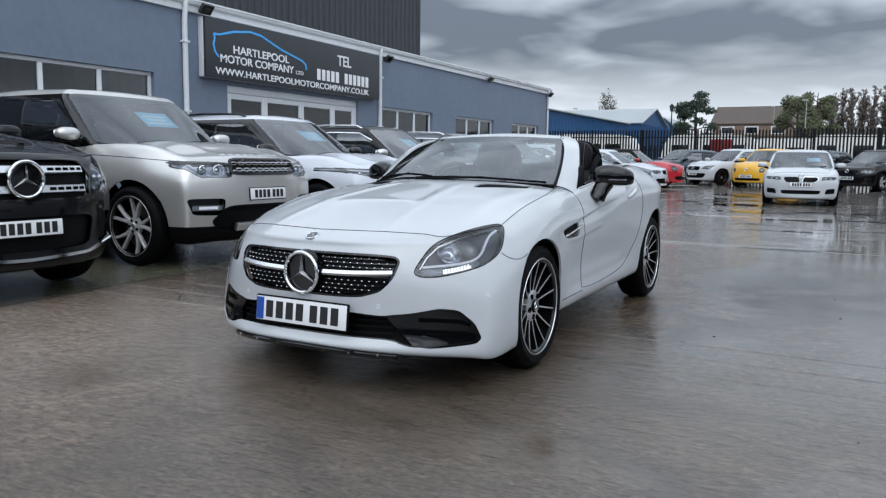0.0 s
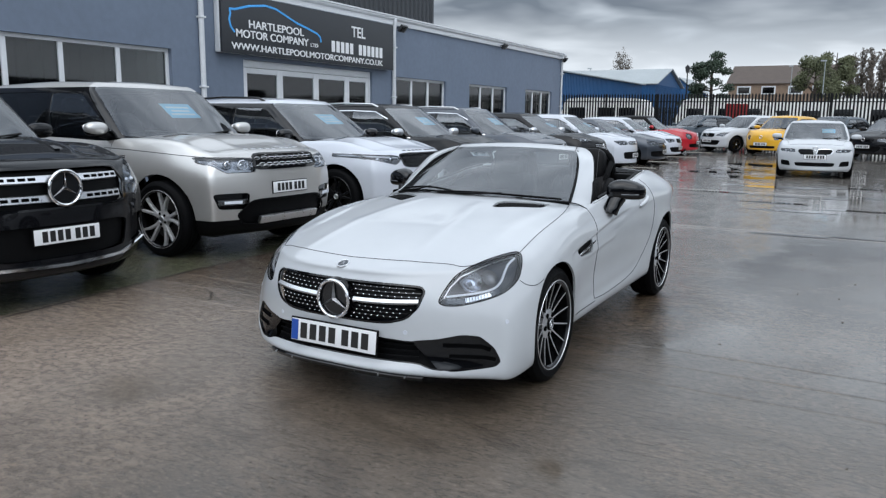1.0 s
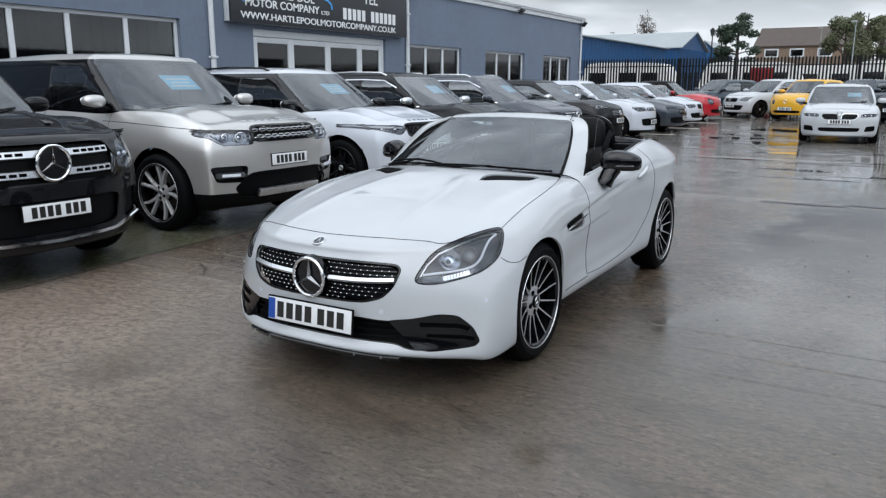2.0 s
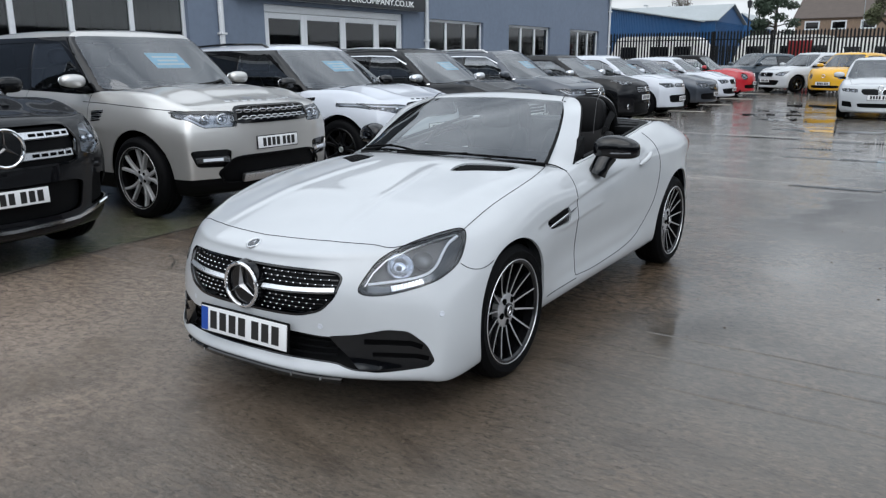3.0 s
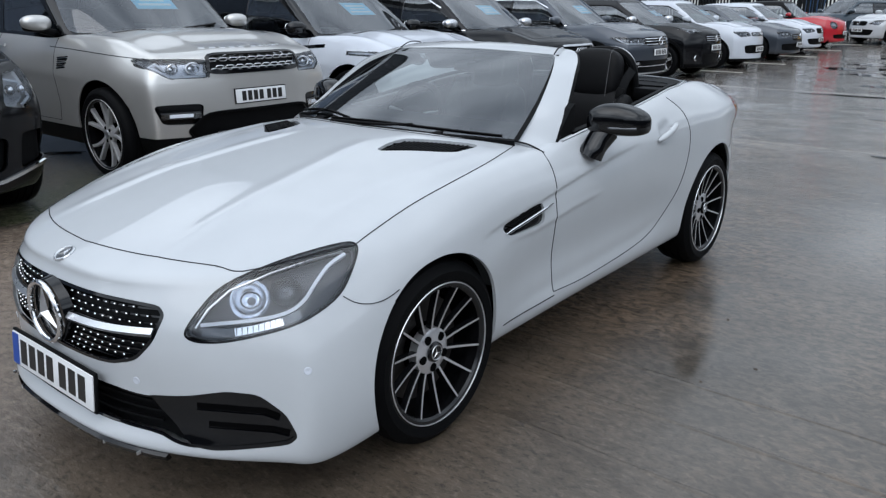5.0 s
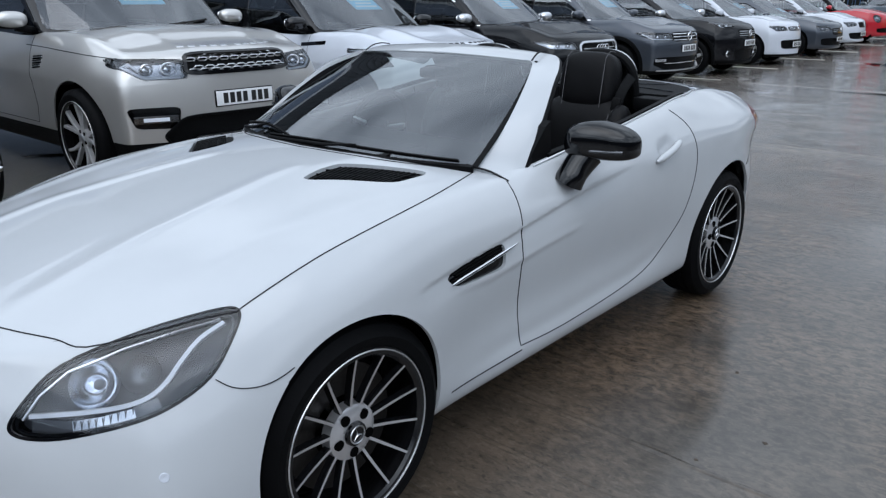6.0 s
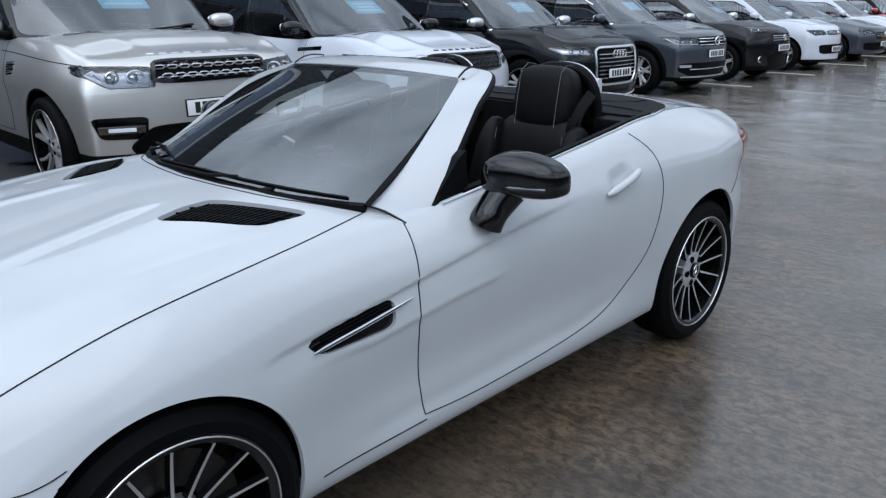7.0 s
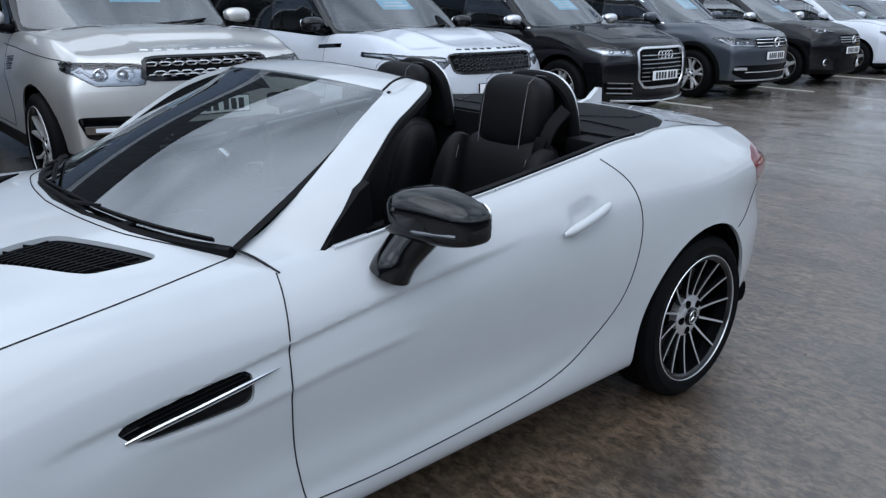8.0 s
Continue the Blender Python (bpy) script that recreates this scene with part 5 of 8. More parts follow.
# sign above the entrance
def letters(txt, y0, y1, z, cap, mat, parent, bold=0.012):
    """Raised lettering that fills y0 to y1, with capitals of the given height on the base line z."""
    cu = bpy.data.curves.new("lettering", "FONT")
    cu.body, cu.size, cu.extrude, cu.offset = txt, 1.0, 0.03, bold
    tmp = bpy.data.objects.new("tmp", cu)
    scene.collection.objects.link(tmp)
    bpy.context.view_layer.update()
    me = bpy.data.meshes.new_from_object(tmp.evaluated_get(bpy.context.evaluated_depsgraph_get()))
    bpy.data.objects.remove(tmp)
    bpy.data.curves.remove(cu)
    co = np.array([v.co for v in me.vertices])
    lo, hi = co.min(0), co.max(0)
    for v in me.vertices:
        x, h, d = v.co
        v.co = (0.004 + d * 0.2, y0 + (x - lo[0]) / (hi[0] - lo[0]) * (y1 - y0), z + (h - lo[1]) / (hi[1] - lo[1]) * cap)
    me.materials.clear()
    me.materials.append(mat)
    ob = new("lettering", me)
    ob.parent = parent
    return ob


SX = FX + 0.22
sign = thing("shop_sign", pose(SX, 0, 0), "charcoal sign board with white lettering and a blue car outline", "sign")
part("sign_panel", block(-0.06, 0, 6.92, 13.44, 2.74, 3.97, 0.008), M_SIGN, sign)
part("sign_return", block(-0.21, -0.062, 6.92, 13.44, 2.745, 3.965, 0.004), M_TRIMWHITE, sign)
for txt, y0, y1, z, cap in (("HARTLEPOOL", 7.72, 9.55, 3.30, 0.17), ("MOTOR COMPANY", 7.33, 9.72, 3.08, 0.17), ("LTD", 9.80, 10.08, 3.08, 0.085), ("TEL", 11.46, 12.07, 3.47, 0.27), ("WWW.HARTLEPOOLMOTORCOMPANY.CO.UK", 7.18, 12.90, 2.82, 0.145)):
    letters(txt, y0, y1, z, cap, M_SIGNINK, sign)
for i, ch in enumerate("111110111111"):
    if ch == "1":
        part("number_bar", block(0, 0.008, 10.62 + i * 0.193, 10.75 + i * 0.193, 3.03, 3.30), M_SIGNINK, sign, smooth=False)
arc = [(7.29, 3.17), (7.18, 3.28), (7.14, 3.42), (7.18, 3.55), (7.16, 3.64), (7.30, 3.64), (7.75, 3.76), (8.25, 3.83), (8.6, 3.80), (8.85, 3.72), (9.29, 3.58), (9.8, 3.47), (10.05, 3.41), (10.17, 3.34), (10.20, 3.22)]
P = [Vector((0.003, y, z)) for y, z in arc]
P = [P[i] + (P[i + 1] - P[i]) * (j / 4) for i in range(len(P) - 1) for j in range(4)] + [P[-1]]
part("car_outline", strip(P, [(1, 0, 0)] * len(P), 0.05, 0.006), M_SIGNBLUE, sign)

for y, z in ((6.95, 4.10), (13.9, 3.93), (20.8, 4.02), (27.0, 3.98)):
    fl = thing("floodlight", pose(FX + 0.02, y, z), "small black floodlight on the office wall", "floodlight", "wall floodlights")
    part("lamp_housing", moved(block(-0.04, 0.04, -0.15, 0.15, -0.11, 0.11, 0.015), pose(0.22, 0, 0, 0, 40)), M_FLOODLIGHT, fl)
    part("lamp_glass", moved(block(0.041, 0.046, -0.12, 0.12, -0.08, 0.08), pose(0.22, 0, 0, 0, 40)), M_LENS, fl, smooth=False)
    part("bracket", tube([(0, 0, 0.02), (0.12, 0, 0.04), (0.2, 0, 0.02)], 0.018, 8), M_FLOODLIGHT, fl)

# tall dark shed behind the office
TX = -13.6
shed = thing("corrugated_shed", pose(TX, 0, 0), "tall charcoal corrugated steel shed behind the office", "shed")
prof, y = [], -14.0
while y < 21.9:
    prof += [(0.0, y), (0.0, y + 0.14), (0.05, y + 0.17), (0.05, y + 0.27), (0.0, y + 0.30)]
    y += 0.30
V = [(x, yy, z) for z in (0.0, 7.9) for x, yy in prof]
n = len(prof)
part("cladding", (V, [(i, i + 1, n + i + 1, n + i) for i in range(n - 1)]), M_SHED, shed, smooth=False)
part("end_wall", block(-12, 0.0, 21.84, 21.94, 0, 7.9), M_SHED, shed, smooth=False)
part("shed_roof", block(-12, 0.1, -14, 22.0, 7.9, 8.0), M_SHED, shed, smooth=False)
part("corner_flashing", block(-0.06, 0.07, 21.88, 22.0, 0, 7.95), M_SHED, shed, smooth=False)

# ---- far end of the yard: palisade fence, sheds, houses, trees ----
FY = 36.0


def add_fence(y, x0, x1, h, z0):
    fence = thing("palisade_fence", pose(0, y, z0), "black steel palisade fence at the end of the yard", "fence")
    pales = []
    x, i = x0, 0
    pale = prism([(-0.042, 0), (0.042, 0), (0.042, h - 0.09), (0.0, h), (-0.042, h - 0.09)], "y", -0.012, 0.012)
    first = None
    while x < x1:
        if first is None:
            first = part("pale", pale, M_FENCE, fence, smooth=False)
            first.location = (x, 0, 0)
        else:
            o = new("pale", first.data)
            o.parent, o.location = fence, (x, 0, 0)
        x += 0.155
    for z in (0.35, h - 0.45):
        part("rail", block(x0, x1, 0.013, 0.06, z, z + 0.05), M_FENCE, fence, smooth=False)
    x = x0
    while x < x1:
        part("post", block(x - 0.05, x + 0.05, 0.03, 0.13, 0, h - 0.02), M_FENCE, fence, smooth=False)
        x += 2.75
    return fence


add_fence(FY, -13.5, 20.0, 2.62, 0.22)
add_fence(FY + 22, -30, 40, 2.3, 0.22)


def corrugated_house(name, label, x0, x1, y0, y1, wall, ridge, z0, wmat, rmat, axis="x"):
    """A long shed with ribbed walls and a pitched roof; axis: which way the ridge runs."""
    b = thing(name, pose(0, 0, 0), label, "building")
    part("wall", block(x0, x1, y0, y1, z0, wall), wmat, b, smooth=False)
    ribs = [block(x, x + 0.08, y0 - 0.03, y0, z0, wall) for x in np.arange(x0, x1, 0.33)] + [block(x1, x1 + 0.03, y, y + 0.08, z0, wall) for y in np.arange(y0, y1, 0.33)]
    tagged(part("wall_ribs", join(*ribs), wmat, b, smooth=False), kind="stuff")
    if axis == "x":
        ym = (y0 + y1) / 2
        part("roof", prism([(y0 - 0.3, wall), (ym, ridge), (y1 + 0.3, wall), (y1 + 0.3, wall + 0.08), (ym, ridge + 0.1), (y0 - 0.3, wall + 0.08)], "x", x0 - 0.3, x1 + 0.3), rmat, b, smooth=False)
        part("gable", prism([(y0, wall), (ym, ridge), (y1, wall)], "x", x0, x1), wmat, b, smooth=False)
    else:
        xm = (x0 + x1) / 2
        part("roof", prism([(x0 - 0.3, wall), (xm, ridge), (x1 + 0.3, wall), (x1 + 0.3, wall + 0.08), (xm, ridge + 0.1), (x0 - 0.3, wall + 0.08)], "y", y0 - 0.3, y1 + 0.3), rmat, b, smooth=False)
        part("gable", prism([(x0, wall), (xm, ridge), (x1, wall)], "y", y0, y1), wmat, b, smooth=False)
    return b


corrugated_house("blue_shed", "long blue corrugated steel shed behind the fence", -40, -17.5, 40, 68, 4.75, 5.0, 0, M_BLUESHED, M_ROOFGREY, "y")
corrugated_house("blue_shed", "blue steel workshop with a pale pitched roof", -28, -16.7, 70, 81, 4.9, 6.6, 0, M_BLUESHED, M_ROOFGREY, "x")
corrugated_house("blue_shed", "small far shed with a pale pitched roof", -19.2, -15.9, 84, 91, 4.7, 6.2, 0, M_BLUESHED, M_ROOFGREY, "y")
house = corrugated_house("brick_terrace", "brown brick houses with a long tiled roof", -14.2, -2.6, 96, 106, 6.0, 8.4, 0, M_BRICK, M_TILE, "x")
for x in (-12.4, -9.6, -6.6, -4.0):
    w = part("window", block(x - 0.8, x + 0.8, 95.9, 96.0, 4.75, 5.75), M_TRIMWHITE, house, smooth=False)
    part("pane", block(x - 0.65, x + 0.65, 95.86, 95.9, 4.9, 5.6), M_GLOSS, w, smooth=False)


def leaf_cloud(rng, centre, r, n, size):
    V, F = [], []
    for _ in range(n):
        d = Vector((rng.gauss(0, 1), rng.gauss(0, 1), rng.gauss(0, 1))).normalized() * (rng.random() ** 0.45)
        c = Vector(centre) + Vector((d.x * r[0], d.y * r[1], d.z * r[2]))
        a = Vector((rng.gauss(0, 1), rng.gauss(0, 1), rng.gauss(0, 1))).normalized()
        b = a.orthogonal().normalized()
        s = size * rng.uniform(0.5, 1.4)
        k = len(V)
        V += [tuple(c - a * s), tuple(c - b * s * 0.45), tuple(c + a * s), tuple(c + b * s * 0.45)]
        F.append((k, k + 1, k + 2, k + 3))
    return V, F


def add_tree(x, y, h, spread, kind, seed, label):
    rng = random.Random(seed)
    tree = thing("tree", pose(x, y, 0), label, "tree")
    trunk = tube([(0, 0, 0), (0.05, 0.02, h * 0.3), (-0.04, 0.03, h * 0.65), (0, 0, h * 0.95)], (0.03 * h, 0.024 * h, 0.014 * h, 0.004 * h), 8)
    limbs, tips = [], []
    for i in range({"fir": 44, "round": 22, "bare": 40}[kind]):
        z = h * ((0.12 if kind == "fir" else 0.25) + (0.80 if kind == "fir" else 0.62) * rng.random())
        a = rng.uniform(0, 6.28)
        q = spread * (1.1 - 0.75 * z / h) * rng.uniform(0.6, 1.1)
        up = 0.15 if kind == "fir" else 0.55 if kind == "round" else 2.2
        tip = Vector((q * math.cos(a), q * math.sin(a), z + q * up))
        limbs.append(tube([(0, 0, z), tuple(Vector((0, 0, z)).lerp(tip, 0.5) + Vector((0, 0, 0.05 * h * (rng.random() - 0.3)))), tuple(tip)], (0.008 * h, 0.005 * h, 0.002 * h), 5))
        tips.append(tip)
        if kind == "bare":
            for _ in range(3):
                e = tip + Vector((rng.uniform(-0.3, 0.3), rng.uniform(-0.3, 0.3), rng.uniform(0.3, 1.2))) * (0.12 * h)
                limbs.append(tube([tuple(Vector((0, 0, z)).lerp(tip, rng.uniform(0.3, 0.9))), tuple(e)], (0.003 * h, 0.0012 * h), 4))
                tips.append(e)
    part("trunk", trunk, M_BARK, tree)
    tagged(part("limb", join(*limbs), M_TWIG if kind == "bare" else M_BARK, tree), kind="stuff")
    leaves = [leaf_cloud(rng, tuple(t), (spread * 0.30, spread * 0.30, spread * (0.16 if kind == "fir" else 0.26)), 220 if kind != "bare" else 14, 0.017 * h if kind != "bare" else 0.011 * h) for t in tips]
    tagged(part("crown", join(*leaves), {"fir": M_LEAF, "round": M_LEAF2, "bare": M_TWIG}[kind], tree, smooth=False), kind="stuff")
    return tree


add_tree(-11.5, 70, 8.0, 2.5, "fir", 1, "dark evergreen tree behind the fence")
add_tree(-2.9, 72, 7.6, 2.2, "round", 2, "bushy tree with dull autumn leaves")
add_tree(-1.5, 75, 8.2, 2.0, "round", 3, "bushy tree with thinning leaves")
for i, (x, y, h) in enumerate([(-0.3, 80, 7.8), (0.5, 82, 8.0), (1.4, 80, 8.2), (2.3, 83, 8.6), (3.2, 82, 8.6), (4.3, 84, 8.8), (5.5, 82, 8.4), (6.8, 83, 8.2)]):
    add_tree(x, y, h, 0.6, "bare", 10 + i, "tall bare poplar against the sky")
add_tree(-27.5, 95, 9.0, 1.5, "bare", 30, "bare tree top behind the sheds")
lamp = thing("street_lamp", pose(-11.2, 58, 0.2), "lantern street lamp on a tall black post", "street lamp")
part("pole", tube([(0, 0, 0), (0, 0, 5.0)], (0.07, 0.045), 10), M_FENCE, lamp)
part("lantern", join(prism([(-0.10, 5.0), (0.10, 5.0), (0.17, 5.4), (-0.17, 5.4)], "y", -0.14, 0.14), prism([(-0.20, 5.4), (0.20, 5.4), (0.0, 5.62)], "y", -0.17, 0.17)), M_FLOODLIGHT, lamp, smooth=False)
for x, y, h in ((-1.9, 66, 6.4), (-6.6, 90, 7.6), (-26, 78, 7.0)):
    ml = thing("street_lamp", pose(x, y, 0), "tall slim street lamp column", "street lamp")
    part("pole", tube([(0, 0, 0), (0, 0, h)], (0.05, 0.03), 8), M_ROOFGREY, ml)
    part("lantern", block(-0.35, 0.1, -0.1, 0.1, h, h + 0.12, 0.02), M_ROOFGREY, ml)


def add_caravan(x, y, label, length=5.4):
    c = thing("caravan", pose(x, y, 0.22), label, "caravan")
    part("body", prism(rounded_poly([(-length / 2, 0.5), (length / 2, 0.5), (length / 2 + 0.1, 1.3), (length / 2 - 0.4, 2.5), (-length / 2 + 0.4, 2.55), (-length / 2, 1.4)], 4, 0.2), "y", -1.05, 1.05), M_CARAVAN, c)
    for a in (-1.6, 0.2, 1.5):
        part("window", block(a - 0.5, a + 0.5, -1.07, -1.04, 1.3, 1.95, 0.01), M_GLOSS, c)
    for s in (-1, 1):
        part("wheel", moved(revolve([(-0.09, 0.05), (-0.09, 0.32), (0.09, 0.32), (0.09, 0.05)], 24), pose(0.2, s * 0.95, 0.32, 0, 0, 90)), M_TYRE, c)
    return c


for x, y, t in ((-12.2, 41, "white caravan behind the fence"), (-5.6, 43, "white motorhome behind the fence"), (2.2, 44, "cream caravan behind the fence"), (5.4, 47, "white caravan beyond the palisade"), (9.8, 42, "white caravan behind the palisade fence"), (-1.6, 50, "cream caravan further back behind the fence"), (14.5, 46, "long white caravan behind the fence")):
    add_caravan(x, y, t)
gatepost = thing("gate_post", pose(-4.0, 36.4, 0.22), "red painted gate panel behind the fence", "gate")
part("panel", block(-0.55, 0.55, 0, 0.06, 0, 2.1, 0.01), M_POSTRED, gatepost)

# plain walls that close the yard behind the camera
tagged(mesh_object("wall_yard_side", *block(15.0, 15.3, -26, 36, -0.1, 3.2), M_SHED, smooth=False), "plain dark boundary wall of the yard", "wall", kind="structure")
tagged(mesh_object("wall_yard_back", *block(-14, 15.3, -26.3, -26, -0.1, 4.0), M_SHED, smooth=False), "plain dark wall at the back of the yard", "wall", kind="structure")

rng = random.Random(5)
V, F = [], []
for _ in range(140):
    x, y, k = rng.uniform(-3, 5), rng.uniform(-5, 9), rng.uniform(0.003, 0.011)
    a, n0 = rng.uniform(0, 6.28), len(V)
    V += [(x + k * math.cos(a + i * 1.57) * rng.uniform(0.6, 1.5), y + k * math.sin(a + i * 1.57) * rng.uniform(0.6, 1.5), 0.001) for i in range(4)] + [(x, y, k * 0.7)]
    F += [(n0 + i, n0 + (i + 1) % 4, n0 + 4) for i in range(4)]
tagged(mesh_object("grit", V, F, M_BARK, smooth=False), "scattered dark grit and leaf crumbs on the yard", "grit", kind="stuff")

# ---- the parked cars ----
def bars(car, sk, name, mat, x0, x1, zs, r=0.009, label="", flat=None, step=0.05, off=-0.004):
    for z in zs:
        P, N = sk.on("front", [(x0, z), (x1, z)], 1, step)
        part(name, strip([p - n * 0.012 for p, n in zip(P, N)], N, flat or 2 * r, 0.014), mat, car, label)


def frame_round(car, sk, name, mat, poly, width=0.02, proud=0.008, label=""):
    P, N = border(poly, sk, "front", 1, 0.04)
    return part(name, strip(P, N, width, proud, True), mat, car, label)


def badge_ring(car, sk, name, x, z, r, mat, thick=0.010, star=False, out=0.01):
    p, n = sk.drop_on("front", x, z)
    p = Vector((x, p.y - out, z))
    ring = [(p.x + r * math.cos(a), p.y, p.z + r * math.sin(a)) for a in np.linspace(0, 2 * math.pi, 32, endpoint=False)]
    b = part(name, tube(ring, thick, 8, ring=True), mat, car)
    if star:
        part("badge_disc", moved(revolve([(0.0, 0.0), (0.0, r)], 32), pose(p.x, p.y + 0.006, p.z, 0, 0, -90)), M_GLOSS, b)
        part("badge_star", moved(star_shape(r * 0.97, 0.02), pose(p.x, p.y - 0.002, p.z)), mat, b)
    return b


def rr_detail(car, sk, S, yF):
    g = S["cuts"]["grille"][0]
    frame_round(car, sk, "grille_frame", M_GLOSS, g, 0.034, 0.01)
    for z0 in (0.930, 1.010):
        for i, z in enumerate((z0 - 0.011, z0 + 0.011)):
            for x in np.arange(-0.40 + (i % 2) * 0.045, 0.41, 0.09):
                p, n = sk.drop_on("front", x, z)
                ring = [(p.x + 0.045 * math.cos(a), p.y + 0.012, p.z + 0.013 * math.sin(a)) for a in np.linspace(0, 2 * math.pi, 6, endpoint=False)]
                part("grille_cell", tube(ring, 0.0050, 5, ring=True), M_SATIN, car)
    for s in (1, -1):
        for x, r, mat in ((0.575, 0.050, M_DRL), (0.715, 0.042, M_CHROME)):
            p, n = sk.drop_on("front", s * x, 0.943)
            ring = [p - n * 0.012 + Vector((r * (1.25 if mat is M_DRL else 1) * math.cos(a), 0, r * 0.85 * math.sin(a))) for a in np.linspace(0, 2 * math.pi, 24, endpoint=False)]
            part("lamp_ring", tube(ring, 0.0065, 6, ring=True), mat, car)
    for i in range(10):
        x = -0.40 + i * 0.085 + (0.05 if i > 4 else 0)
        P, N = sk.on("front", [(x, 1.085), (x + 0.05, 1.085)])
        part("bonnet_bar", strip(P, N, 0.03, 0.004), M_SATIN, car)
    for s in (1, -1):
        part("clamshell_line", gap_line(sk, "side", [(yF + .34, 1.012), (yF + .8, 1.040), (yF + 1.3, 1.062), (yF + 1.7, 1.072)], s, 0.008), M_GAP, car)
    p, n = sk.drop_on("front", 0, 0.70)
    plate_parts(car, p + n * 0.004, (0, -1, 0.04), (0, 0, 1), blue=False)
    frame_round(car, sk, "intake_frame", M_PLASTIC, S["cuts"]["intake"][0], 0.02)
    part("skid_plate", moved(block(-0.44, 0.44, -0.012, 0.03, -0.04, 0.04, 0.012), pose(0, yF + 0.02, 0.385, 20)), M_SATIN, car)
    for s in (1, -1):
        P, N = sk.on("front", [(s * 0.56, 0.575), (s * 0.85, 0.575)])
        part("fog_lamp", strip([p - n * 0.008 for p, n in zip(P, N)], N, 0.055, 0.02), M_CHROME, car, "fog lamp bar")
        P, N = sk.on("front", [(s * 0.62, 0.577), (s * 0.79, 0.577)])
        part("fog_lens", strip([p + n * 0.010 for p, n in zip(P, N)], N, 0.030, 0.006), M_DRL, car)
        for k in range(3):
            P, N = sk.on("side", [(-0.98 + 0.02 * k, 0.99 - 0.035 * k), (-0.80, 0.975 - 0.035 * k)], s)
            vent = part("side_vent", strip(P, N, 0.034, 0.005), M_GLOSS, car)
            part("vent_blade", strip([p + n * 0.004 for p, n in zip(P, N)], N, 0.008, 0.005), M_SATIN, vent)


def velar_detail(car, sk, S, yF):
    g = S["cuts"]["grille"][0]
    frame_round(car, sk, "grille_frame", M_GLOSS, g, 0.02, 0.008)
    for i, z in enumerate(np.linspace(0.80, 0.93, 4)):
        for x in np.arange(-0.46 + (i % 2) * 0.035, 0.47, 0.07):
            p, n = sk.drop_on("front", x, z)
            ring = [(p.x + 0.032 * math.cos(a), p.y + 0.01, p.z + 0.019 * math.sin(a)) for a in np.linspace(0, 2 * math.pi, 6, endpoint=False)]
            part("grille_cell", tube(ring, 0.0035, 5, ring=True), M_LAMPGREY, car)
    for i in range(10):
        x = -0.40 + i * 0.085 + (0.05 if i > 4 else 0)
        P, N = sk.on("front", [(x, 0.985), (x + 0.05, 0.985)])
        part("bonnet_bar", strip(P, N, 0.028, 0.004), M_GLOSS, car)
    p, n = sk.drop_on("front", 0, 0.62)
    plate_parts(car, p + n * 0.004, (0, -1, 0.04), (0, 0, 1), blue=False)
    for s in (1, -1):
        P, N = sk.on("side", [(-1.02, 0.985), (-0.62, 0.955)], s)
        part("fender_vent", strip(P, N, 0.045, 0.006), M_GLOSS, car)


def gls_detail(car, sk, S, yF):
    g = S["cuts"]["grille"][0]
    frame_round(car, sk, "grille_frame", M_GLOSS, g, 0.02, 0.006)
    for z in (0.815, 0.955):
        bars(car, sk, "grille_bar", M_SATIN, -0.52, 0.52, [z], 0.03)
        for s in (1, -1):
            # slots are black strips laid on the bar; their depth is only colour
            for k in range(5):
                P, N = sk.on("front", [(s * (0.19 + 0.068 * k), z), (s * (0.242 + 0.066 * k), z)], 1, 0.03)
                part("bar_slot", strip([p + n * 0.0005 for p, n in zip(P, N)], N, 0.026, 0.004), M_LINER_RECESS, car)
    badge_ring(car, sk, "front_badge", 0, 0.885, 0.125, M_CHROME, 0.012, True, 0.035)
    p, n = sk.drop_on("front", 0, 0.545)
    plate_parts(car, p + n * 0.006, (0, -1, 0.03), (0, 0, 1), blue=False)
    P, N = sk.on("front", [(-0.86, 0.40), (-0.5, 0.335), (0, 0.32), (0.5, 0.335), (0.86, 0.40)], 1)
    part("bumper_trim", strip([p + n * 0.01 for p, n in zip(P, N)], N, 0.028, 0.014), M_CHROME, car)
    for s in (1, -1):
        P, N = sk.on("top", [(s * 0.30, yF + 0.5), (s * 0.42, yF + 1.2)])
        part("bonnet_ridge", strip(P, N, 0.05, 0.014), S["paint"], car)


def q5_detail(car, sk, S, yF):
    g = S["cuts"]["grille"][0]
    frame_round(car, sk, "grille_frame", M_SATIN, g, 0.034, 0.012)
    bars(car, sk, "grille_slat", M_SATIN, -0.40, 0.40, np.linspace(0.50, 0.80, 7), 0.006)
    for x in (-0.105, -0.035, 0.035, 0.105):
        badge_ring(car, sk, "badge_ring", x, 0.80, 0.045, M_CHROME, 0.006, False, 0.012)
    p, n = sk.drop_on("front", 0, 0.56)
    plate_parts(car, p + n * 0.012, (0, -1, 0.03), (0, 0, 1), blue=False)
    for s in (1, -1):
        for z in (0.36, 0.42, 0.48):
            P, N = sk.on("front", [(s * 0.52, z), (s * 0.82, z + 0.01)])
            part("intake_blade", strip([p - n * 0.01 for p, n in zip(P, N)], N, 0.012, 0.012), M_SATIN, car)
    P, N = sk.on("front", [(-0.75, 0.28), (0, 0.255), (0.75, 0.28)], 1)
    part("bumper_trim", strip([p + n * 0.006 for p, n in zip(P, N)], N, 0.025, 0.01), M_SATIN, car)


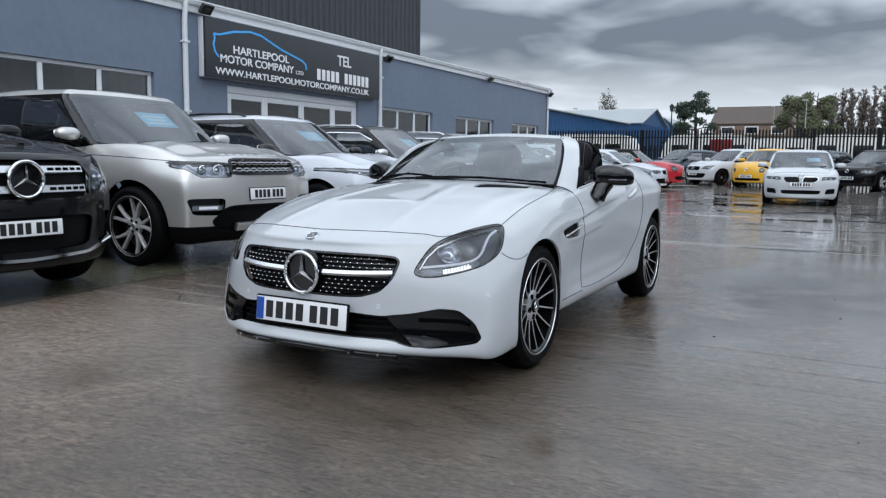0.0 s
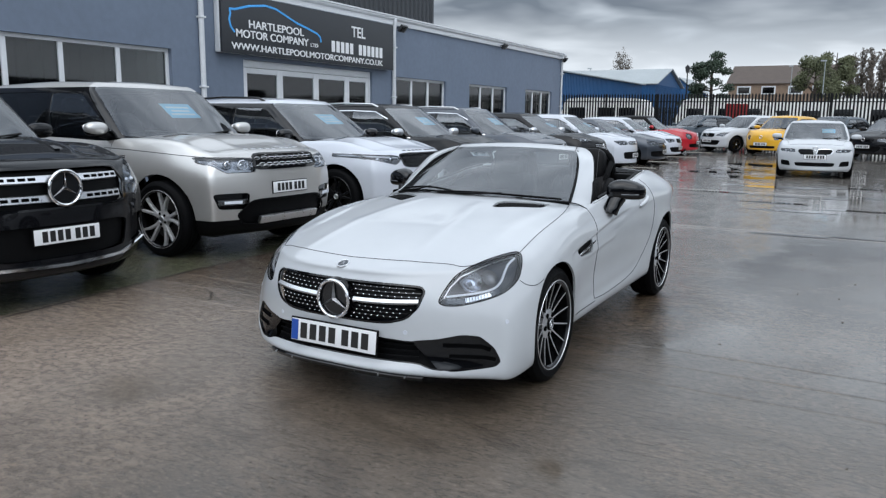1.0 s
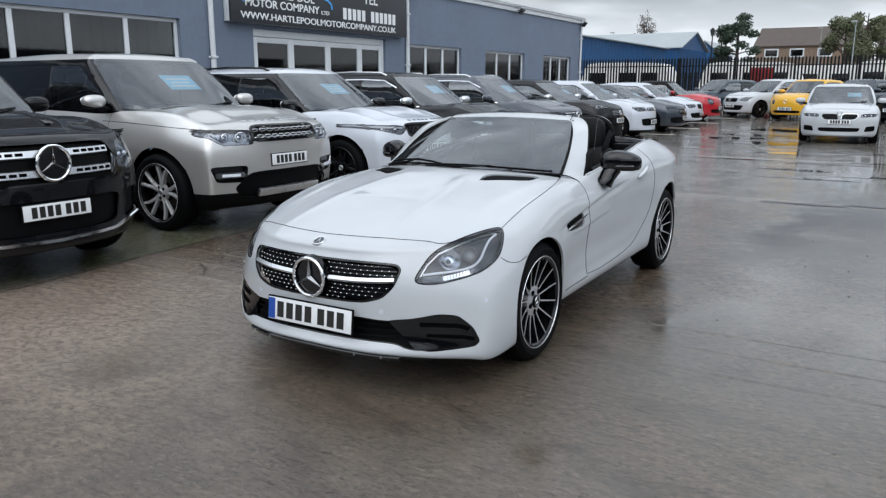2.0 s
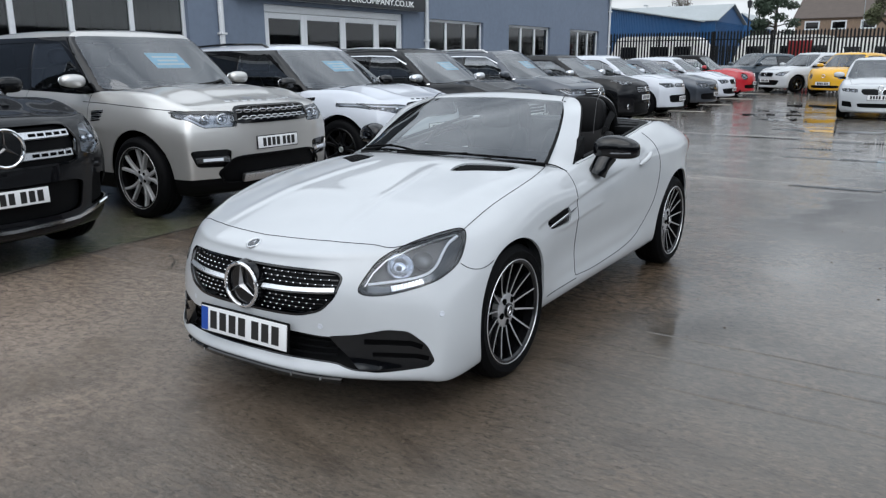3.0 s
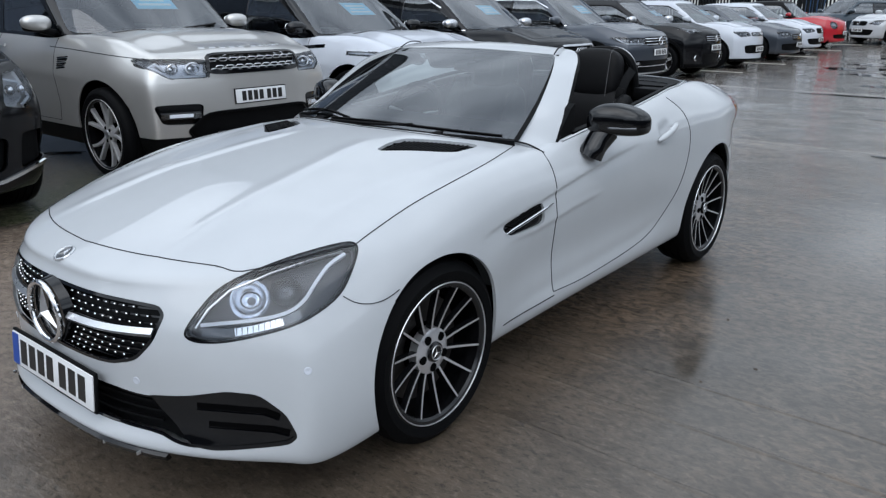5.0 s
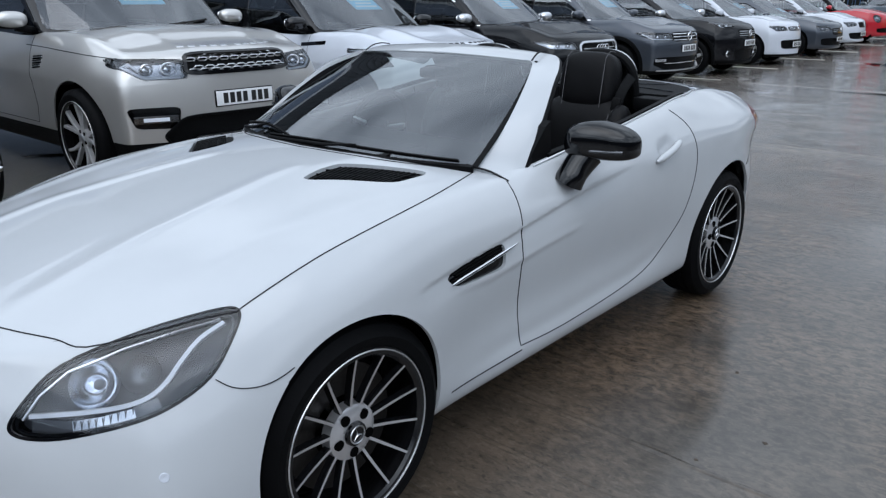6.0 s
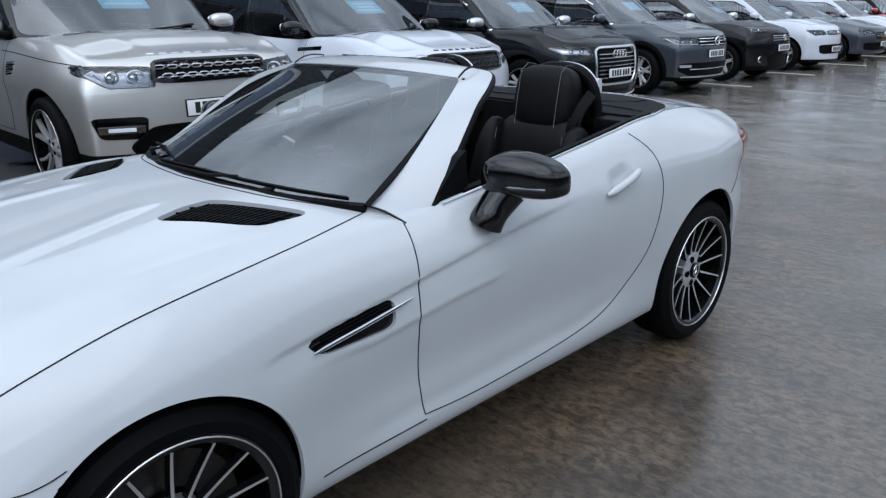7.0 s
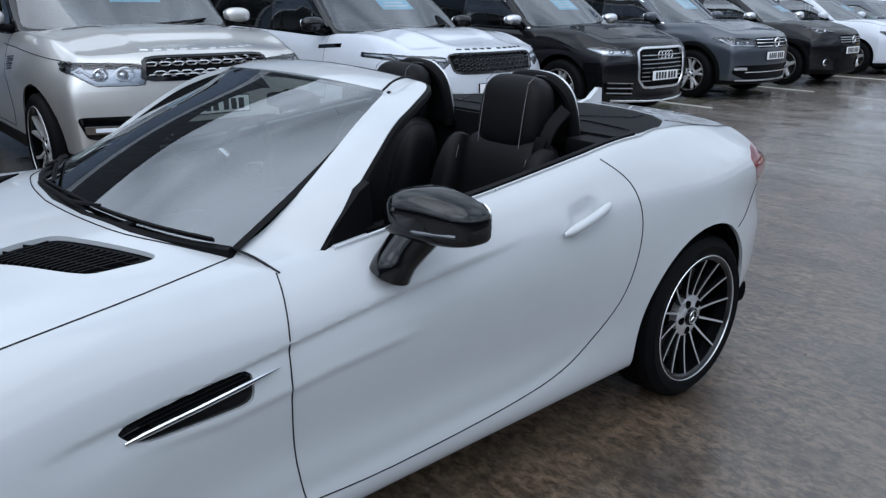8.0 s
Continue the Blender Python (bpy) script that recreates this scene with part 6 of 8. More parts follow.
def tiguan_detail(car, sk, S, yF):
    frame_round(car, sk, "grille_frame", M_GLOSS, S["cuts"]["grille"][0], 0.012, 0.004)
    bars(car, sk, "grille_slat", M_CHROME, -0.46, 0.46, [0.79, 0.84, 0.885], 0.008)
    badge_ring(car, sk, "front_badge", 0, 0.84, 0.065, M_CHROME, 0.010, False, 0.02)
    p, n = sk.drop_on("front", 0, 0.65)
    plate_parts(car, p + n * 0.004, (0, -1, 0.03), (0, 0, 1), blue=False)
    bars(car, sk, "intake_trim", M_CHROME, -0.62, 0.62, [0.42], 0.010)
    bars(car, sk, "bumper_trim", M_SATIN, -0.74, 0.74, [0.30], 0.012)
    for s in (1, -1):
        P, N = sk.on("front", [(s * 0.60, 0.47), (s * 0.80, 0.47)])
        part("fog_lamp", strip(P, N, 0.05, 0.006), M_REFLECT, car)


def small_detail(car, sk, S, yF):
    k = S["k"]
    if "grille" in S["cuts"]:
        frame_round(car, sk, "grille_frame", S.get("frame_mat", M_GLOSS), S["cuts"]["grille"][0], 0.014, 0.006)
        q = S["cuts"]["grille"][0]
        z0, z1, x1 = min(b for _, b in q), max(b for _, b in q), max(a for a, _ in q)
        bars(car, sk, "grille_slat", S.get("slat", M_GLOSS), -x1 * 0.9, x1 * 0.9, np.linspace(z0, z1, 5)[1:-1], 0.006)
    badge_ring(car, sk, "front_badge", 0, k["badge"], 0.055, M_CHROME, 0.010, k.get("star", False), 0.015)
    p, n = sk.drop_on("front", 0, k["plate"])
    plate_parts(car, p + n * 0.006, (0, -1, 0.03), (0, 0, 1), blue=False)
    for s in (1, -1):
        if "oval" in k:
            x, z, a, b = k["oval"]
            p, n = sk.drop_on("front", s * x, z)
            ring = [(p.x + a * math.cos(t), p.y - 0.01, p.z + b * math.sin(t)) for t in np.linspace(0, 6.283, 24, endpoint=False)]
            part("fog_ring", tube(ring, 0.012, 6, ring=True), M_CHROME, car)


def P4(*pts):
    return rounded_poly(list(pts), 3, 0.18)


SUV = dict(doors=4, spokes="ten", tw=0.27, clr=0.24)
RANGE = dict(SUV, spokes="split", clamshell=True, pillar=M_GLOSS, scoop=True, L=4.85, W=0.985, H=1.78, wb=2.92, fo=0.86, r=0.385, rim=0.292, nose=1.03, cowl=(1.25, 1.20), belt=1.17, header=2.0, roof_end=4.1, rear_base=4.72, sweep=0.22, nose_w=0.90, paint=M_SILVER, clad=0.16, roof_w=0.72, bonnet_y=0.20, bonnet_x=0.94, ridge_h=0.006, rim_face=M_RIMSILVER, trim=M_GLOSS, mirror=M_SILVER, face=(0.12, 0.03, 0.0, 0.0, 0.01, 0.08), spin=0.2,
    cuts=dict(headlight=[P4((0.455, 0.862), (0.76, 0.862), (0.895, 0.955), (0.885, 1.018), (0.445, 1.006))], grille=[P4((-0.47, 0.90), (0.47, 0.90), (0.44, 1.04), (-0.44, 1.04))], intake=[P4((-0.58, 0.34), (0.58, 0.34), (0.66, 0.45), (0.50, 0.59), (-0.50, 0.59), (-0.66, 0.45))], fog_lamp=[P4((0.55, 0.50), (0.84, 0.51), (0.90, 0.665), (0.53, 0.665))]),
    drl=[(0.50, 0.876), (0.75, 0.878), (0.865, 0.962), (0.82, 0.985), (0.77, 0.93)], projectors=(-0.22, 0.10), bowl=M_LAMPSILVER, detail=rr_detail, card=(0.08, 1.48, 0.42, 0.27))
VELAR = dict(SUV, clamshell=True, pillar=M_GLOSS, scoop=True, L=4.80, W=0.965, H=1.67, wb=2.87, fo=0.89, r=0.37, rim=0.265, nose=0.95, cowl=(1.25, 1.12), belt=1.08, header=2.1, roof_end=4.0, rear_base=4.70, sweep=0.30, nose_w=0.86, paint=M_WHITE2, clad=0.10, roof_w=0.70, rails=M_GLOSS, mirror=M_GLOSS, trim=M_GLOSS, rim_face=M_RIMDARK, bowl=M_LAMPGREY, bonnet_y=0.2, bonnet_x=0.94,
    cuts=dict(headlight=[P4((0.54, 0.86), (0.62, 0.80), (0.97, 0.90), (0.99, 0.945), (0.55, 0.925))], grille=[P4((-0.50, 0.775), (0.50, 0.775), (0.54, 0.95), (-0.54, 0.95))], intake=[P4((-0.62, 0.34), (0.62, 0.34), (0.70, 0.50), (-0.70, 0.50))]), drl=[(0.56, 0.90), (0.95, 0.925)], detail=velar_detail, card=(0.08, 1.40, 0.42, 0.27))
GLS = dict(SUV, mirror_y=0.16, L=5.13, W=0.967, H=1.82, wb=3.075, fo=0.90, r=0.385, rim=0.27, nose=1.03, cowl=(1.25, 1.19), belt=1.16, header=2.15, roof_end=4.5, rear_base=5.0, sweep=0.30, nose_w=0.88, paint=M_BLACK, bowl=M_SATIN, rails=M_SATIN, mirror=M_BLACK, trim=M_CHROME, roof_w=0.72, rim_face=M_RIMSILVER, bonnet_y=0.28,
    cuts=dict(headlight=[P4((0.60, 0.80), (0.78, 0.76), (0.90, 0.90), (0.86, 1.02), (0.66, 1.00))], grille=[P4((-0.56, 0.74), (0.56, 0.74), (0.60, 0.90), (0.50, 1.03), (-0.50, 1.03), (-0.60, 0.90))], intake=[P4((-0.55, 0.38), (0.55, 0.38), (0.60, 0.62), (-0.60, 0.62)), P4((0.66, 0.38), (0.90, 0.42), (0.90, 0.62), (0.70, 0.62))]), drl=[(0.66, 0.97), (0.78, 0.94), (0.84, 0.84), (0.76, 0.79)], detail=gls_detail, card=(0.2, 1.5, 0.32, 0.22))
Q5 = dict(SUV, L=4.66, W=0.945, H=1.65, wb=2.82, fo=0.88, r=0.365, rim=0.25, nose=0.93, cowl=(1.22, 1.11), belt=1.07, header=2.05, roof_end=3.9, rear_base=4.55, sweep=0.26, paint=M_BLACK, bowl=M_SATIN, rails=M_SATIN, mirror=M_SATIN, trim=M_CHROME, rim_face=M_RIMSILVER,
    cuts=dict(headlight=[P4((0.50, 0.79), (0.86, 0.80), (0.90, 0.90), (0.53, 0.885))], grille=[P4((-0.36, 0.42), (0.36, 0.42), (0.46, 0.52), (0.47, 0.84), (0.40, 0.885), (-0.40, 0.885), (-0.47, 0.84), (-0.46, 0.52))], intake=[P4((0.52, 0.33), (0.84, 0.35), (0.86, 0.50), (0.56, 0.50))]), drl=[(0.54, 0.815), (0.85, 0.825), (0.88, 0.88)], detail=q5_detail, card=(0.06, 1.38, 0.40, 0.26))
TIGUAN = dict(SUV, arch_clad=True, L=4.49, W=0.92, H=1.65, wb=2.68, fo=0.87, r=0.36, rim=0.245, nose=0.95, cowl=(1.18, 1.12), belt=1.08, header=1.95, roof_end=3.75, rear_base=4.38, sweep=0.24, paint=M_GREY, rails=M_SATIN, mirror=M_GREY, trim=M_CHROME, clad=0.06, rim_face=M_RIMSILVER,
    cuts=dict(headlight=[P4((0.47, 0.78), (0.84, 0.79), (0.88, 0.91), (0.49, 0.90))], grille=[P4((-0.47, 0.77), (0.47, 0.77), (0.48, 0.91), (-0.48, 0.91))], intake=[P4((-0.60, 0.31), (0.60, 0.31), (0.82, 0.40), (0.80, 0.52), (-0.80, 0.52), (-0.82, 0.40))]), drl=[(0.5, 0.80), (0.84, 0.81), (0.85, 0.89)], detail=tiguan_detail, card=(0.06, 1.38, 0.40, 0.26))
HATCH = dict(doors=4, spokes="five", tw=0.21, clr=0.19, L=4.1, W=0.885, H=1.48, wb=2.53, fo=0.80, r=0.315, rim=0.21, nose=0.78, cowl=(1.10, 0.98), belt=0.95, header=1.85, roof_end=3.5, rear_base=4.0, sweep=0.34, nose_w=0.82, detail=small_detail)


def small(name="parked_car", **kw):
    return dict(HATCH, **kw)


JUKE = small(L=4.13, H=1.565, r=0.345, rim=0.235, nose=0.92, cowl=(1.05, 1.07), belt=1.06, clr=0.22, paint=M_BLACK, mirror=M_SATIN, arch_clad=True, clad=0.08, k=dict(badge=0.80, plate=0.62, oval=(0.62, 0.42, 0.085, 0.05)), slat=M_SATIN,
    cuts=dict(headlight=[P4((0.42, 0.93), (0.72, 0.90), (0.80, 1.0), (0.60, 0.985))], grille=[P4((-0.38, 0.72), (0.38, 0.72), (0.42, 0.88), (-0.42, 0.88))], intake=[P4((-0.45, 0.3), (0.45, 0.3), (0.5, 0.5), (-0.5, 0.5))]), card=(0.25, 1.30, 0.32, 0.22))
CAPTUR = small(L=4.12, H=1.565, r=0.335, rim=0.22, nose=0.90, cowl=(1.05, 1.05), belt=1.04, paint=M_WHITE2, clad=0.06, k=dict(badge=0.83, plate=0.46), slat=M_CHROME,
    cuts=dict(headlight=[P4((0.42, 0.76), (0.70, 0.74), (0.82, 0.86), (0.50, 0.86))], grille=[P4((-0.40, 0.76), (0.40, 0.76), (0.42, 0.84), (-0.42, 0.84))], intake=[P4((-0.56, 0.36), (0.56, 0.36), (0.62, 0.56), (-0.62, 0.56))]), card=(0.25, 1.30, 0.32, 0.22))
CLA = small(L=4.63, H=1.43, wb=2.70, fo=0.90, r=0.32, rim=0.225, nose=0.80, cowl=(1.20, 0.96), belt=0.92, header=2.05, roof_end=3.4, rear_base=4.2, paint=M_GREY, k=dict(badge=0.66, plate=0.43, star=True), slat=M_CHROME,
    cuts=dict(headlight=[P4((0.45, 0.66), (0.74, 0.62), (0.82, 0.76), (0.55, 0.76))], grille=[P4((-0.42, 0.55), (0.42, 0.55), (0.46, 0.70), (-0.46, 0.70))], intake=[P4((-0.7, 0.28), (0.7, 0.28), (0.74, 0.46), (-0.74, 0.46))]), card=(0.25, 1.15, 0.32, 0.22))
LEON = small(L=4.26, H=1.46, wb=2.63, fo=0.85, paint=M_WHITE2, k=dict(badge=0.68, plate=0.42), slat=M_PLASTIC,
    cuts=dict(headlight=[P4((0.42, 0.66), (0.72, 0.60), (0.80, 0.74), (0.50, 0.74))], grille=[P4((-0.34, 0.60), (0.34, 0.60), (0.38, 0.74), (-0.38, 0.74))], intake=[P4((-0.6, 0.28), (0.6, 0.28), (0.7, 0.46), (-0.7, 0.46))]))
BEETLE = small(L=4.28, W=0.90, H=1.47, wb=2.54, fo=0.88, r=0.325, nose=0.82, cowl=(1.15, 0.98), crown=0.10, belt=0.95, header=1.75, roof_end=3.2, rear_base=4.0, sweep=0.42, doors=2, paint=M_RED, roof_paint=M_LEATHER, k=dict(badge=0.78, plate=0.48),
    cuts=dict(headlight=[[(0.62 + 0.11 * math.cos(a), 0.72 + 0.12 * math.sin(a)) for a in np.linspace(0, 6.283, 24, endpoint=False)]], intake=[P4((-0.6, 0.30), (0.6, 0.30), (0.64, 0.44), (-0.64, 0.44))]), drl=[(0.56, 0.70), (0.62, 0.78), (0.69, 0.71)], projectors=(0.0,))
CORSA = small(L=4.0, W=0.87, H=1.49, wb=2.51, doors=2, paint=M_WHITE, rim_face=M_RIMDARK, k=dict(badge=0.70, plate=0.45), frame_mat=M_CHROME,
    cuts=dict(headlight=[P4((0.42, 0.66), (0.70, 0.62), (0.80, 0.80), (0.55, 0.78))], grille=[P4((-0.34, 0.60), (0.34, 0.60), (0.38, 0.76), (-0.38, 0.76))], intake=[P4((-0.5, 0.28), (0.5, 0.28), (0.62, 0.48), (-0.62, 0.48))]))
FIAT = small(L=3.55, W=0.81, H=1.49, wb=2.30, fo=0.66, r=0.29, rim=0.19, nose=0.80, cowl=(0.85, 0.98), header=1.5, roof_end=3.0, rear_base=3.45, doors=2, paint=M_YELLOW, k=dict(badge=0.68, plate=0.42),
    cuts=dict(headlight=[[(0.55 + 0.09 * math.cos(a), 0.66 + 0.09 * math.sin(a)) for a in np.linspace(0, 6.283, 20, endpoint=False)]], intake=[P4((-0.5, 0.26), (0.5, 0.26), (0.52, 0.36), (-0.52, 0.36))]), projectors=(0.0,))
DARKHATCH = small(paint=M_BLUEGREY, k=dict(badge=0.70, plate=0.45), cuts=dict(headlight=[P4((0.42, 0.64), (0.72, 0.62), (0.80, 0.76), (0.50, 0.76))], grille=[P4((-0.36, 0.62), (0.36, 0.62), (0.38, 0.74), (-0.38, 0.74))], intake=[P4((-0.5, 0.28), (0.5, 0.28), (0.6, 0.46), (-0.6, 0.46))]))
SALOON = small(L=4.94, W=0.93, H=1.48, wb=2.975, fo=0.87, r=0.34, rim=0.24, nose=0.80, cowl=(1.35, 0.98), belt=0.95, header=2.2, roof_end=3.7, rear_base=4.5, sweep=0.30, paint=M_WHITE, k=dict(badge=0.77, plate=0.55), slat=M_GLOSS, frame_mat=M_CHROME,
    cuts=dict(headlight=[P4((0.46, 0.66), (0.80, 0.68), (0.84, 0.75), (0.48, 0.75))], grille=[P4((0.03, 0.61), (0.33, 0.61), (0.41, 0.69), (0.38, 0.75), (0.06, 0.75))], intake=[P4((-0.44, 0.31), (0.44, 0.31), (0.48, 0.41), (-0.48, 0.41)), P4((0.56, 0.31), (0.80, 0.33), (0.80, 0.46), (0.60, 0.44))]), card=(0.3, 1.22, 0.32, 0.22))


def parked(nose_x, y):
    """A car in the row: nose out into the lane, at right angles to the office."""
    return lambda S: pose(nose_x - (S["wb"] / 2 + S["fo"]), y, lift(y), 0, 0, 90)


ROW = "cars parked in a row"
add_car("black large SUV with chrome grille bars and wet paint", ROW, parked(-2.85, -1.56)(GLS), GLS)
add_car("champagne silver SUV with mesh grille, parked beside a black SUV", ROW, parked(-3.05, 1.13)(RANGE), RANGE)
add_car("white SUV with black mirrors and honeycomb grille, parked in a row", ROW, parked(-3.05, 4.0)(VELAR), VELAR)
add_car("black SUV with a tall silver-framed grille, parked in a row", ROW, parked(-3.25, 7.05)(Q5), Q5)
add_car("graphite grey SUV with chrome grille slats, parked in a row", ROW, parked(-3.45, 10.25)(TIGUAN), TIGUAN)
add_car("black crossover with bulging front wings, parked in a row", ROW, parked(-3.5, 13.15)(JUKE), JUKE)
add_car("pale silver-white crossover with black grille, parked in a row", ROW, parked(-3.6, 16.35)(CAPTUR), CAPTUR)
add_car("dark grey coupe saloon with a star badge, parked in a row", ROW, parked(-3.6, 19.8)(CLA), CLA)
add_car("white hatchback, parked in a row before the office", ROW, parked(-3.7, 22.5)(LEON), LEON)
add_car("red rounded two-door car with a black soft top", ROW, parked(-3.7, 25.5)(BEETLE), BEETLE)
FAR = "cars parked by the fence"
add_car("dark blue-grey hatchback parked by the fence", FAR, pose(-5.0, 31.6, lift(31), 0, 0, -40), DARKHATCH)
add_car("white two-door hatchback with dark wheels by the fence", FAR, pose(-2.45, 29.2, lift(29), 0, 0, -40), CORSA)
add_car("small yellow two-door car by the fence", FAR, pose(-0.85, 27.7, lift(28), 0, 0, -22), FIAT)
add_car("dark hatchback parked behind a small yellow car", FAR, pose(0.6, 32.5, lift(32), 0, 0, -25), DARKHATCH)
add_car("white saloon with a blue card in its windscreen", FAR, pose(0.78, 19.0, lift(19), 0, 0, 4), SALOON)
add_car("black hatchback parked beyond a white saloon", FAR, pose(2.9, 27.5, lift(27), 0, 0, -30), dict(DARKHATCH, paint=M_BLACK))
add_car("graphite grey hatchback at the edge of the yard", FAR, pose(4.2, 23.2, lift(23), 0, 0, -5), dict(DARKHATCH, paint=M_GREY))

# ---- the white roadster: bodywork ----
car = thing("white_roadster", pose(0, 0, 0), "white open two-seat roadster with black trim on wet concrete", "car")
WB, TR, WX = 1.215, 0.318, 0.712      # axle places, tyre radius, wheel middle
rows_w = [
    [(-1.75, .800), (-1.5, .825), (-1.215, .80), (-.8, .775), (0, .765), (.75, .775), (1.215, .795), (1.55, .742), (1.8, .655)],
    [(-1.75, .812), (-1.5, .856), (-1.215, .858), (-.8, .806), (0, .80), (.75, .805), (1.215, .838), (1.55, .786), (1.8, .696)],
    [(-1.75, .808), (-1.5, .860), (-1.215, .867), (-.8, .810), (-.45, .79), (.2, .79), (.7, .815), (1.215, .848), (1.55, .796), (1.8, .708)],
    [(-1.75, .772), (-1.5, .844), (-1.215, .864), (-.8, .822), (-.45, .805), (.2, .808), (.7, .832), (1.215, .852), (1.55, .798), (1.8, .708)],
    [(-1.75, .725), (-1.5, .803), (-1.215, .838), (-.8, .817), (-.45, .812), (.2, .822), (.7, .842), (1.215, .846), (1.55, .780), (1.8, .685)],
    [(-1.75, .69), (-1.5, .762), (-1.215, .79), (-.8, .785), (-.45, .783), (.2, .80), (.7, .815), (1.215, .82), (1.55, .79), (1.8, .72)],
    [(-1.75, .64), (-1.5, .715), (-1.215, .732), (-.8, .72), (-.45, .715), (.2, .735), (.7, .73), (1.0, .705), (1.3, .68), (1.6, .64), (1.8, .60)],
]
rows_z = [
    [(-1.75, .158), (-1.5, .170), (-.85, .215), (0, .215), (.75, .225), (1.3, .26), (1.8, .28)],
    [(-1.75, .25), (-.85, .285), (.75, .295), (1.8, .36)],
    [(-1.75, .38), (-.85, .42), (.75, .43), (1.8, .48)],
    [(-1.75, .50), (-1.5, .55), (.75, .57), (1.8, .60)],
    [(-1.75, .595), (-1.5, .655), (-1.2, .70), (-.5, .69), (.2, .72), (.75, .755), (1.3, .76), (1.8, .73)],
    [(-1.75, .65), (-1.5, .715), (-1.215, .775), (-.8, .80), (-.45, .80), (.2, .845), (.75, .89), (1.3, .89), (1.8, .84)],
    [(-1.75, .685), (-1.5, .752), (-1.13, .835), (-.8, .862), (-.5, .872), (-.37, .874), (-.2, .897), (.14, .93), (.5, .975), (.9, 1.015), (1.2, 1.01), (1.5, .975), (1.8, .93)],
]
MW, MZ = [curve(k) for k in rows_w], [curve(k) for k in rows_z]
spine = curve([(-1.95, .715), (-1.75, .775), (-1.5, .832), (-1.0, .905), (-.8, .928), (-.5, .945), (0, .96), (.5, 1.0), (.9, 1.035), (1.3, 1.03), (1.6, 1.0), (1.85, .965)])


def main_top(f, y):
    s = MZ[6](y)
    return s + (spine(y) - s) * (1 - abs(f) ** 2.8)


m_front = [(-2.06, .33, .196), (-2.08, .34, .26), (-2.075, .35, .39), (-2.08, .36, .51), (-2.062, .36, .60), (-2.028, .36, .665), (-1.965, .32, .714)]
m_rear = [(1.93, .20, None), (2.0, .24, None), (2.03, .26, None), (2.03, .27, None), (2.01, .28, None), (1.99, .29, None), (1.94, .27, None)]
m_ys = [-1.55, -1.4, -1.215, -1.0, -.8, -.6, -.42, -.2, .1, .45, .75, 1.0, 1.215, 1.4, 1.58]
m_fs = (1, .92, .74, .48, .24, 0, -.24, -.48, -.74, -.92, -1)
MV, MF = rounded(*cage(7, m_ys, m_fs, MW, MZ, main_top, m_front, m_rear, 2.7), 4)
sk = Skin(MV, MF)
flank = lambda V, N: (np.abs(V[:, 0]) > 0.6) * 1.0
upper = lambda V, N: (N[:, 2] > 0.4) * (V[:, 2] > 0.6)
sk.crease("side", [(-1.02, .668), (-.94, .680), (-.76, .698), (-.61, .715), (-.49, .732), (-.36, .749), (-.20, .772), (-.02, .796), (.12, .812), (.26, .828)], 0.0075, 0.011, 0.075, flank)
sk.press("side", [(-.86, .622), (-.645, .612), (-.49, .628), (-.36, .645), (-.21, .658), (-.10, .664)], 0.011, 0.0042, flank, 0.6)
sk.press("side", [(.43, .842), (.50, .858), (.57, .876)], 0.030, -0.016, flank)
sk.press("side", [(-.82, .33), (-.3, .335), (.3, .35), (.62, .40)], 0.04, -0.006, flank)
for s in (1, -1):
    sk.press("top", [(s * .33, -1.93), (s * .29, -1.5), (s * .24, -1.15), (s * .19, -.87)], 0.020, 0.0062, upper, 1.4)
    sk.press("top", [(s * .58, -1.62), (s * .57, -1.3), (s * .60, -.9), (s * .62, -.62)], 0.035, 0.006, upper, 0.8)
sk.refresh()
ARCHES = {-WB: (-1.228, .334, .333), WB: (1.175, .345, .355)}      # middle and radius of the wheel openings
for ay, az_, ar in ARCHES.values():
    ring = [(ay + ar * math.cos(a), az_ + ar * math.sin(a)) for a in np.linspace(0, 2 * math.pi, 72, endpoint=False)]
    sk.region("hole", ring, "side", lambda C, N: np.abs(C[:, 0]) > 0.45)
fore = lambda C, N: (C[:, 1] < -1.45) & (N[:, 1] < 0.3)
up_face = lambda C, N: (N[:, 2] > 0.25) & (C[:, 2] > 0.6)
half = [(0, .372), (.27, .372), (.40, .362), (.52, .376), (.62, .398), (.69, .388), (.745, .33), (.775, .262), (.755, .238), (.60, .224), (.51, .232), (.43, .262), (0, .262)]
intake_poly = rounded_poly(half[1:-1] + mirrored(half[1:-1])[::-1], 3, 0.3)
half_g = [(0, .632), (.30, .630), (.43, .622), (.452, .60), (.435, .53), (.385, .472), (.28, .442), (0, .43)]
grille_poly = rounded_poly(half_g[1:-1] + mirrored(half_g[1:-1])[::-1], 4, 0.3)
lamp_poly = rounded_poly([(-.70, .553), (-.672, .60), (-.603, .682), (-.45, .728), (-.285, .756), (-.25, .744), (-.256, .70), (-.283, .632), (-.36, .585), (-.459, .558), (-.584, .536), (-.665, .536)], 4, 0.45)
sk.region("grille", grille_poly, "front", fore)
cover_poly = rounded_poly([(.405, .366), (.52, .378), (.62, .400), (.69, .390), (.748, .33), (.778, .262), (.757, .236), (.60, .222), (.535, .234), (.485, .285), (.44, .325)], 3, 0.25)
for q in (cover_poly, mirrored(cover_poly)):
    sk.region("intake_cover", q, "front", fore)
sk.region("intake", intake_poly, "front", fore)
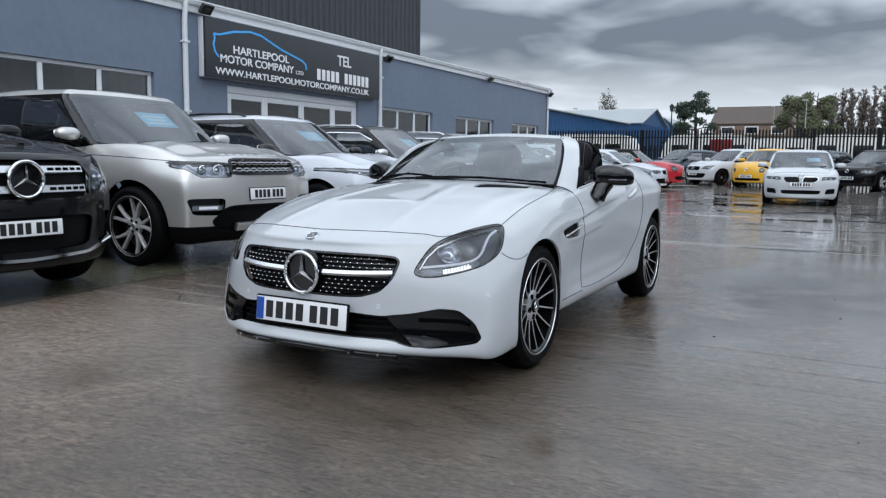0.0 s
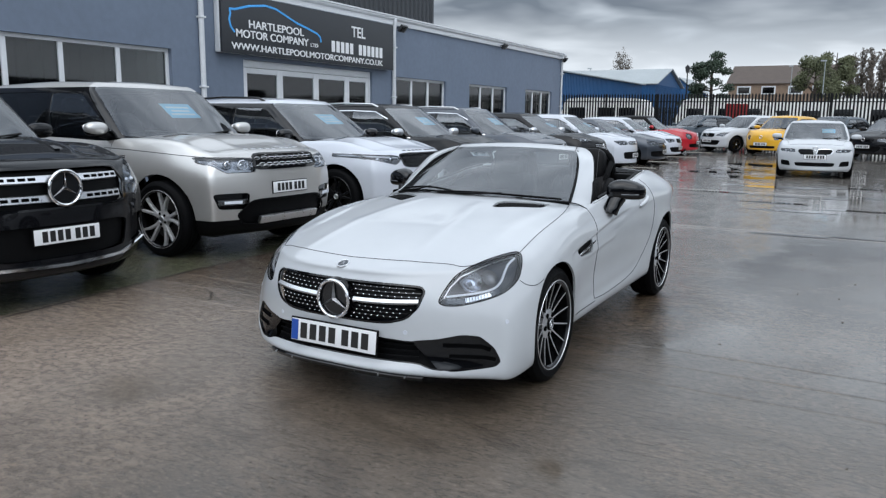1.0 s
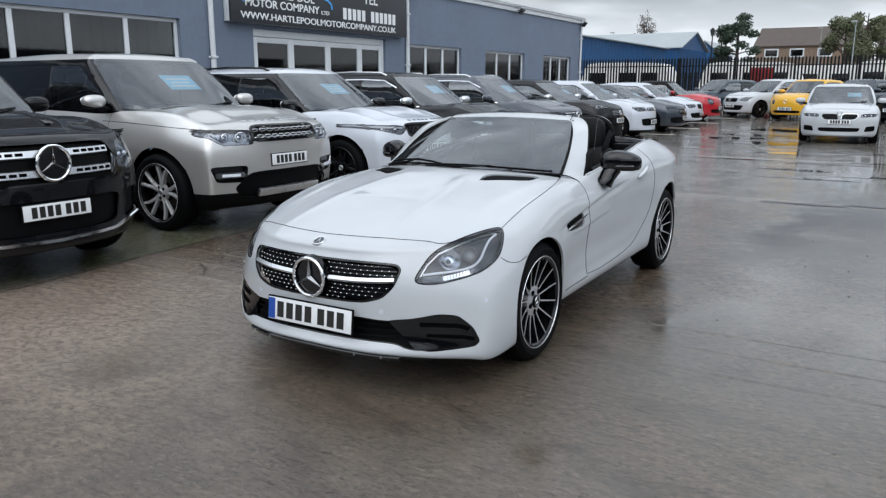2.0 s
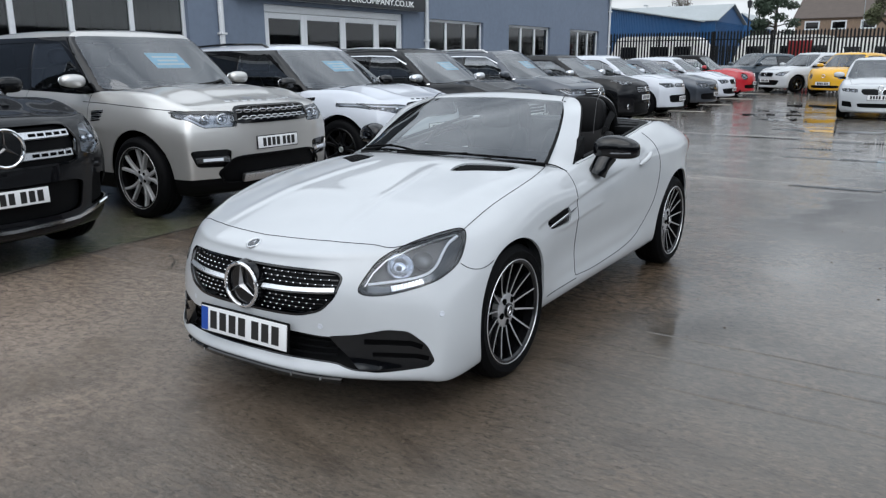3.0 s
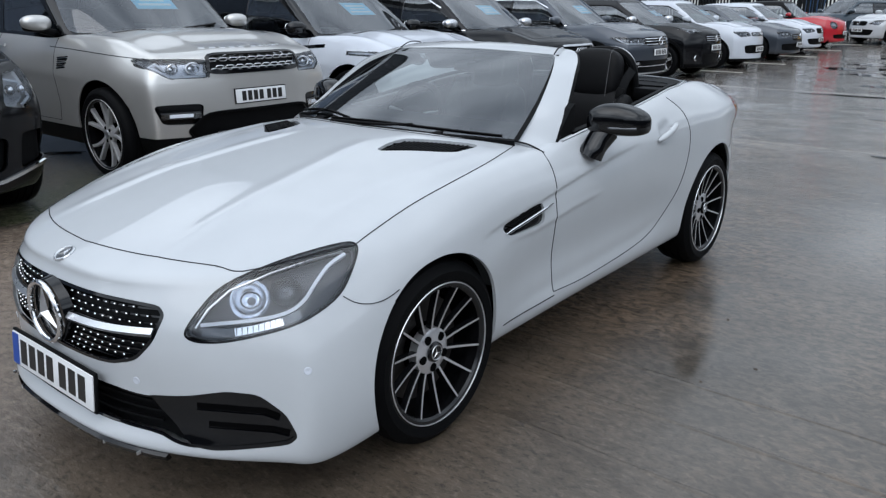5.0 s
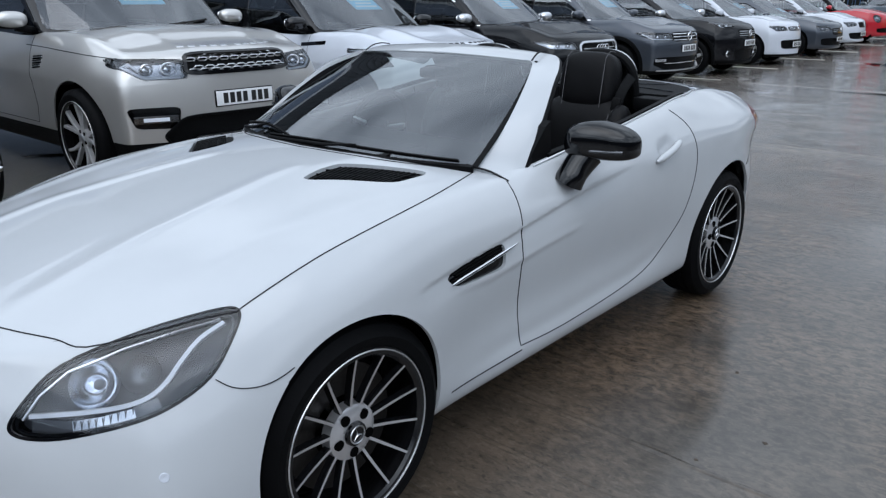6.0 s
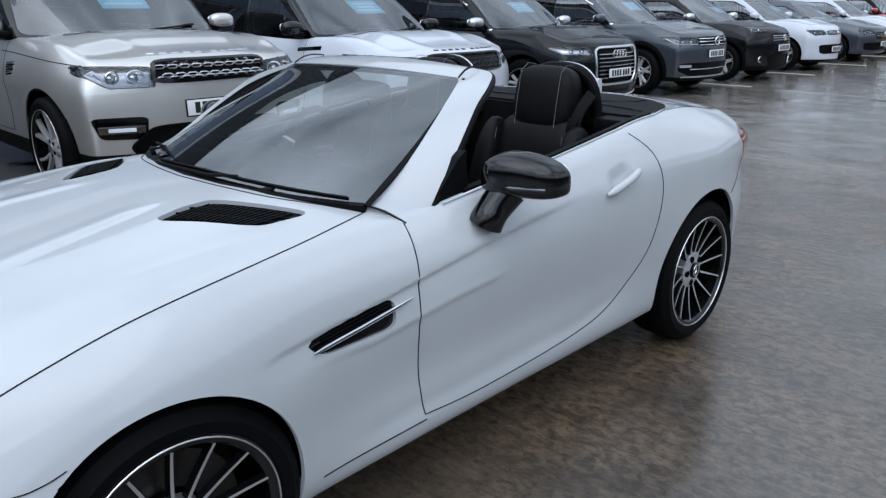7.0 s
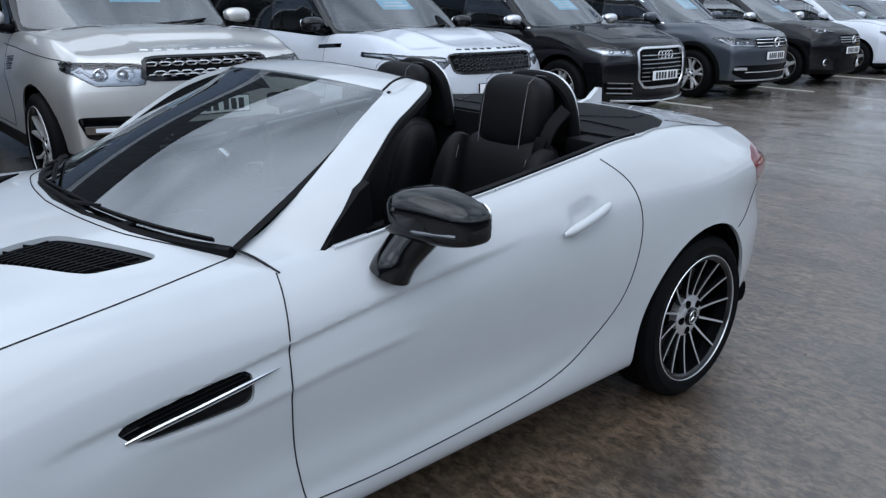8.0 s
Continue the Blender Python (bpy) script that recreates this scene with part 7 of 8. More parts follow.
sk.region("headlight", lamp_poly, "left", lambda C, N: (C[:, 1] < -1.4) & (C[:, 0] > 0.3))
sk.region("headlight", mirrored(lamp_poly), "right", lambda C, N: (C[:, 1] < -1.4) & (C[:, 0] < -0.3))
vent_poly = rounded_poly([(.312, -.965), (.292, -.88), (.300, -.797), (.42, -.722), (.543, -.650), (.563, -.675), (.560, -.795), (.52, -.832), (.42, -.902), (.342, -.965)], 2, 0.25)
for q in (vent_poly, mirrored(vent_poly)):
    sk.region("bonnet_vent", q, "top", up_face)
half_b = fair([(0, -1.938), (.15, -1.926), (.28, -1.902), (.40, -1.862), (.50, -1.816), (.572, -1.780), (.650, -1.650)], 4) + fair([(.728, -1.50), (.726, -1.13), (.692, -.80), (.626, -.512)], 5) + fair([(.58, -.558), (.4, -.672), (.2, -.722), (0, -.738)], 4)
bonnet_poly = half_b + mirrored(half_b)[::-1][1:-1]
sk.region("bonnet", bonnet_poly, "top", up_face)
half_c = [(0, -.722), (.2, -.706), (.4, -.656), (.60, -.525), (.655, -.42), (.684, -.2), (.69, .2), (.688, .6), (.672, .86), (0, .86)]
sk.region("cockpit", half_c + mirrored(half_c)[::-1][1:-1], "top", lambda C, N: (N[:, 2] > 0.2) & (C[:, 2] > 0.7))
half_d = [(0, .86), (.672, .86), (.655, 1.0), (.61, 1.15), (.53, 1.29), (.40, 1.40), (.2, 1.475), (0, 1.5)]
sk.region("deck_cover", half_d + mirrored(half_d)[::-1][1:-1], "top", up_face)
door_poly = [(-.452, 1.1), (-.458, .868), (-.478, .76), (-.487, .60), (-.475, .42), (-.455, .305), (-.2, .295), (.22, .312), (.46, .35), (.59, .425), (.695, .53), (.745, .66), (.755, .79), (.725, .91), (.645, .985), (.61, 1.1)]
door_poly = door_poly[:1] + fair(door_poly[1:6], 3)[:-1] + fair(door_poly[5:15], 4) + door_poly[15:]
sk.region("door", door_poly, "side", lambda C, N: (np.abs(C[:, 0]) > 0.5) & (C[:, 2] < 1.05))
sk.region("side_vent", rounded_poly([(-.862, .664), (-.838, .640), (-.80, .628), (-.61, .627), (-.582, .634), (-.574, .652), (-.574, .692), (-.592, .706), (-.70, .697), (-.842, .678)], 2, 0.25), "side", lambda C, N: np.abs(C[:, 0]) > 0.6)
sk.region("tail_light", rounded_poly([(1.50, .885), (1.60, .915), (2.1, .90), (2.1, .75), (1.64, .76), (1.56, .80)], 3, 0.2), "side", lambda C, N: (C[:, 1] > 1.45) & (np.abs(C[:, 0]) > 0.38))
sk.region("front_bumper", [(-2.5, .05), (-1.45, .05), (-1.45, .60), (-1.52, .585), (-1.56, .60), (-1.62, .655), (-2.5, .68)], "side", lambda C, N: C[:, 1] < -1.3)
sk.region("rear_bumper", [(1.42, .05), (2.5, .05), (2.5, .74), (1.66, .765), (1.52, .70), (1.40, .645)], "side", lambda C, N: C[:, 1] > 1.3)
sk.region("side_sill", [(-.86, .05), (.80, .05), (.80, .30), (.5, .335), (.22, .30), (-.2, .285), (-.86, .285)], "side", lambda C, N: np.abs(C[:, 0]) > 0.55)
body = part("body", sk.shape("body"), M_WHITE, car)
part("bonnet", sk.shape("bonnet"), M_WHITE, car)
part("front_bumper", sk.shape("front_bumper"), M_WHITE, car)
part("rear_bumper", sk.shape("rear_bumper"), M_WHITE, car)
for s in (1, -1):
    part("side_sill", sk.shape("side_sill", where=lambda C: C[:, 0] * s > 0), M_WHITE, car)
part("bonnet_shut_line", gap_line(sk, "top", bonnet_poly, 1, 0.0034, True), M_GAP, body)
for s in (1, -1):
    d = part("door", sk.shape("door", where=lambda C: C[:, 0] * s > 0), M_WHITE, car)
    part("door_shut_line", gap_line(sk, "side", door_poly[1:-1], s, 0.0034), M_GAP, d)
    # handle: scooped recess and a pull bar
    (p0, n0), (p1, n1) = sk.drop_on("side", .392, .813, s), sk.drop_on("side", .592, .868, s)
    bar = [p0.lerp(p1, i / 12) + Vector((s * (0.004 + 0.020 * math.sin(math.pi * min(1, 0.08 + 0.80 * i / 12))), 0, 0.004 * math.sin(math.pi * i / 12))) for i in range(13)]
    h = part("door_handle", tube(bar, [0.006, 0.011] + [0.0145] * 9 + [0.0135, 0.010], 12), M_WHITE, d)
    # side vent with slats and a bright blade
    v = part("side_vent", sk.shape("side_vent", 0.0, 0.012, lambda C: C[:, 0] * s > 0), M_GLOSS, car)
    for k in range(4):
        P, N = sk.on("side", [(-.835 + .02 * k, .669 - .006 * k), (-.583, .698 - .010 * k)], s)
        part("vent_slat", strip([p - n * 0.010 for p, n in zip(P, N)], N, 0.004, 0.007), M_PLASTIC, v)
    P, N = sk.on("side", [(-.852, .644), (-.78, .652), (-.70, .661), (-.60, .675), (-.512, .689)], s)
    part("vent_blade", tube([p + n * 0.006 for p, n in zip(P, N)], [.003] + [.0058] * (len(P) - 3) + [.0045, .0015], 8), M_CHROME, v)
    # bumper and wing seams
    for pts in ([(-1.60, .628), (-1.575, .607), (-1.54, .596), (-1.50, .594), (-1.46, .601), (-1.428, .611)], [(1.40, .645), (1.47, .668), (1.55, .710), (1.62, .765)]):
        part("bumper_shut_line", gap_line(sk, "side", fair(pts, 4), s, 0.003), M_GAP, body)
    part("sill_shut_line", gap_line(sk, "side", [(-.83, .285), (-.45, .288)], s, 0.004), M_GAP, body)
    part("boot_shut_line", gap_line(sk, "top", [(s * .53, 1.30), (s * .60, 1.40), (s * .605, 1.62), (s * .575, 1.80)], 1, 0.005), M_GAP, body)
    part("tail_light", sk.shape("tail_light", 0.01, -0.002, lambda C: C[:, 0] * s > 0), M_TAIL, car, "red tail light")
    # parking sensors
    for vw, a, b in (("left" if s > 0 else "right", s * -.36, .452), ("front", s * .38, .405)):
        p, n = sk.drop_on(vw, a, b)
        q = n.to_track_quat("X", "Z").to_matrix().to_4x4()
        part("parking_sensor", moved(revolve([(0.0, 0.0), (0.0015, 0.009), (0.0015, 0.0105), (0.0, 0.0115)], 20), Matrix.Translation(p) @ q), M_WHITE2, car)
    # wheels
    for y in (-WB, WB):
        ay, az_, ar = ARCHES[y]
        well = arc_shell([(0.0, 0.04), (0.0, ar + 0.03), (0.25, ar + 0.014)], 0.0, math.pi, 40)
        part("wheel_arch_liner", moved(well, pose(s * 0.52, ay, az_, 0, 0, 0 if s > 0 else 180)), M_LINER_RECESS, car)
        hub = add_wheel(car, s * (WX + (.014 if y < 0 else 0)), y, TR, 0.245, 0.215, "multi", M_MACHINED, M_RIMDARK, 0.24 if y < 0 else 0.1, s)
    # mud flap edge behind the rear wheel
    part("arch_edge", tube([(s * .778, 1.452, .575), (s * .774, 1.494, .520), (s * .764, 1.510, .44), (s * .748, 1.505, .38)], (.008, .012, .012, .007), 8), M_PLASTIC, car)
part("underbody", block(-.68, .68, -1.85, 1.85, .185, .28, 0.03), M_LINER_RECESS, car)

# front: grille with pins, star, plate, intakes, splitter
gr = part("grille", sk.shape("grille", 0.0, 0.03), M_PLASTIC, car, "black grille with bright pins")
P, N = border(grille_poly, sk, "front", 1, 0.03)
part("grille_rim", strip([p - n * 0.004 for p, n in zip(P, N)], N, 0.012, 0.005, True), M_GLOSS, gr)
pin = None
for iz, z in enumerate(np.arange(.452, .625, .0205)):
    for x in np.arange(-.44 + (iz % 2) * .0165, .445, .033):
        if not inside(grille_poly, [(x, z)])[0] or math.hypot(x, z - .535) < .115 or abs(z - .545) < .022 or not inside([(a * .96, .53 + (b - .53) * .9) for a, b in grille_poly], [(x, z)])[0]:
            continue
        p, n = sk.drop_on("front", x, z)
        if pin is None:
            pin = part("grille_pin", ellipsoid((0, 0, 0), (.0048, .0036, .0034), 2, 8, 6), M_CHROME, gr)
            pin.location = p - n * 0.016
        else:
            o = new("grille_pin", pin.data)
            o.parent, o.location = gr, p - n * 0.016
for z in np.arange(.452, .625, .0205):
    xs = [x for x in np.linspace(-.45, .45, 60) if inside(grille_poly, [(x, z)])[0]]
    if len(xs) > 4:
        P, N = sk.on("front", [(xs[0], z), (xs[-1], z)], 1, 0.05)
        part("grille_mesh", strip([p - n * 0.026 for p, n in zip(P, N)], N, 0.007, 0.004), M_GLOSS, gr)
for s in (1, -1):
    P, N = sk.on("front", [(s * .105, .542), (s * .25, .545), (s * .432, .552)], 1, 0.03)
    part("grille_blade", strip([p - n * 0.010 for p, n in zip(P, N)], [(n + Vector((0, 0, 0.8))).normalized() for n in N], 0.024, 0.010), M_SATIN, gr)
p, n = sk.drop_on("front", 0, .535)
SY = p.y - 0.012
ringp = [(.092 * math.cos(a), SY, .535 + .092 * math.sin(a)) for a in np.linspace(0, 2 * math.pi, 48, endpoint=False)]
badge = part("front_badge", tube(ringp, .0085, 10, ring=True), M_CHROME, car, "chrome star badge in a ring")
part("badge_disc", moved(revolve([(0.0, 0.0), (0.0, .098), (-.03, .104)], 40), pose(0, SY + 0.012, .535, 0, 0, -90)), M_GLOSS, badge)
part("badge_star", moved(star_shape(.088, .016), pose(0, SY + .002, .535)), M_SATIN, badge)
p, n = sk.drop_on("front", 0, .697)
q = n.to_track_quat("-Y", "Z").to_matrix().to_4x4()
small_badge = part("bonnet_badge", moved(tube([(.030 * math.cos(a), -.002, .030 * math.sin(a)) for a in np.linspace(0, 6.2832, 28, endpoint=False)], .004, 6, ring=True), Matrix.Translation(p) @ q), M_SATIN, car)
part("badge_star", moved(star_shape(.026, .004), Matrix.Translation(p) @ q @ pose(0, -.002, 0)), M_SATIN, small_badge)
part("badge_disc", moved(revolve([(0, 0), (0, .029)], 24), Matrix.Translation(p) @ q @ pose(0, -.001, 0, 0, 0, -90)), M_LAMPGREY, small_badge)
plate_parts(car, (0, -2.098, .349), (0, -1, 0.10), (0, 0, 1))
it = part("lower_intake", sk.shape("intake", 0.0, 0.055), M_PLASTIC, car, "black lower intake")
part("intake_lip", sk.shape("intake", 0.055, 0.0) and strip(*[[p - n * 0.006 for p, n in zip(*border(intake_poly, sk, "front", 1, 0.03))], border(intake_poly, sk, "front", 1, 0.03)[1]], 0.016, 0.004, True), M_GLOSS, it)
for z in (.285, .31, .335):
    P, N = sk.on("front", [(-.44, z), (.44, z)], 1, 0.05)
    part("intake_slat", strip([p - n * 0.03 for p, n in zip(P, N)], N, 0.008, 0.008), M_PLASTIC, it)
for s in (1, -1):
    cv = part("intake_cover", sk.shape("intake_cover", 0.03, 0.010, lambda C: C[:, 0] * s > 0), M_GLOSS, it, "gloss black corner intake cover")
    # the dark of two open slits is drawn as black strips on the cover
    for pts, w in (([(.545, .348), (.62, .346), (.70, .338), (.735, .320)], 0.020), ([(.575, .296), (.65, .292), (.72, .284), (.757, .272)], 0.018)):
        P, N = sk.on("front", [(s * x, z) for x, z in pts], 1, 0.03)
        part("intake_slot_shade", strip([p - n * 0.009 for p, n in zip(P, N)], N, w, 0.0012), M_LINER_RECESS, cv)
        P, N = sk.on("front", [(s * x, z - w * 0.62) for x, z in pts], 1, 0.03)
        part("intake_blade", strip([p - n * 0.010 for p, n in zip(P, N)], N, 0.006, 0.010), M_GLOSS, cv)
P, N = sk.on("front", [(-.47, .192), (-.25, .203), (0, .206), (.25, .203), (.47, .192)], 1, 0.03)
part("splitter", strip([p + Vector((0, -.008, -.006)) for p in P], [Vector((0, -1, -.5))] * len(P), 0.026, 0.012), M_GLOSS, car)
for x in np.linspace(-.40, .40, 7):
    p, n = sk.drop_on("front", x, .203)
    part("splitter_fin", block(x - .002, x + .002, p.y - .0225, p.y - .010, .190, .200, 0.0005), M_SATIN, car)

# headlights: clear lens, dark bowl, projector, light guide
for s, vw in ((1, "left"), (-1, "right")):
    sel = lambda C: C[:, 0] * s > 0
    hl = part("headlight", sk.shape("headlight", 0.0, 0.0, sel), M_LENS, car, "clear headlight with a bright light guide")
    hl.visible_shadow = False
    part("lamp_bowl", sk.shape("headlight", 0.0, 0.05, sel), M_LAMPDARK, hl, smooth=False)
    P, N = border([(a * s, b) for a, b in lamp_poly], sk, vw, 1, 0.02)
    part("lamp_surround", strip([p - n * 0.001 for p, n in zip(P, N)], N, 0.007, 0.0015, True), M_GLOSS, hl)
    for inset, mat, nm in ((0.014, M_GLOSS, "lamp_rim"),):
        cu, cz = -.47, .64
        Q = [(cu + (a - cu) * .95, cz + (b - cz) * .93) for a, b in lamp_poly]
        P, N = border([(a * s, b) for a, b in Q], sk, vw, 1, 0.02)
        part(nm, strip([p - n * 0.012 for p, n in zip(P, N)], N, 0.007, 0.002, True), mat, hl)
    guide = [(-.668, .572), (-.635, .622), (-.58, .668), (-.48, .704), (-.38, .727), (-.295, .740)]
    P, N = sk.on(vw, [(a * s, b) for a, b in guide], 1, 0.02)
    part("light_guide", strip([p - n * 0.014 for p, n in zip(P, N)], N, 0.005, 0.004), M_SATIN, hl)
    guide = fair([(-.285, .735), (-.325, .712), (-.352, .675), (-.372, .640), (-.405, .614), (-.46, .598), (-.53, .590), (-.60, .585), (-.655, .580)], 3)
    P, N = sk.on(vw, [(a * s, b) for a, b in guide], 1, 0.02)
    part("light_guide", strip([p - n * 0.020 for p, n in zip(P, N)], N, 0.012, 0.008), M_DRL, hl)
    p, n = sk.drop_on(vw, s * -.525, .645)
    q = n.to_track_quat("X", "Z").to_matrix().to_4x4()
    ref = part("reflector", moved(revolve([(-.050, .012), (-.047, .030), (-.038, .046), (-.024, .056)], 32), Matrix.Translation(p) @ q), M_REFLECT, hl)
    part("projector", moved(ellipsoid((0, 0, 0), (.020, .030, .026), 2, 20, 12), Matrix.Translation(p - n * 0.032) @ q), M_LENS, ref, "clear projector lens")
    p, n = sk.drop_on(vw, s * -.43, .662)
    q = n.to_track_quat("X", "Z").to_matrix().to_4x4()
    part("reflector", moved(revolve([(-.049, .008), (-.046, .024), (-.036, .038), (-.026, .044)], 28), Matrix.Translation(p) @ q), M_LAMPGREY, hl)
    P, N = sk.on(vw, [(s * a, b) for a, b in ((-.655, .560), (-.58, .556), (-.47, .572), (-.38, .60))], 1, 0.02)
    part("turn_signal", strip([p - n * 0.032 for p, n in zip(P, N)], N, 0.036, 0.006), M_LAMPGREY, hl)
    P, N = sk.on(vw, [(s * a, b) for a, b in ((-.56, .560), (-.50, .568), (-.43, .584))], 1, 0.02)
    tl = part("turn_signal_lens", strip([p - n * 0.026 for p, n in zip(P, N)], N, 0.030, 0.006), M_REFLECT, hl)
    for i in range(9):
        t = i / 8
        p, n = sk.drop_on(vw, s * (-.555 + .12 * t), .556 + .028 * t * t + .004)
        part("lens_rib", strip([p - n * 0.019 + Vector((0, 0, -.012)), p - n * 0.019 + Vector((0, 0, .014))], [n, n], 0.0014, 0.002), M_LAMPGREY, tl)

# bonnet vents
for s in (1, -1):
    bv = part("bonnet_vent", sk.shape("bonnet_vent", 0.0, 0.014, lambda C: C[:, 0] * s > 0), M_PLASTIC, car, "black bonnet air outlet with slats")
    for t in np.linspace(0.07, 0.90, 15):
        a = (.325 + .225 * t, -.952 + .152 * t)
        b = (.308 + .245 * t, -.828 + .157 * t)
        pts = [(s * a[0], a[1]), (s * b[0], b[1])]
        P, N = sk.on("top", pts, 1, 0.03)
        part("vent_slat", strip([p - n * 0.007 for p, n in zip(P, N)], N, 0.006, 0.006), M_PLASTIC, bv)
    for u in (0.3, 0.6):
        P, N = sk.on("top", [(s * (.318 - .02 * u), -.952 + .145 * u), (s * (.435 - .02 * u), -.880 + .16 * u), (s * .553, -.800 + .145 * u)], 1, 0.03)
        part("vent_rib", strip([p - n * 0.008 for p, n in zip(P, N)], N, 0.004, 0.006), M_PLASTIC, bv)

# ---- windscreen, frame, mirrors ----
def screen_point(u, v):
    """u across from -1 to 1, v up from 0 to 1."""
    b = Vector((.635 * u, -.70 + .20 * abs(u) ** 2.4, .930 - .022 * u * u))
    t = Vector((.475 * u, .028 + .025 * u * u, 1.216 - .012 * u * u))
    p = b.lerp(t, v)
    side = 0.018 * math.sin(math.pi * v)
    return p + Vector((0, -.45, .8)) * (0.030 * math.sin(math.pi * v) * (1 - u * u)) + Vector((side * u, 0, 0))


def resample(path, k):
    out = []
    n = len(path)
    for i in range(n - 1):
        p0, p1, p2, p3 = path[max(i - 1, 0)], path[i], path[i + 1], path[min(i + 2, n - 1)]
        for j in range(k):
            t = j / k
            out.append(0.5 * (2 * p1 + (p2 - p0) * t + (2 * p0 - 5 * p1 + 4 * p2 - p3) * t * t + (3 * p1 - p0 - 3 * p2 + p3) * t**3))
    return out + [path[-1]]


nu, nv = 36, 16
V = [tuple(screen_point(-1 + 2 * i / nu, j / nv)) for j in range(nv + 1) for i in range(nu + 1)]
F = [(j * (nu + 1) + i, j * (nu + 1) + i + 1, (j + 1) * (nu + 1) + i + 1, (j + 1) * (nu + 1) + i) for j in range(nv) for i in range(nu)]
screen = part("windscreen", (V, F), M_GLASS, car, "raked windscreen reflecting a cloudy sky")
# edges of the white frame: beside the glass, and outside
g_edge = [Vector(p) for p in ((.618, -.500, .905), (.612, -.430, .935), (.602, -.350, .984), (.590, -.280, 1.033), (.563, -.180, 1.100), (.538, -.110, 1.142), (.500, -.030, 1.178), (.454, .040, 1.203), (.395, .046, 1.208), (.2, .033, 1.217), (0, .028, 1.221))]
o_edge = [Vector(p) for p in ((.720, -.448, .866), (.708, -.360, .872), (.690, -.280, .945), (.674, -.210, 1.010), (.645, -.125, 1.082), (.614, -.045, 1.143), (.565, .060, 1.184), (.492, .163, 1.213), (.43, .166, 1.226), (.2, .162, 1.241), (0, .158, 1.246))]
ge, oe = resample(g_edge, 6), resample(o_edge, 6)
flip = lambda L: L + [Vector((-p.x * 1.06, p.y, p.z)) for p in L[-2::-1]]
ge, oe = flip(ge), flip(oe)


def shell_between(A, B, bulge, thick, m=9):
    """A curved skin from line A to line B with a turned-in edge at both."""
    V, F = [], []
    for i in range(len(A)):
        d = (A[min(i + 1, len(A) - 1)] - A[max(i - 1, 0)]).normalized()
        n = d.cross(B[i] - A[i]).normalized()
        if n.z < 0:
            n = -n
        V.append(tuple(A[i] - n * thick))
        for j in range(m):
            t = j / (m - 1)
            V.append(tuple(A[i].lerp(B[i], t) + n * (bulge * 4 * t * (1 - t))))
        V.append(tuple(B[i] - n * thick))
    k = m + 2
    F = [(i * k + j, i * k + (j + 1) % k, (i + 1) * k + (j + 1) % k, (i + 1) * k + j) for i in range(len(A) - 1) for j in range(k)]
    F += [tuple(range(k)), tuple(range((len(A) - 1) * k, len(A) * k))[::-1]]
    return V, F


part("windscreen_frame", shell_between(ge, oe, 0.004, 0.012), M_WHITE, car, "white windscreen pillars and header")
for s in (1, -1):
    j = [Vector((s * x, y, z)) for x, y, z in ((.458, .036, 1.208), (.452, .075, 1.229), (.444, .12, 1.237), (.434, .166, 1.232))]
    part("frame_joint", strip(resample(j, 3), [Vector((s * .2, -.2, .95))] * 10, 0.005, 0.003), M_GAP, car)
    j = [Vector((s * x, y, z)) for x, y, z in ((.616, -.505, .908), (.672, -.482, .896), (.722, -.450, .866))]
    part("pillar_joint", strip(resample(j, 3), [Vector((s * .6, -.4, .7))] * 7, 0.005, 0.004), M_GAP, car)
inner = [g + Vector((-math.copysign(.05, g.x) if abs(g.x) > .42 else 0, .10 if abs(g.x) > .42 else .08, -.075 if abs(g.x) > .42 else -.03)) for g in ge]
part("pillar_trim", shell_between([g + Vector((0, .004, -.012)) for g in ge[8:-8]], inner[8:-8], 0.006, 0.004, 5), M_CABIN, car, "black inner trim of the windscreen frame")
for q in (0.35, 0.62):
    for lo, hi in ((10, 42), (len(ge) - 42, len(ge) - 10)):
        part("stitching", tube([ge[i].lerp(inner[i], q) + Vector((0, -.004, .004)) for i in range(lo, hi)], .0014, 5), M_STITCH, car)
part("pillar_seal", tube([p + Vector((-.008 * (1 if p.x > 0 else -1) if abs(p.x) > .46 else 0, .006, -.014)) for p in oe[8:-8]], 0.015, 8), M_PLASTIC, car, "black rubber seal along the windscreen frame")
for s in (1, -1):
    V = [tuple(screen_point(s * (.974 + .026 * k), j / 24) + Vector((0, -.0012, .002))) for j in range(25) for k in (0, 1)]
    part("glass_border", (V, [(2 * j, 2 * j + 1, 2 * j + 3, 2 * j + 2) for j in range(24)]), M_PLASTIC, screen, "black printed border of the glass")
P = [screen_point((-1 + 2 * i / 40) * .985, 0.0) + Vector((0, -.010, .002)) for i in range(41)]
part("scuttle_panel", strip(P, [Vector((0, -.3, .95))] * 41, 0.022, 0.004, sink=0.02), M_PLASTIC, car, "black scuttle below the windscreen")
for a, b, v0, v1 in ((-.93, -.18, .03, .075), (-.36, .92, .012, .03)):
    pts = [screen_point(a + (b - a) * i / 14, v0 + (v1 - v0) * math.sin(math.pi * i / 14)) + Vector((0, -.006, .010)) for i in range(15)]
    wp = part("wiper", strip(pts, [Vector((0, -.5, .86))] * 15, 0.007, 0.009), M_PLASTIC, car)
    arm = [screen_point(a + .02, 0.0) + Vector((0, -.012, .008)), screen_point((a + b) / 2 - .1, v0 * .7) + Vector((0, -.014, .016)), pts[8] + Vector((0, -.002, .010))]
    part("wiper_arm", tube(arm, (.007, .006, .004), 8), M_PLASTIC, wp)
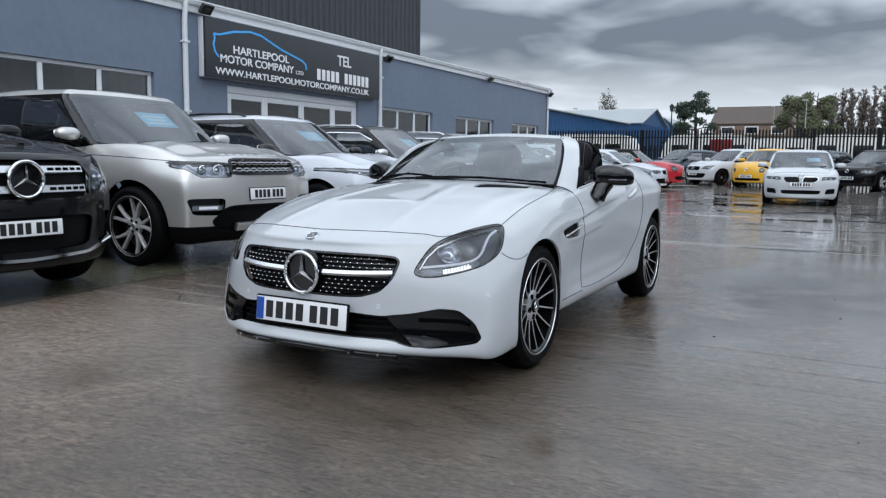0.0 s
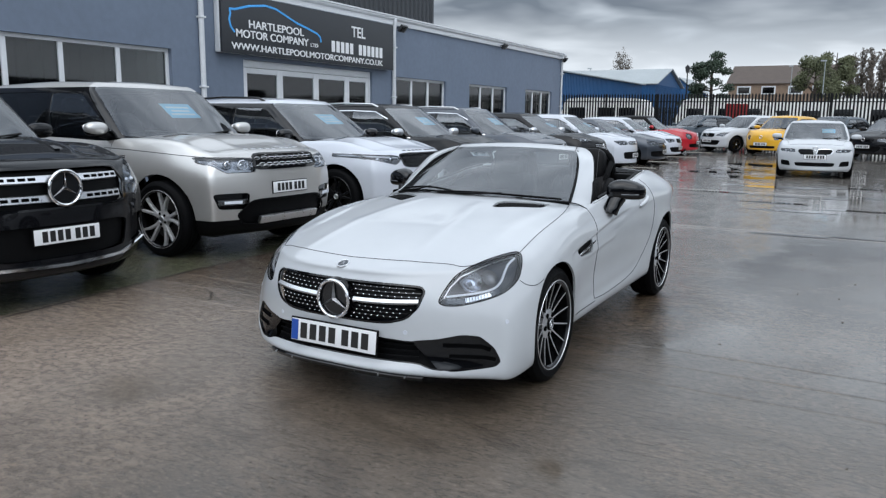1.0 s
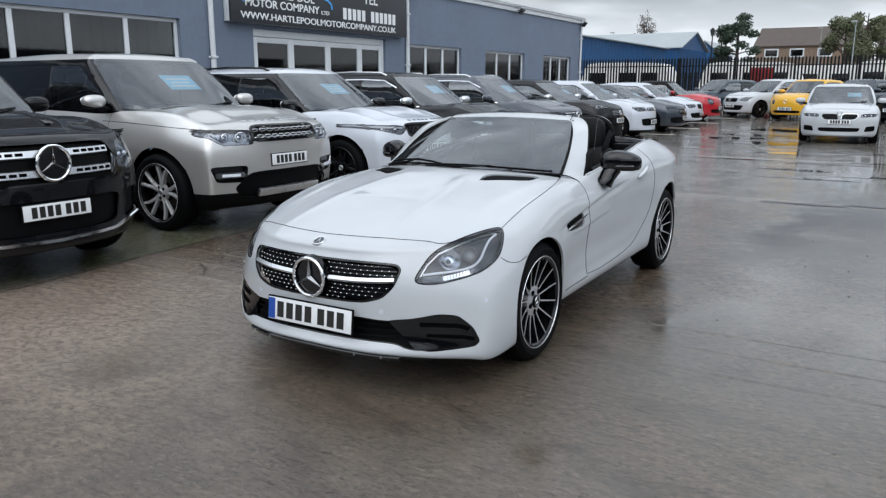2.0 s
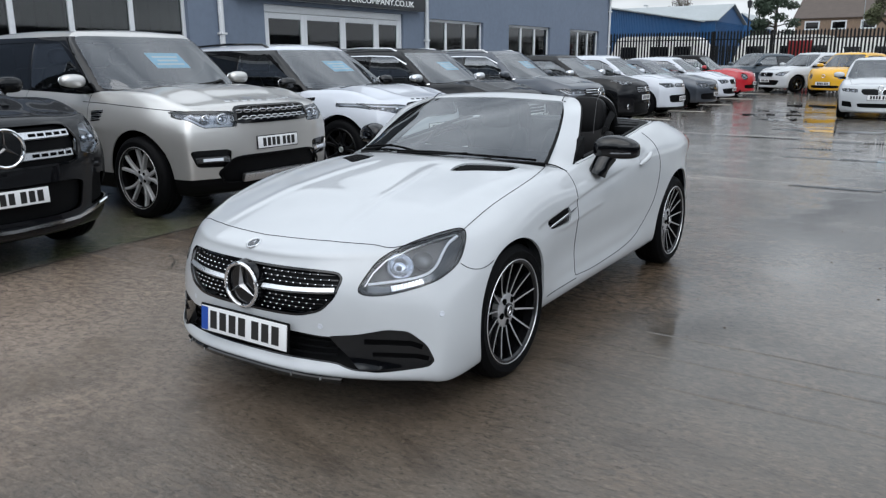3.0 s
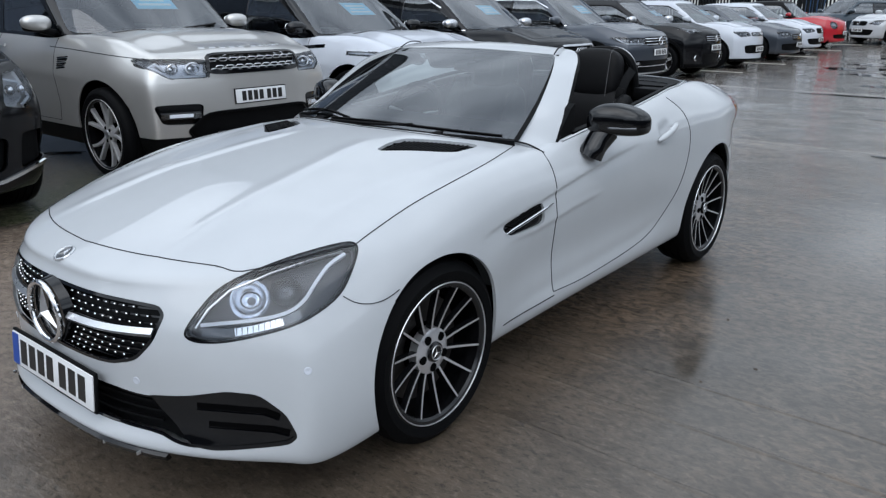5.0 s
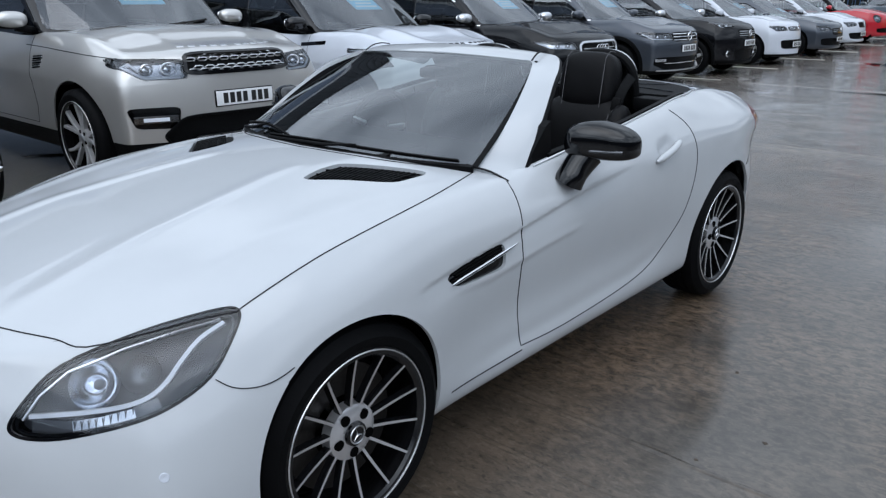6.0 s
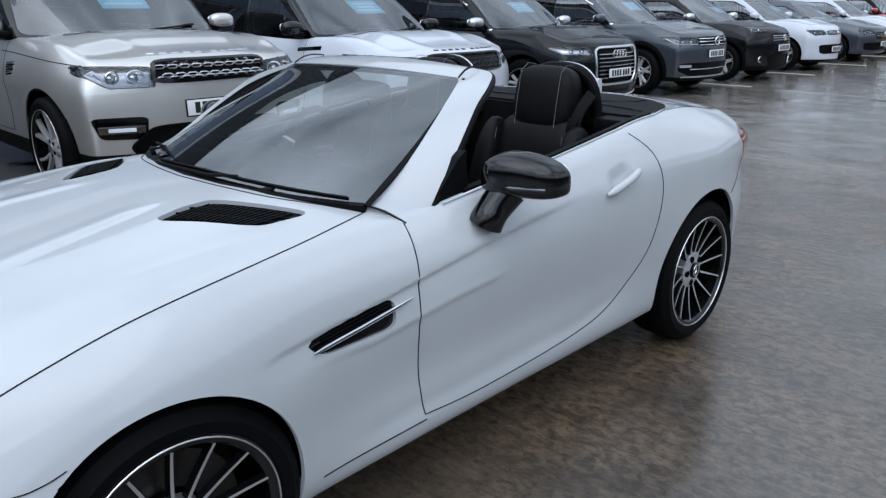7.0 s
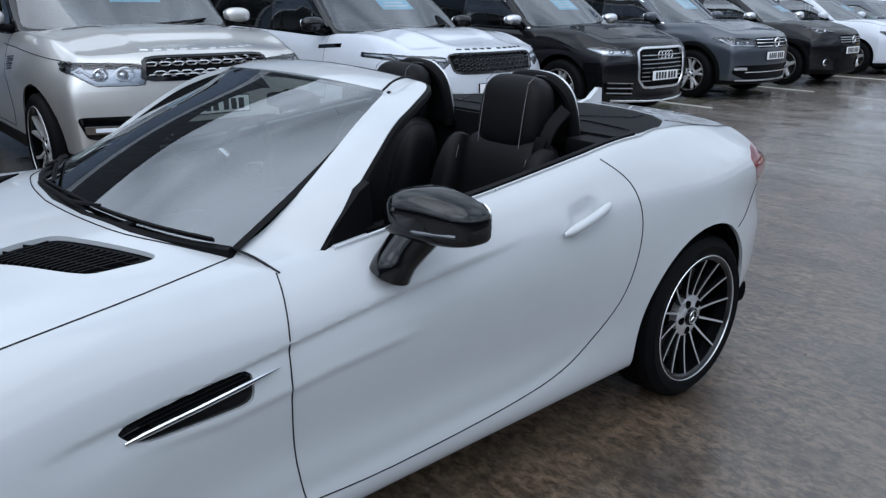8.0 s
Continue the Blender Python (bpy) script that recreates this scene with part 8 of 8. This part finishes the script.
part("inner_mirror", ellipsoid((0, .045, 1.135), (.11, .02, .032), 3, 20, 10), M_PLASTIC, car)
part("sensor_pod", block(-.045, .045, -.055, .025, 1.118, 1.162, 0.015), M_PLASTIC, car)
for s in (1, -1):
    # sail panel, mirror on its foot
    part("sail_panel", prism([(-.355, .862), (-.175, .895), (-.185, 1.03), (-.215, 1.012)], "x", s * .668, s * .70) if s > 0 else prism([(-.355, .862), (-.175, .895), (-.185, 1.03), (-.215, 1.012)], "x", -.70, -.668), M_PLASTIC, car, smooth=False)
    bmm = bmesh.new()
    bmesh.ops.create_uvsphere(bmm, u_segments=28, v_segments=18, radius=1.0)
    for v in bmm.verts:
        x, y, z = v.co
        sx, sy, sz = (math.copysign(abs(c) ** 0.66, c) for c in (x, y, z))
        taper = 1.0 - 0.14 * sx
        yy = sy * 0.082 * taper
        if sy > 0:
            yy = sy * 0.045
        high = sz * (0.078 - 0.020 * max(0.0, sx) - 0.012 * max(0.0, -sx - 0.4)) if sz > 0 else math.copysign(abs(z) ** 0.45, z) * 0.050
        v.co = Vector((s * (.866 + sx * .116), -.10 + yy + 0.035 * sx, .958 + high - 0.004 * sx))
    bmm.normal_update()
    if s < 0:
        bmesh.ops.reverse_faces(bmm, faces=bmm.faces[:])
    shp = ([tuple(v.co) for v in bmm.verts], [tuple(v.index for v in f.verts) for f in bmm.faces])
    bmm.free()
    mir = part("door_mirror", shp, M_GLOSS, car, "gloss black door mirror")
    part("mirror_foot", tube(resample([Vector((s * .785, -.195, .820)), Vector((s * .795, -.185, .850)), Vector((s * .805, -.160, .885)), Vector((s * .822, -.130, .925))], 5), [.030] + [.050 + .004 * abs(i - 7) / 7 for i in range(1, 16)], 24), M_GLOSS, mir)
    part("mirror_glass", moved(ellipsoid((0, 0, 0), (.095, .006, .048), 3, 20, 8), pose(s * .868, -.052, .962, 0, 0, s * 16)), M_CHROME, mir)
    part("indicator_strip", tube([(s * .80, -.186, .945), (s * .87, -.180, .943), (s * .955, -.135, .943)], 0.005, 6), M_LAMPGREY, mir)
    # belt trim along the door top, with a bright line
    P, N = sk.on("top", [(s * .698, -.20), (s * .703, .2), (s * .70, .6), (s * .685, .88)], 1, 0.05)
    part("belt_trim", strip(P, N, 0.026, 0.012), M_PLASTIC, car)
    P, N = sk.on("top", [(s * .712, -.30), (s * .718, .2), (s * .716, .6), (s * .70, .90), (s * .665, 1.05)], 1, 0.05)
    part("belt_line", strip(P, N, 0.006, 0.008), M_SATIN, car)

# ---- cockpit ----
part("cabin_tub", join(block(-.64, .64, -.55, .86, .26, .30), block(-.64, .64, .84, .88, .28, 1.02)), M_CABIN, car)
for s in (1, -1):
    x0, x1 = sorted((s * .635, s * .672))
    part("door_card", prism([(-.50, .30), (.86, .30), (.86, .985), (.5, .945), (.14, .90), (-.2, .868), (-.50, .85)], "x", x0, x1), M_LEATHER, car, smooth=False)
    part("armrest", block(*sorted((s * .56, s * .64)), -.05, .42, .62, .69, 0.02), M_LEATHER, car)
part("dashboard", prism(rounded_poly([(-.48, .62), (-.50, .88), (-.44, .93), (-.30, .945), (-.16, .90), (-.14, .80), (-.26, .62)], 3, 0.2), "x", -.565, .565), M_CABIN, car)
part("dash_top", prism(rounded_poly([(-.70, .80), (-.70, .915), (-.62, .94), (-.44, .94), (-.44, .80)], 2, 0.2), "x", -.36, .36), M_CABIN, car)
part("centre_console", prism([(-.3, .30), (.7, .30), (.7, .56), (.1, .56), (-.15, .74), (-.3, .8)], "x", -.10, .10), M_CABIN, car, smooth=False)
ringp = [(.175 * math.cos(a), 0, .175 * math.sin(a)) for a in np.linspace(0, 6.2832, 32, endpoint=False)]
sw = part("steering_wheel", moved(tube(ringp, .015, 8, ring=True), pose(-.33, -.02, .87, -24)), M_LEATHER, car)
part("wheel_boss", moved(ellipsoid((0, 0, 0), (.07, .03, .06), 2.5, 16, 10), pose(-.33, -.03, .87, -24)), M_CABIN, sw)
for a in (0.2, math.pi - 0.2, -math.pi / 2):
    part("wheel_spoke", moved(tube([(0, 0, 0), (.17 * math.cos(a), 0, .17 * math.sin(a))], .014, 6), pose(-.33, -.025, .87, -24)), M_SATIN, sw)
for s in (1, -1):
    x = s * .325
    seat = part("seat", moved(ellipsoid((0, 0, 0), (.245, .27, .095), 3.2, 28, 12), pose(x, .36, .47)), M_LEATHER, car, "black leather bucket seat with pale stitching")
    back = pose(x, .56, .50, -16)
    part("backrest", moved(ellipsoid((0, 0, .24), (.235, .085, .29), 3.4, 28, 14), back), M_LEATHER, seat)
    for k in (1, -1):
        part("side_bolster", moved(ellipsoid((k * .205, -.055, .22), (.055, .085, .27), 2.6, 18, 12), back), M_LEATHER, seat)
        part("base_bolster", ellipsoid((x + k * .215, .36, .53), (.055, .25, .065), 2.6, 18, 10), M_LEATHER, seat)
    head = pose(x, .70, 1.068, -10)
    hr = part("headrest", moved(ellipsoid((0, 0, 0), (.142, .068, .135), 3.4, 28, 16), head), M_LEATHER, seat)
    for k in (1, -1):
        pts = [head @ Vector((k * .098, -.064 - .003 * math.cos(z * 12), z)) for z in np.linspace(-.11, .105, 9)] + [head @ Vector((k * .096, -.03, .137)), head @ Vector((k * .094, .02, .139))]
        part("stitching", tube(pts, .0012, 5), M_STITCH, hr)
    for k in (1, -1):
        pts = [back @ Vector((k * .165, -.098, z)) for z in np.linspace(0, .44, 9)]
        part("stitching", tube(pts, .0014, 5), M_STITCH, seat)
    # roll hoop behind the seat
    hoop = [Vector((x + dx, .80 + dy, z)) for dx, dy, z in ((-.168, .02, .96), (-.165, .01, 1.05), (-.145, .0, 1.13), (-.09, -.01, 1.18), (0, -.01, 1.192), (.09, -.01, 1.18), (.145, .0, 1.13), (.165, .01, 1.05), (.168, .02, .96))]
    hp = resample(hoop, 4)
    rh = part("roll_hoop", tube(hp, .022, 10), M_PLASTIC, car, "black roll hoop with a silver rim")
    part("hoop_rim", tube([p + Vector((0, .018, .010)) for p in hp], .011, 8), M_SATIN, rh)
    part("hoop_fill", prism([(x - .15, .97), (x + .15, .97), (x + .14, 1.09), (x + .09, 1.155), (x - .09, 1.155), (x - .14, 1.09)], "y", .81, .83), M_CABIN, rh, smooth=False)
    bx = x + s * .165
    belt_p = [Vector((bx + s * .01, .76, 1.10)), Vector((bx + s * .005, .69, 1.04)), Vector((bx, .66, .96)), Vector((bx + s * .01, .62, .80))]
    sb = part("seat_belt", strip(resample(belt_p, 4), [Vector((s * .6, -.7, .2))] * 13, 0.045, 0.003), M_CABIN, seat)
    part("belt_tongue", moved(join(block(-.016, .016, -.003, .003, .018, .023), block(-.016, .016, -.003, .003, -.023, -.018), block(-.016, -.011, -.003, .003, -.018, .018), block(.011, .016, -.003, .003, -.018, .018)), pose(bx + s * .004, .632, .935, -10, 12 * s, 30 * s)), M_SATIN, sb)
    part("belt_buckle", moved(block(-.02, .02, -.01, .01, -.03, .03, .006), pose(bx + s * .002, .645, .985, -10, 10 * s, 20 * s)), M_PLASTIC, sb)
    part("deck_block", block(*sorted((s * .52, s * .665)), .74, .90, .955, 1.012, 0.012), M_PLASTIC, car)
part("deck_cover", sk.shape("deck_cover", 0.01, 0.004), M_CABIN, car, "grey-black roof stowage cover")
for pts in ([(-.60, .98), (.60, .98)], [(.28, .99), (.36, 1.10), (.44, 1.20), (.42, 1.32)], [(-.28, .99), (-.36, 1.10), (-.44, 1.20), (-.42, 1.32)]):
    part("cover_seam", gap_line(sk, "top", pts, 1, 0.006), M_GLOSS, car)
p, n = sk.drop_on("top", 0, 1.52)
fin = prism([(1.42, p.z), (1.585, p.z - .006), (1.58, p.z + .060), (1.56, p.z + .062), (1.50, p.z + .018)], "x", -.012, .012)
part("aerial_fin", fin, M_WHITE, car, sharp=50)
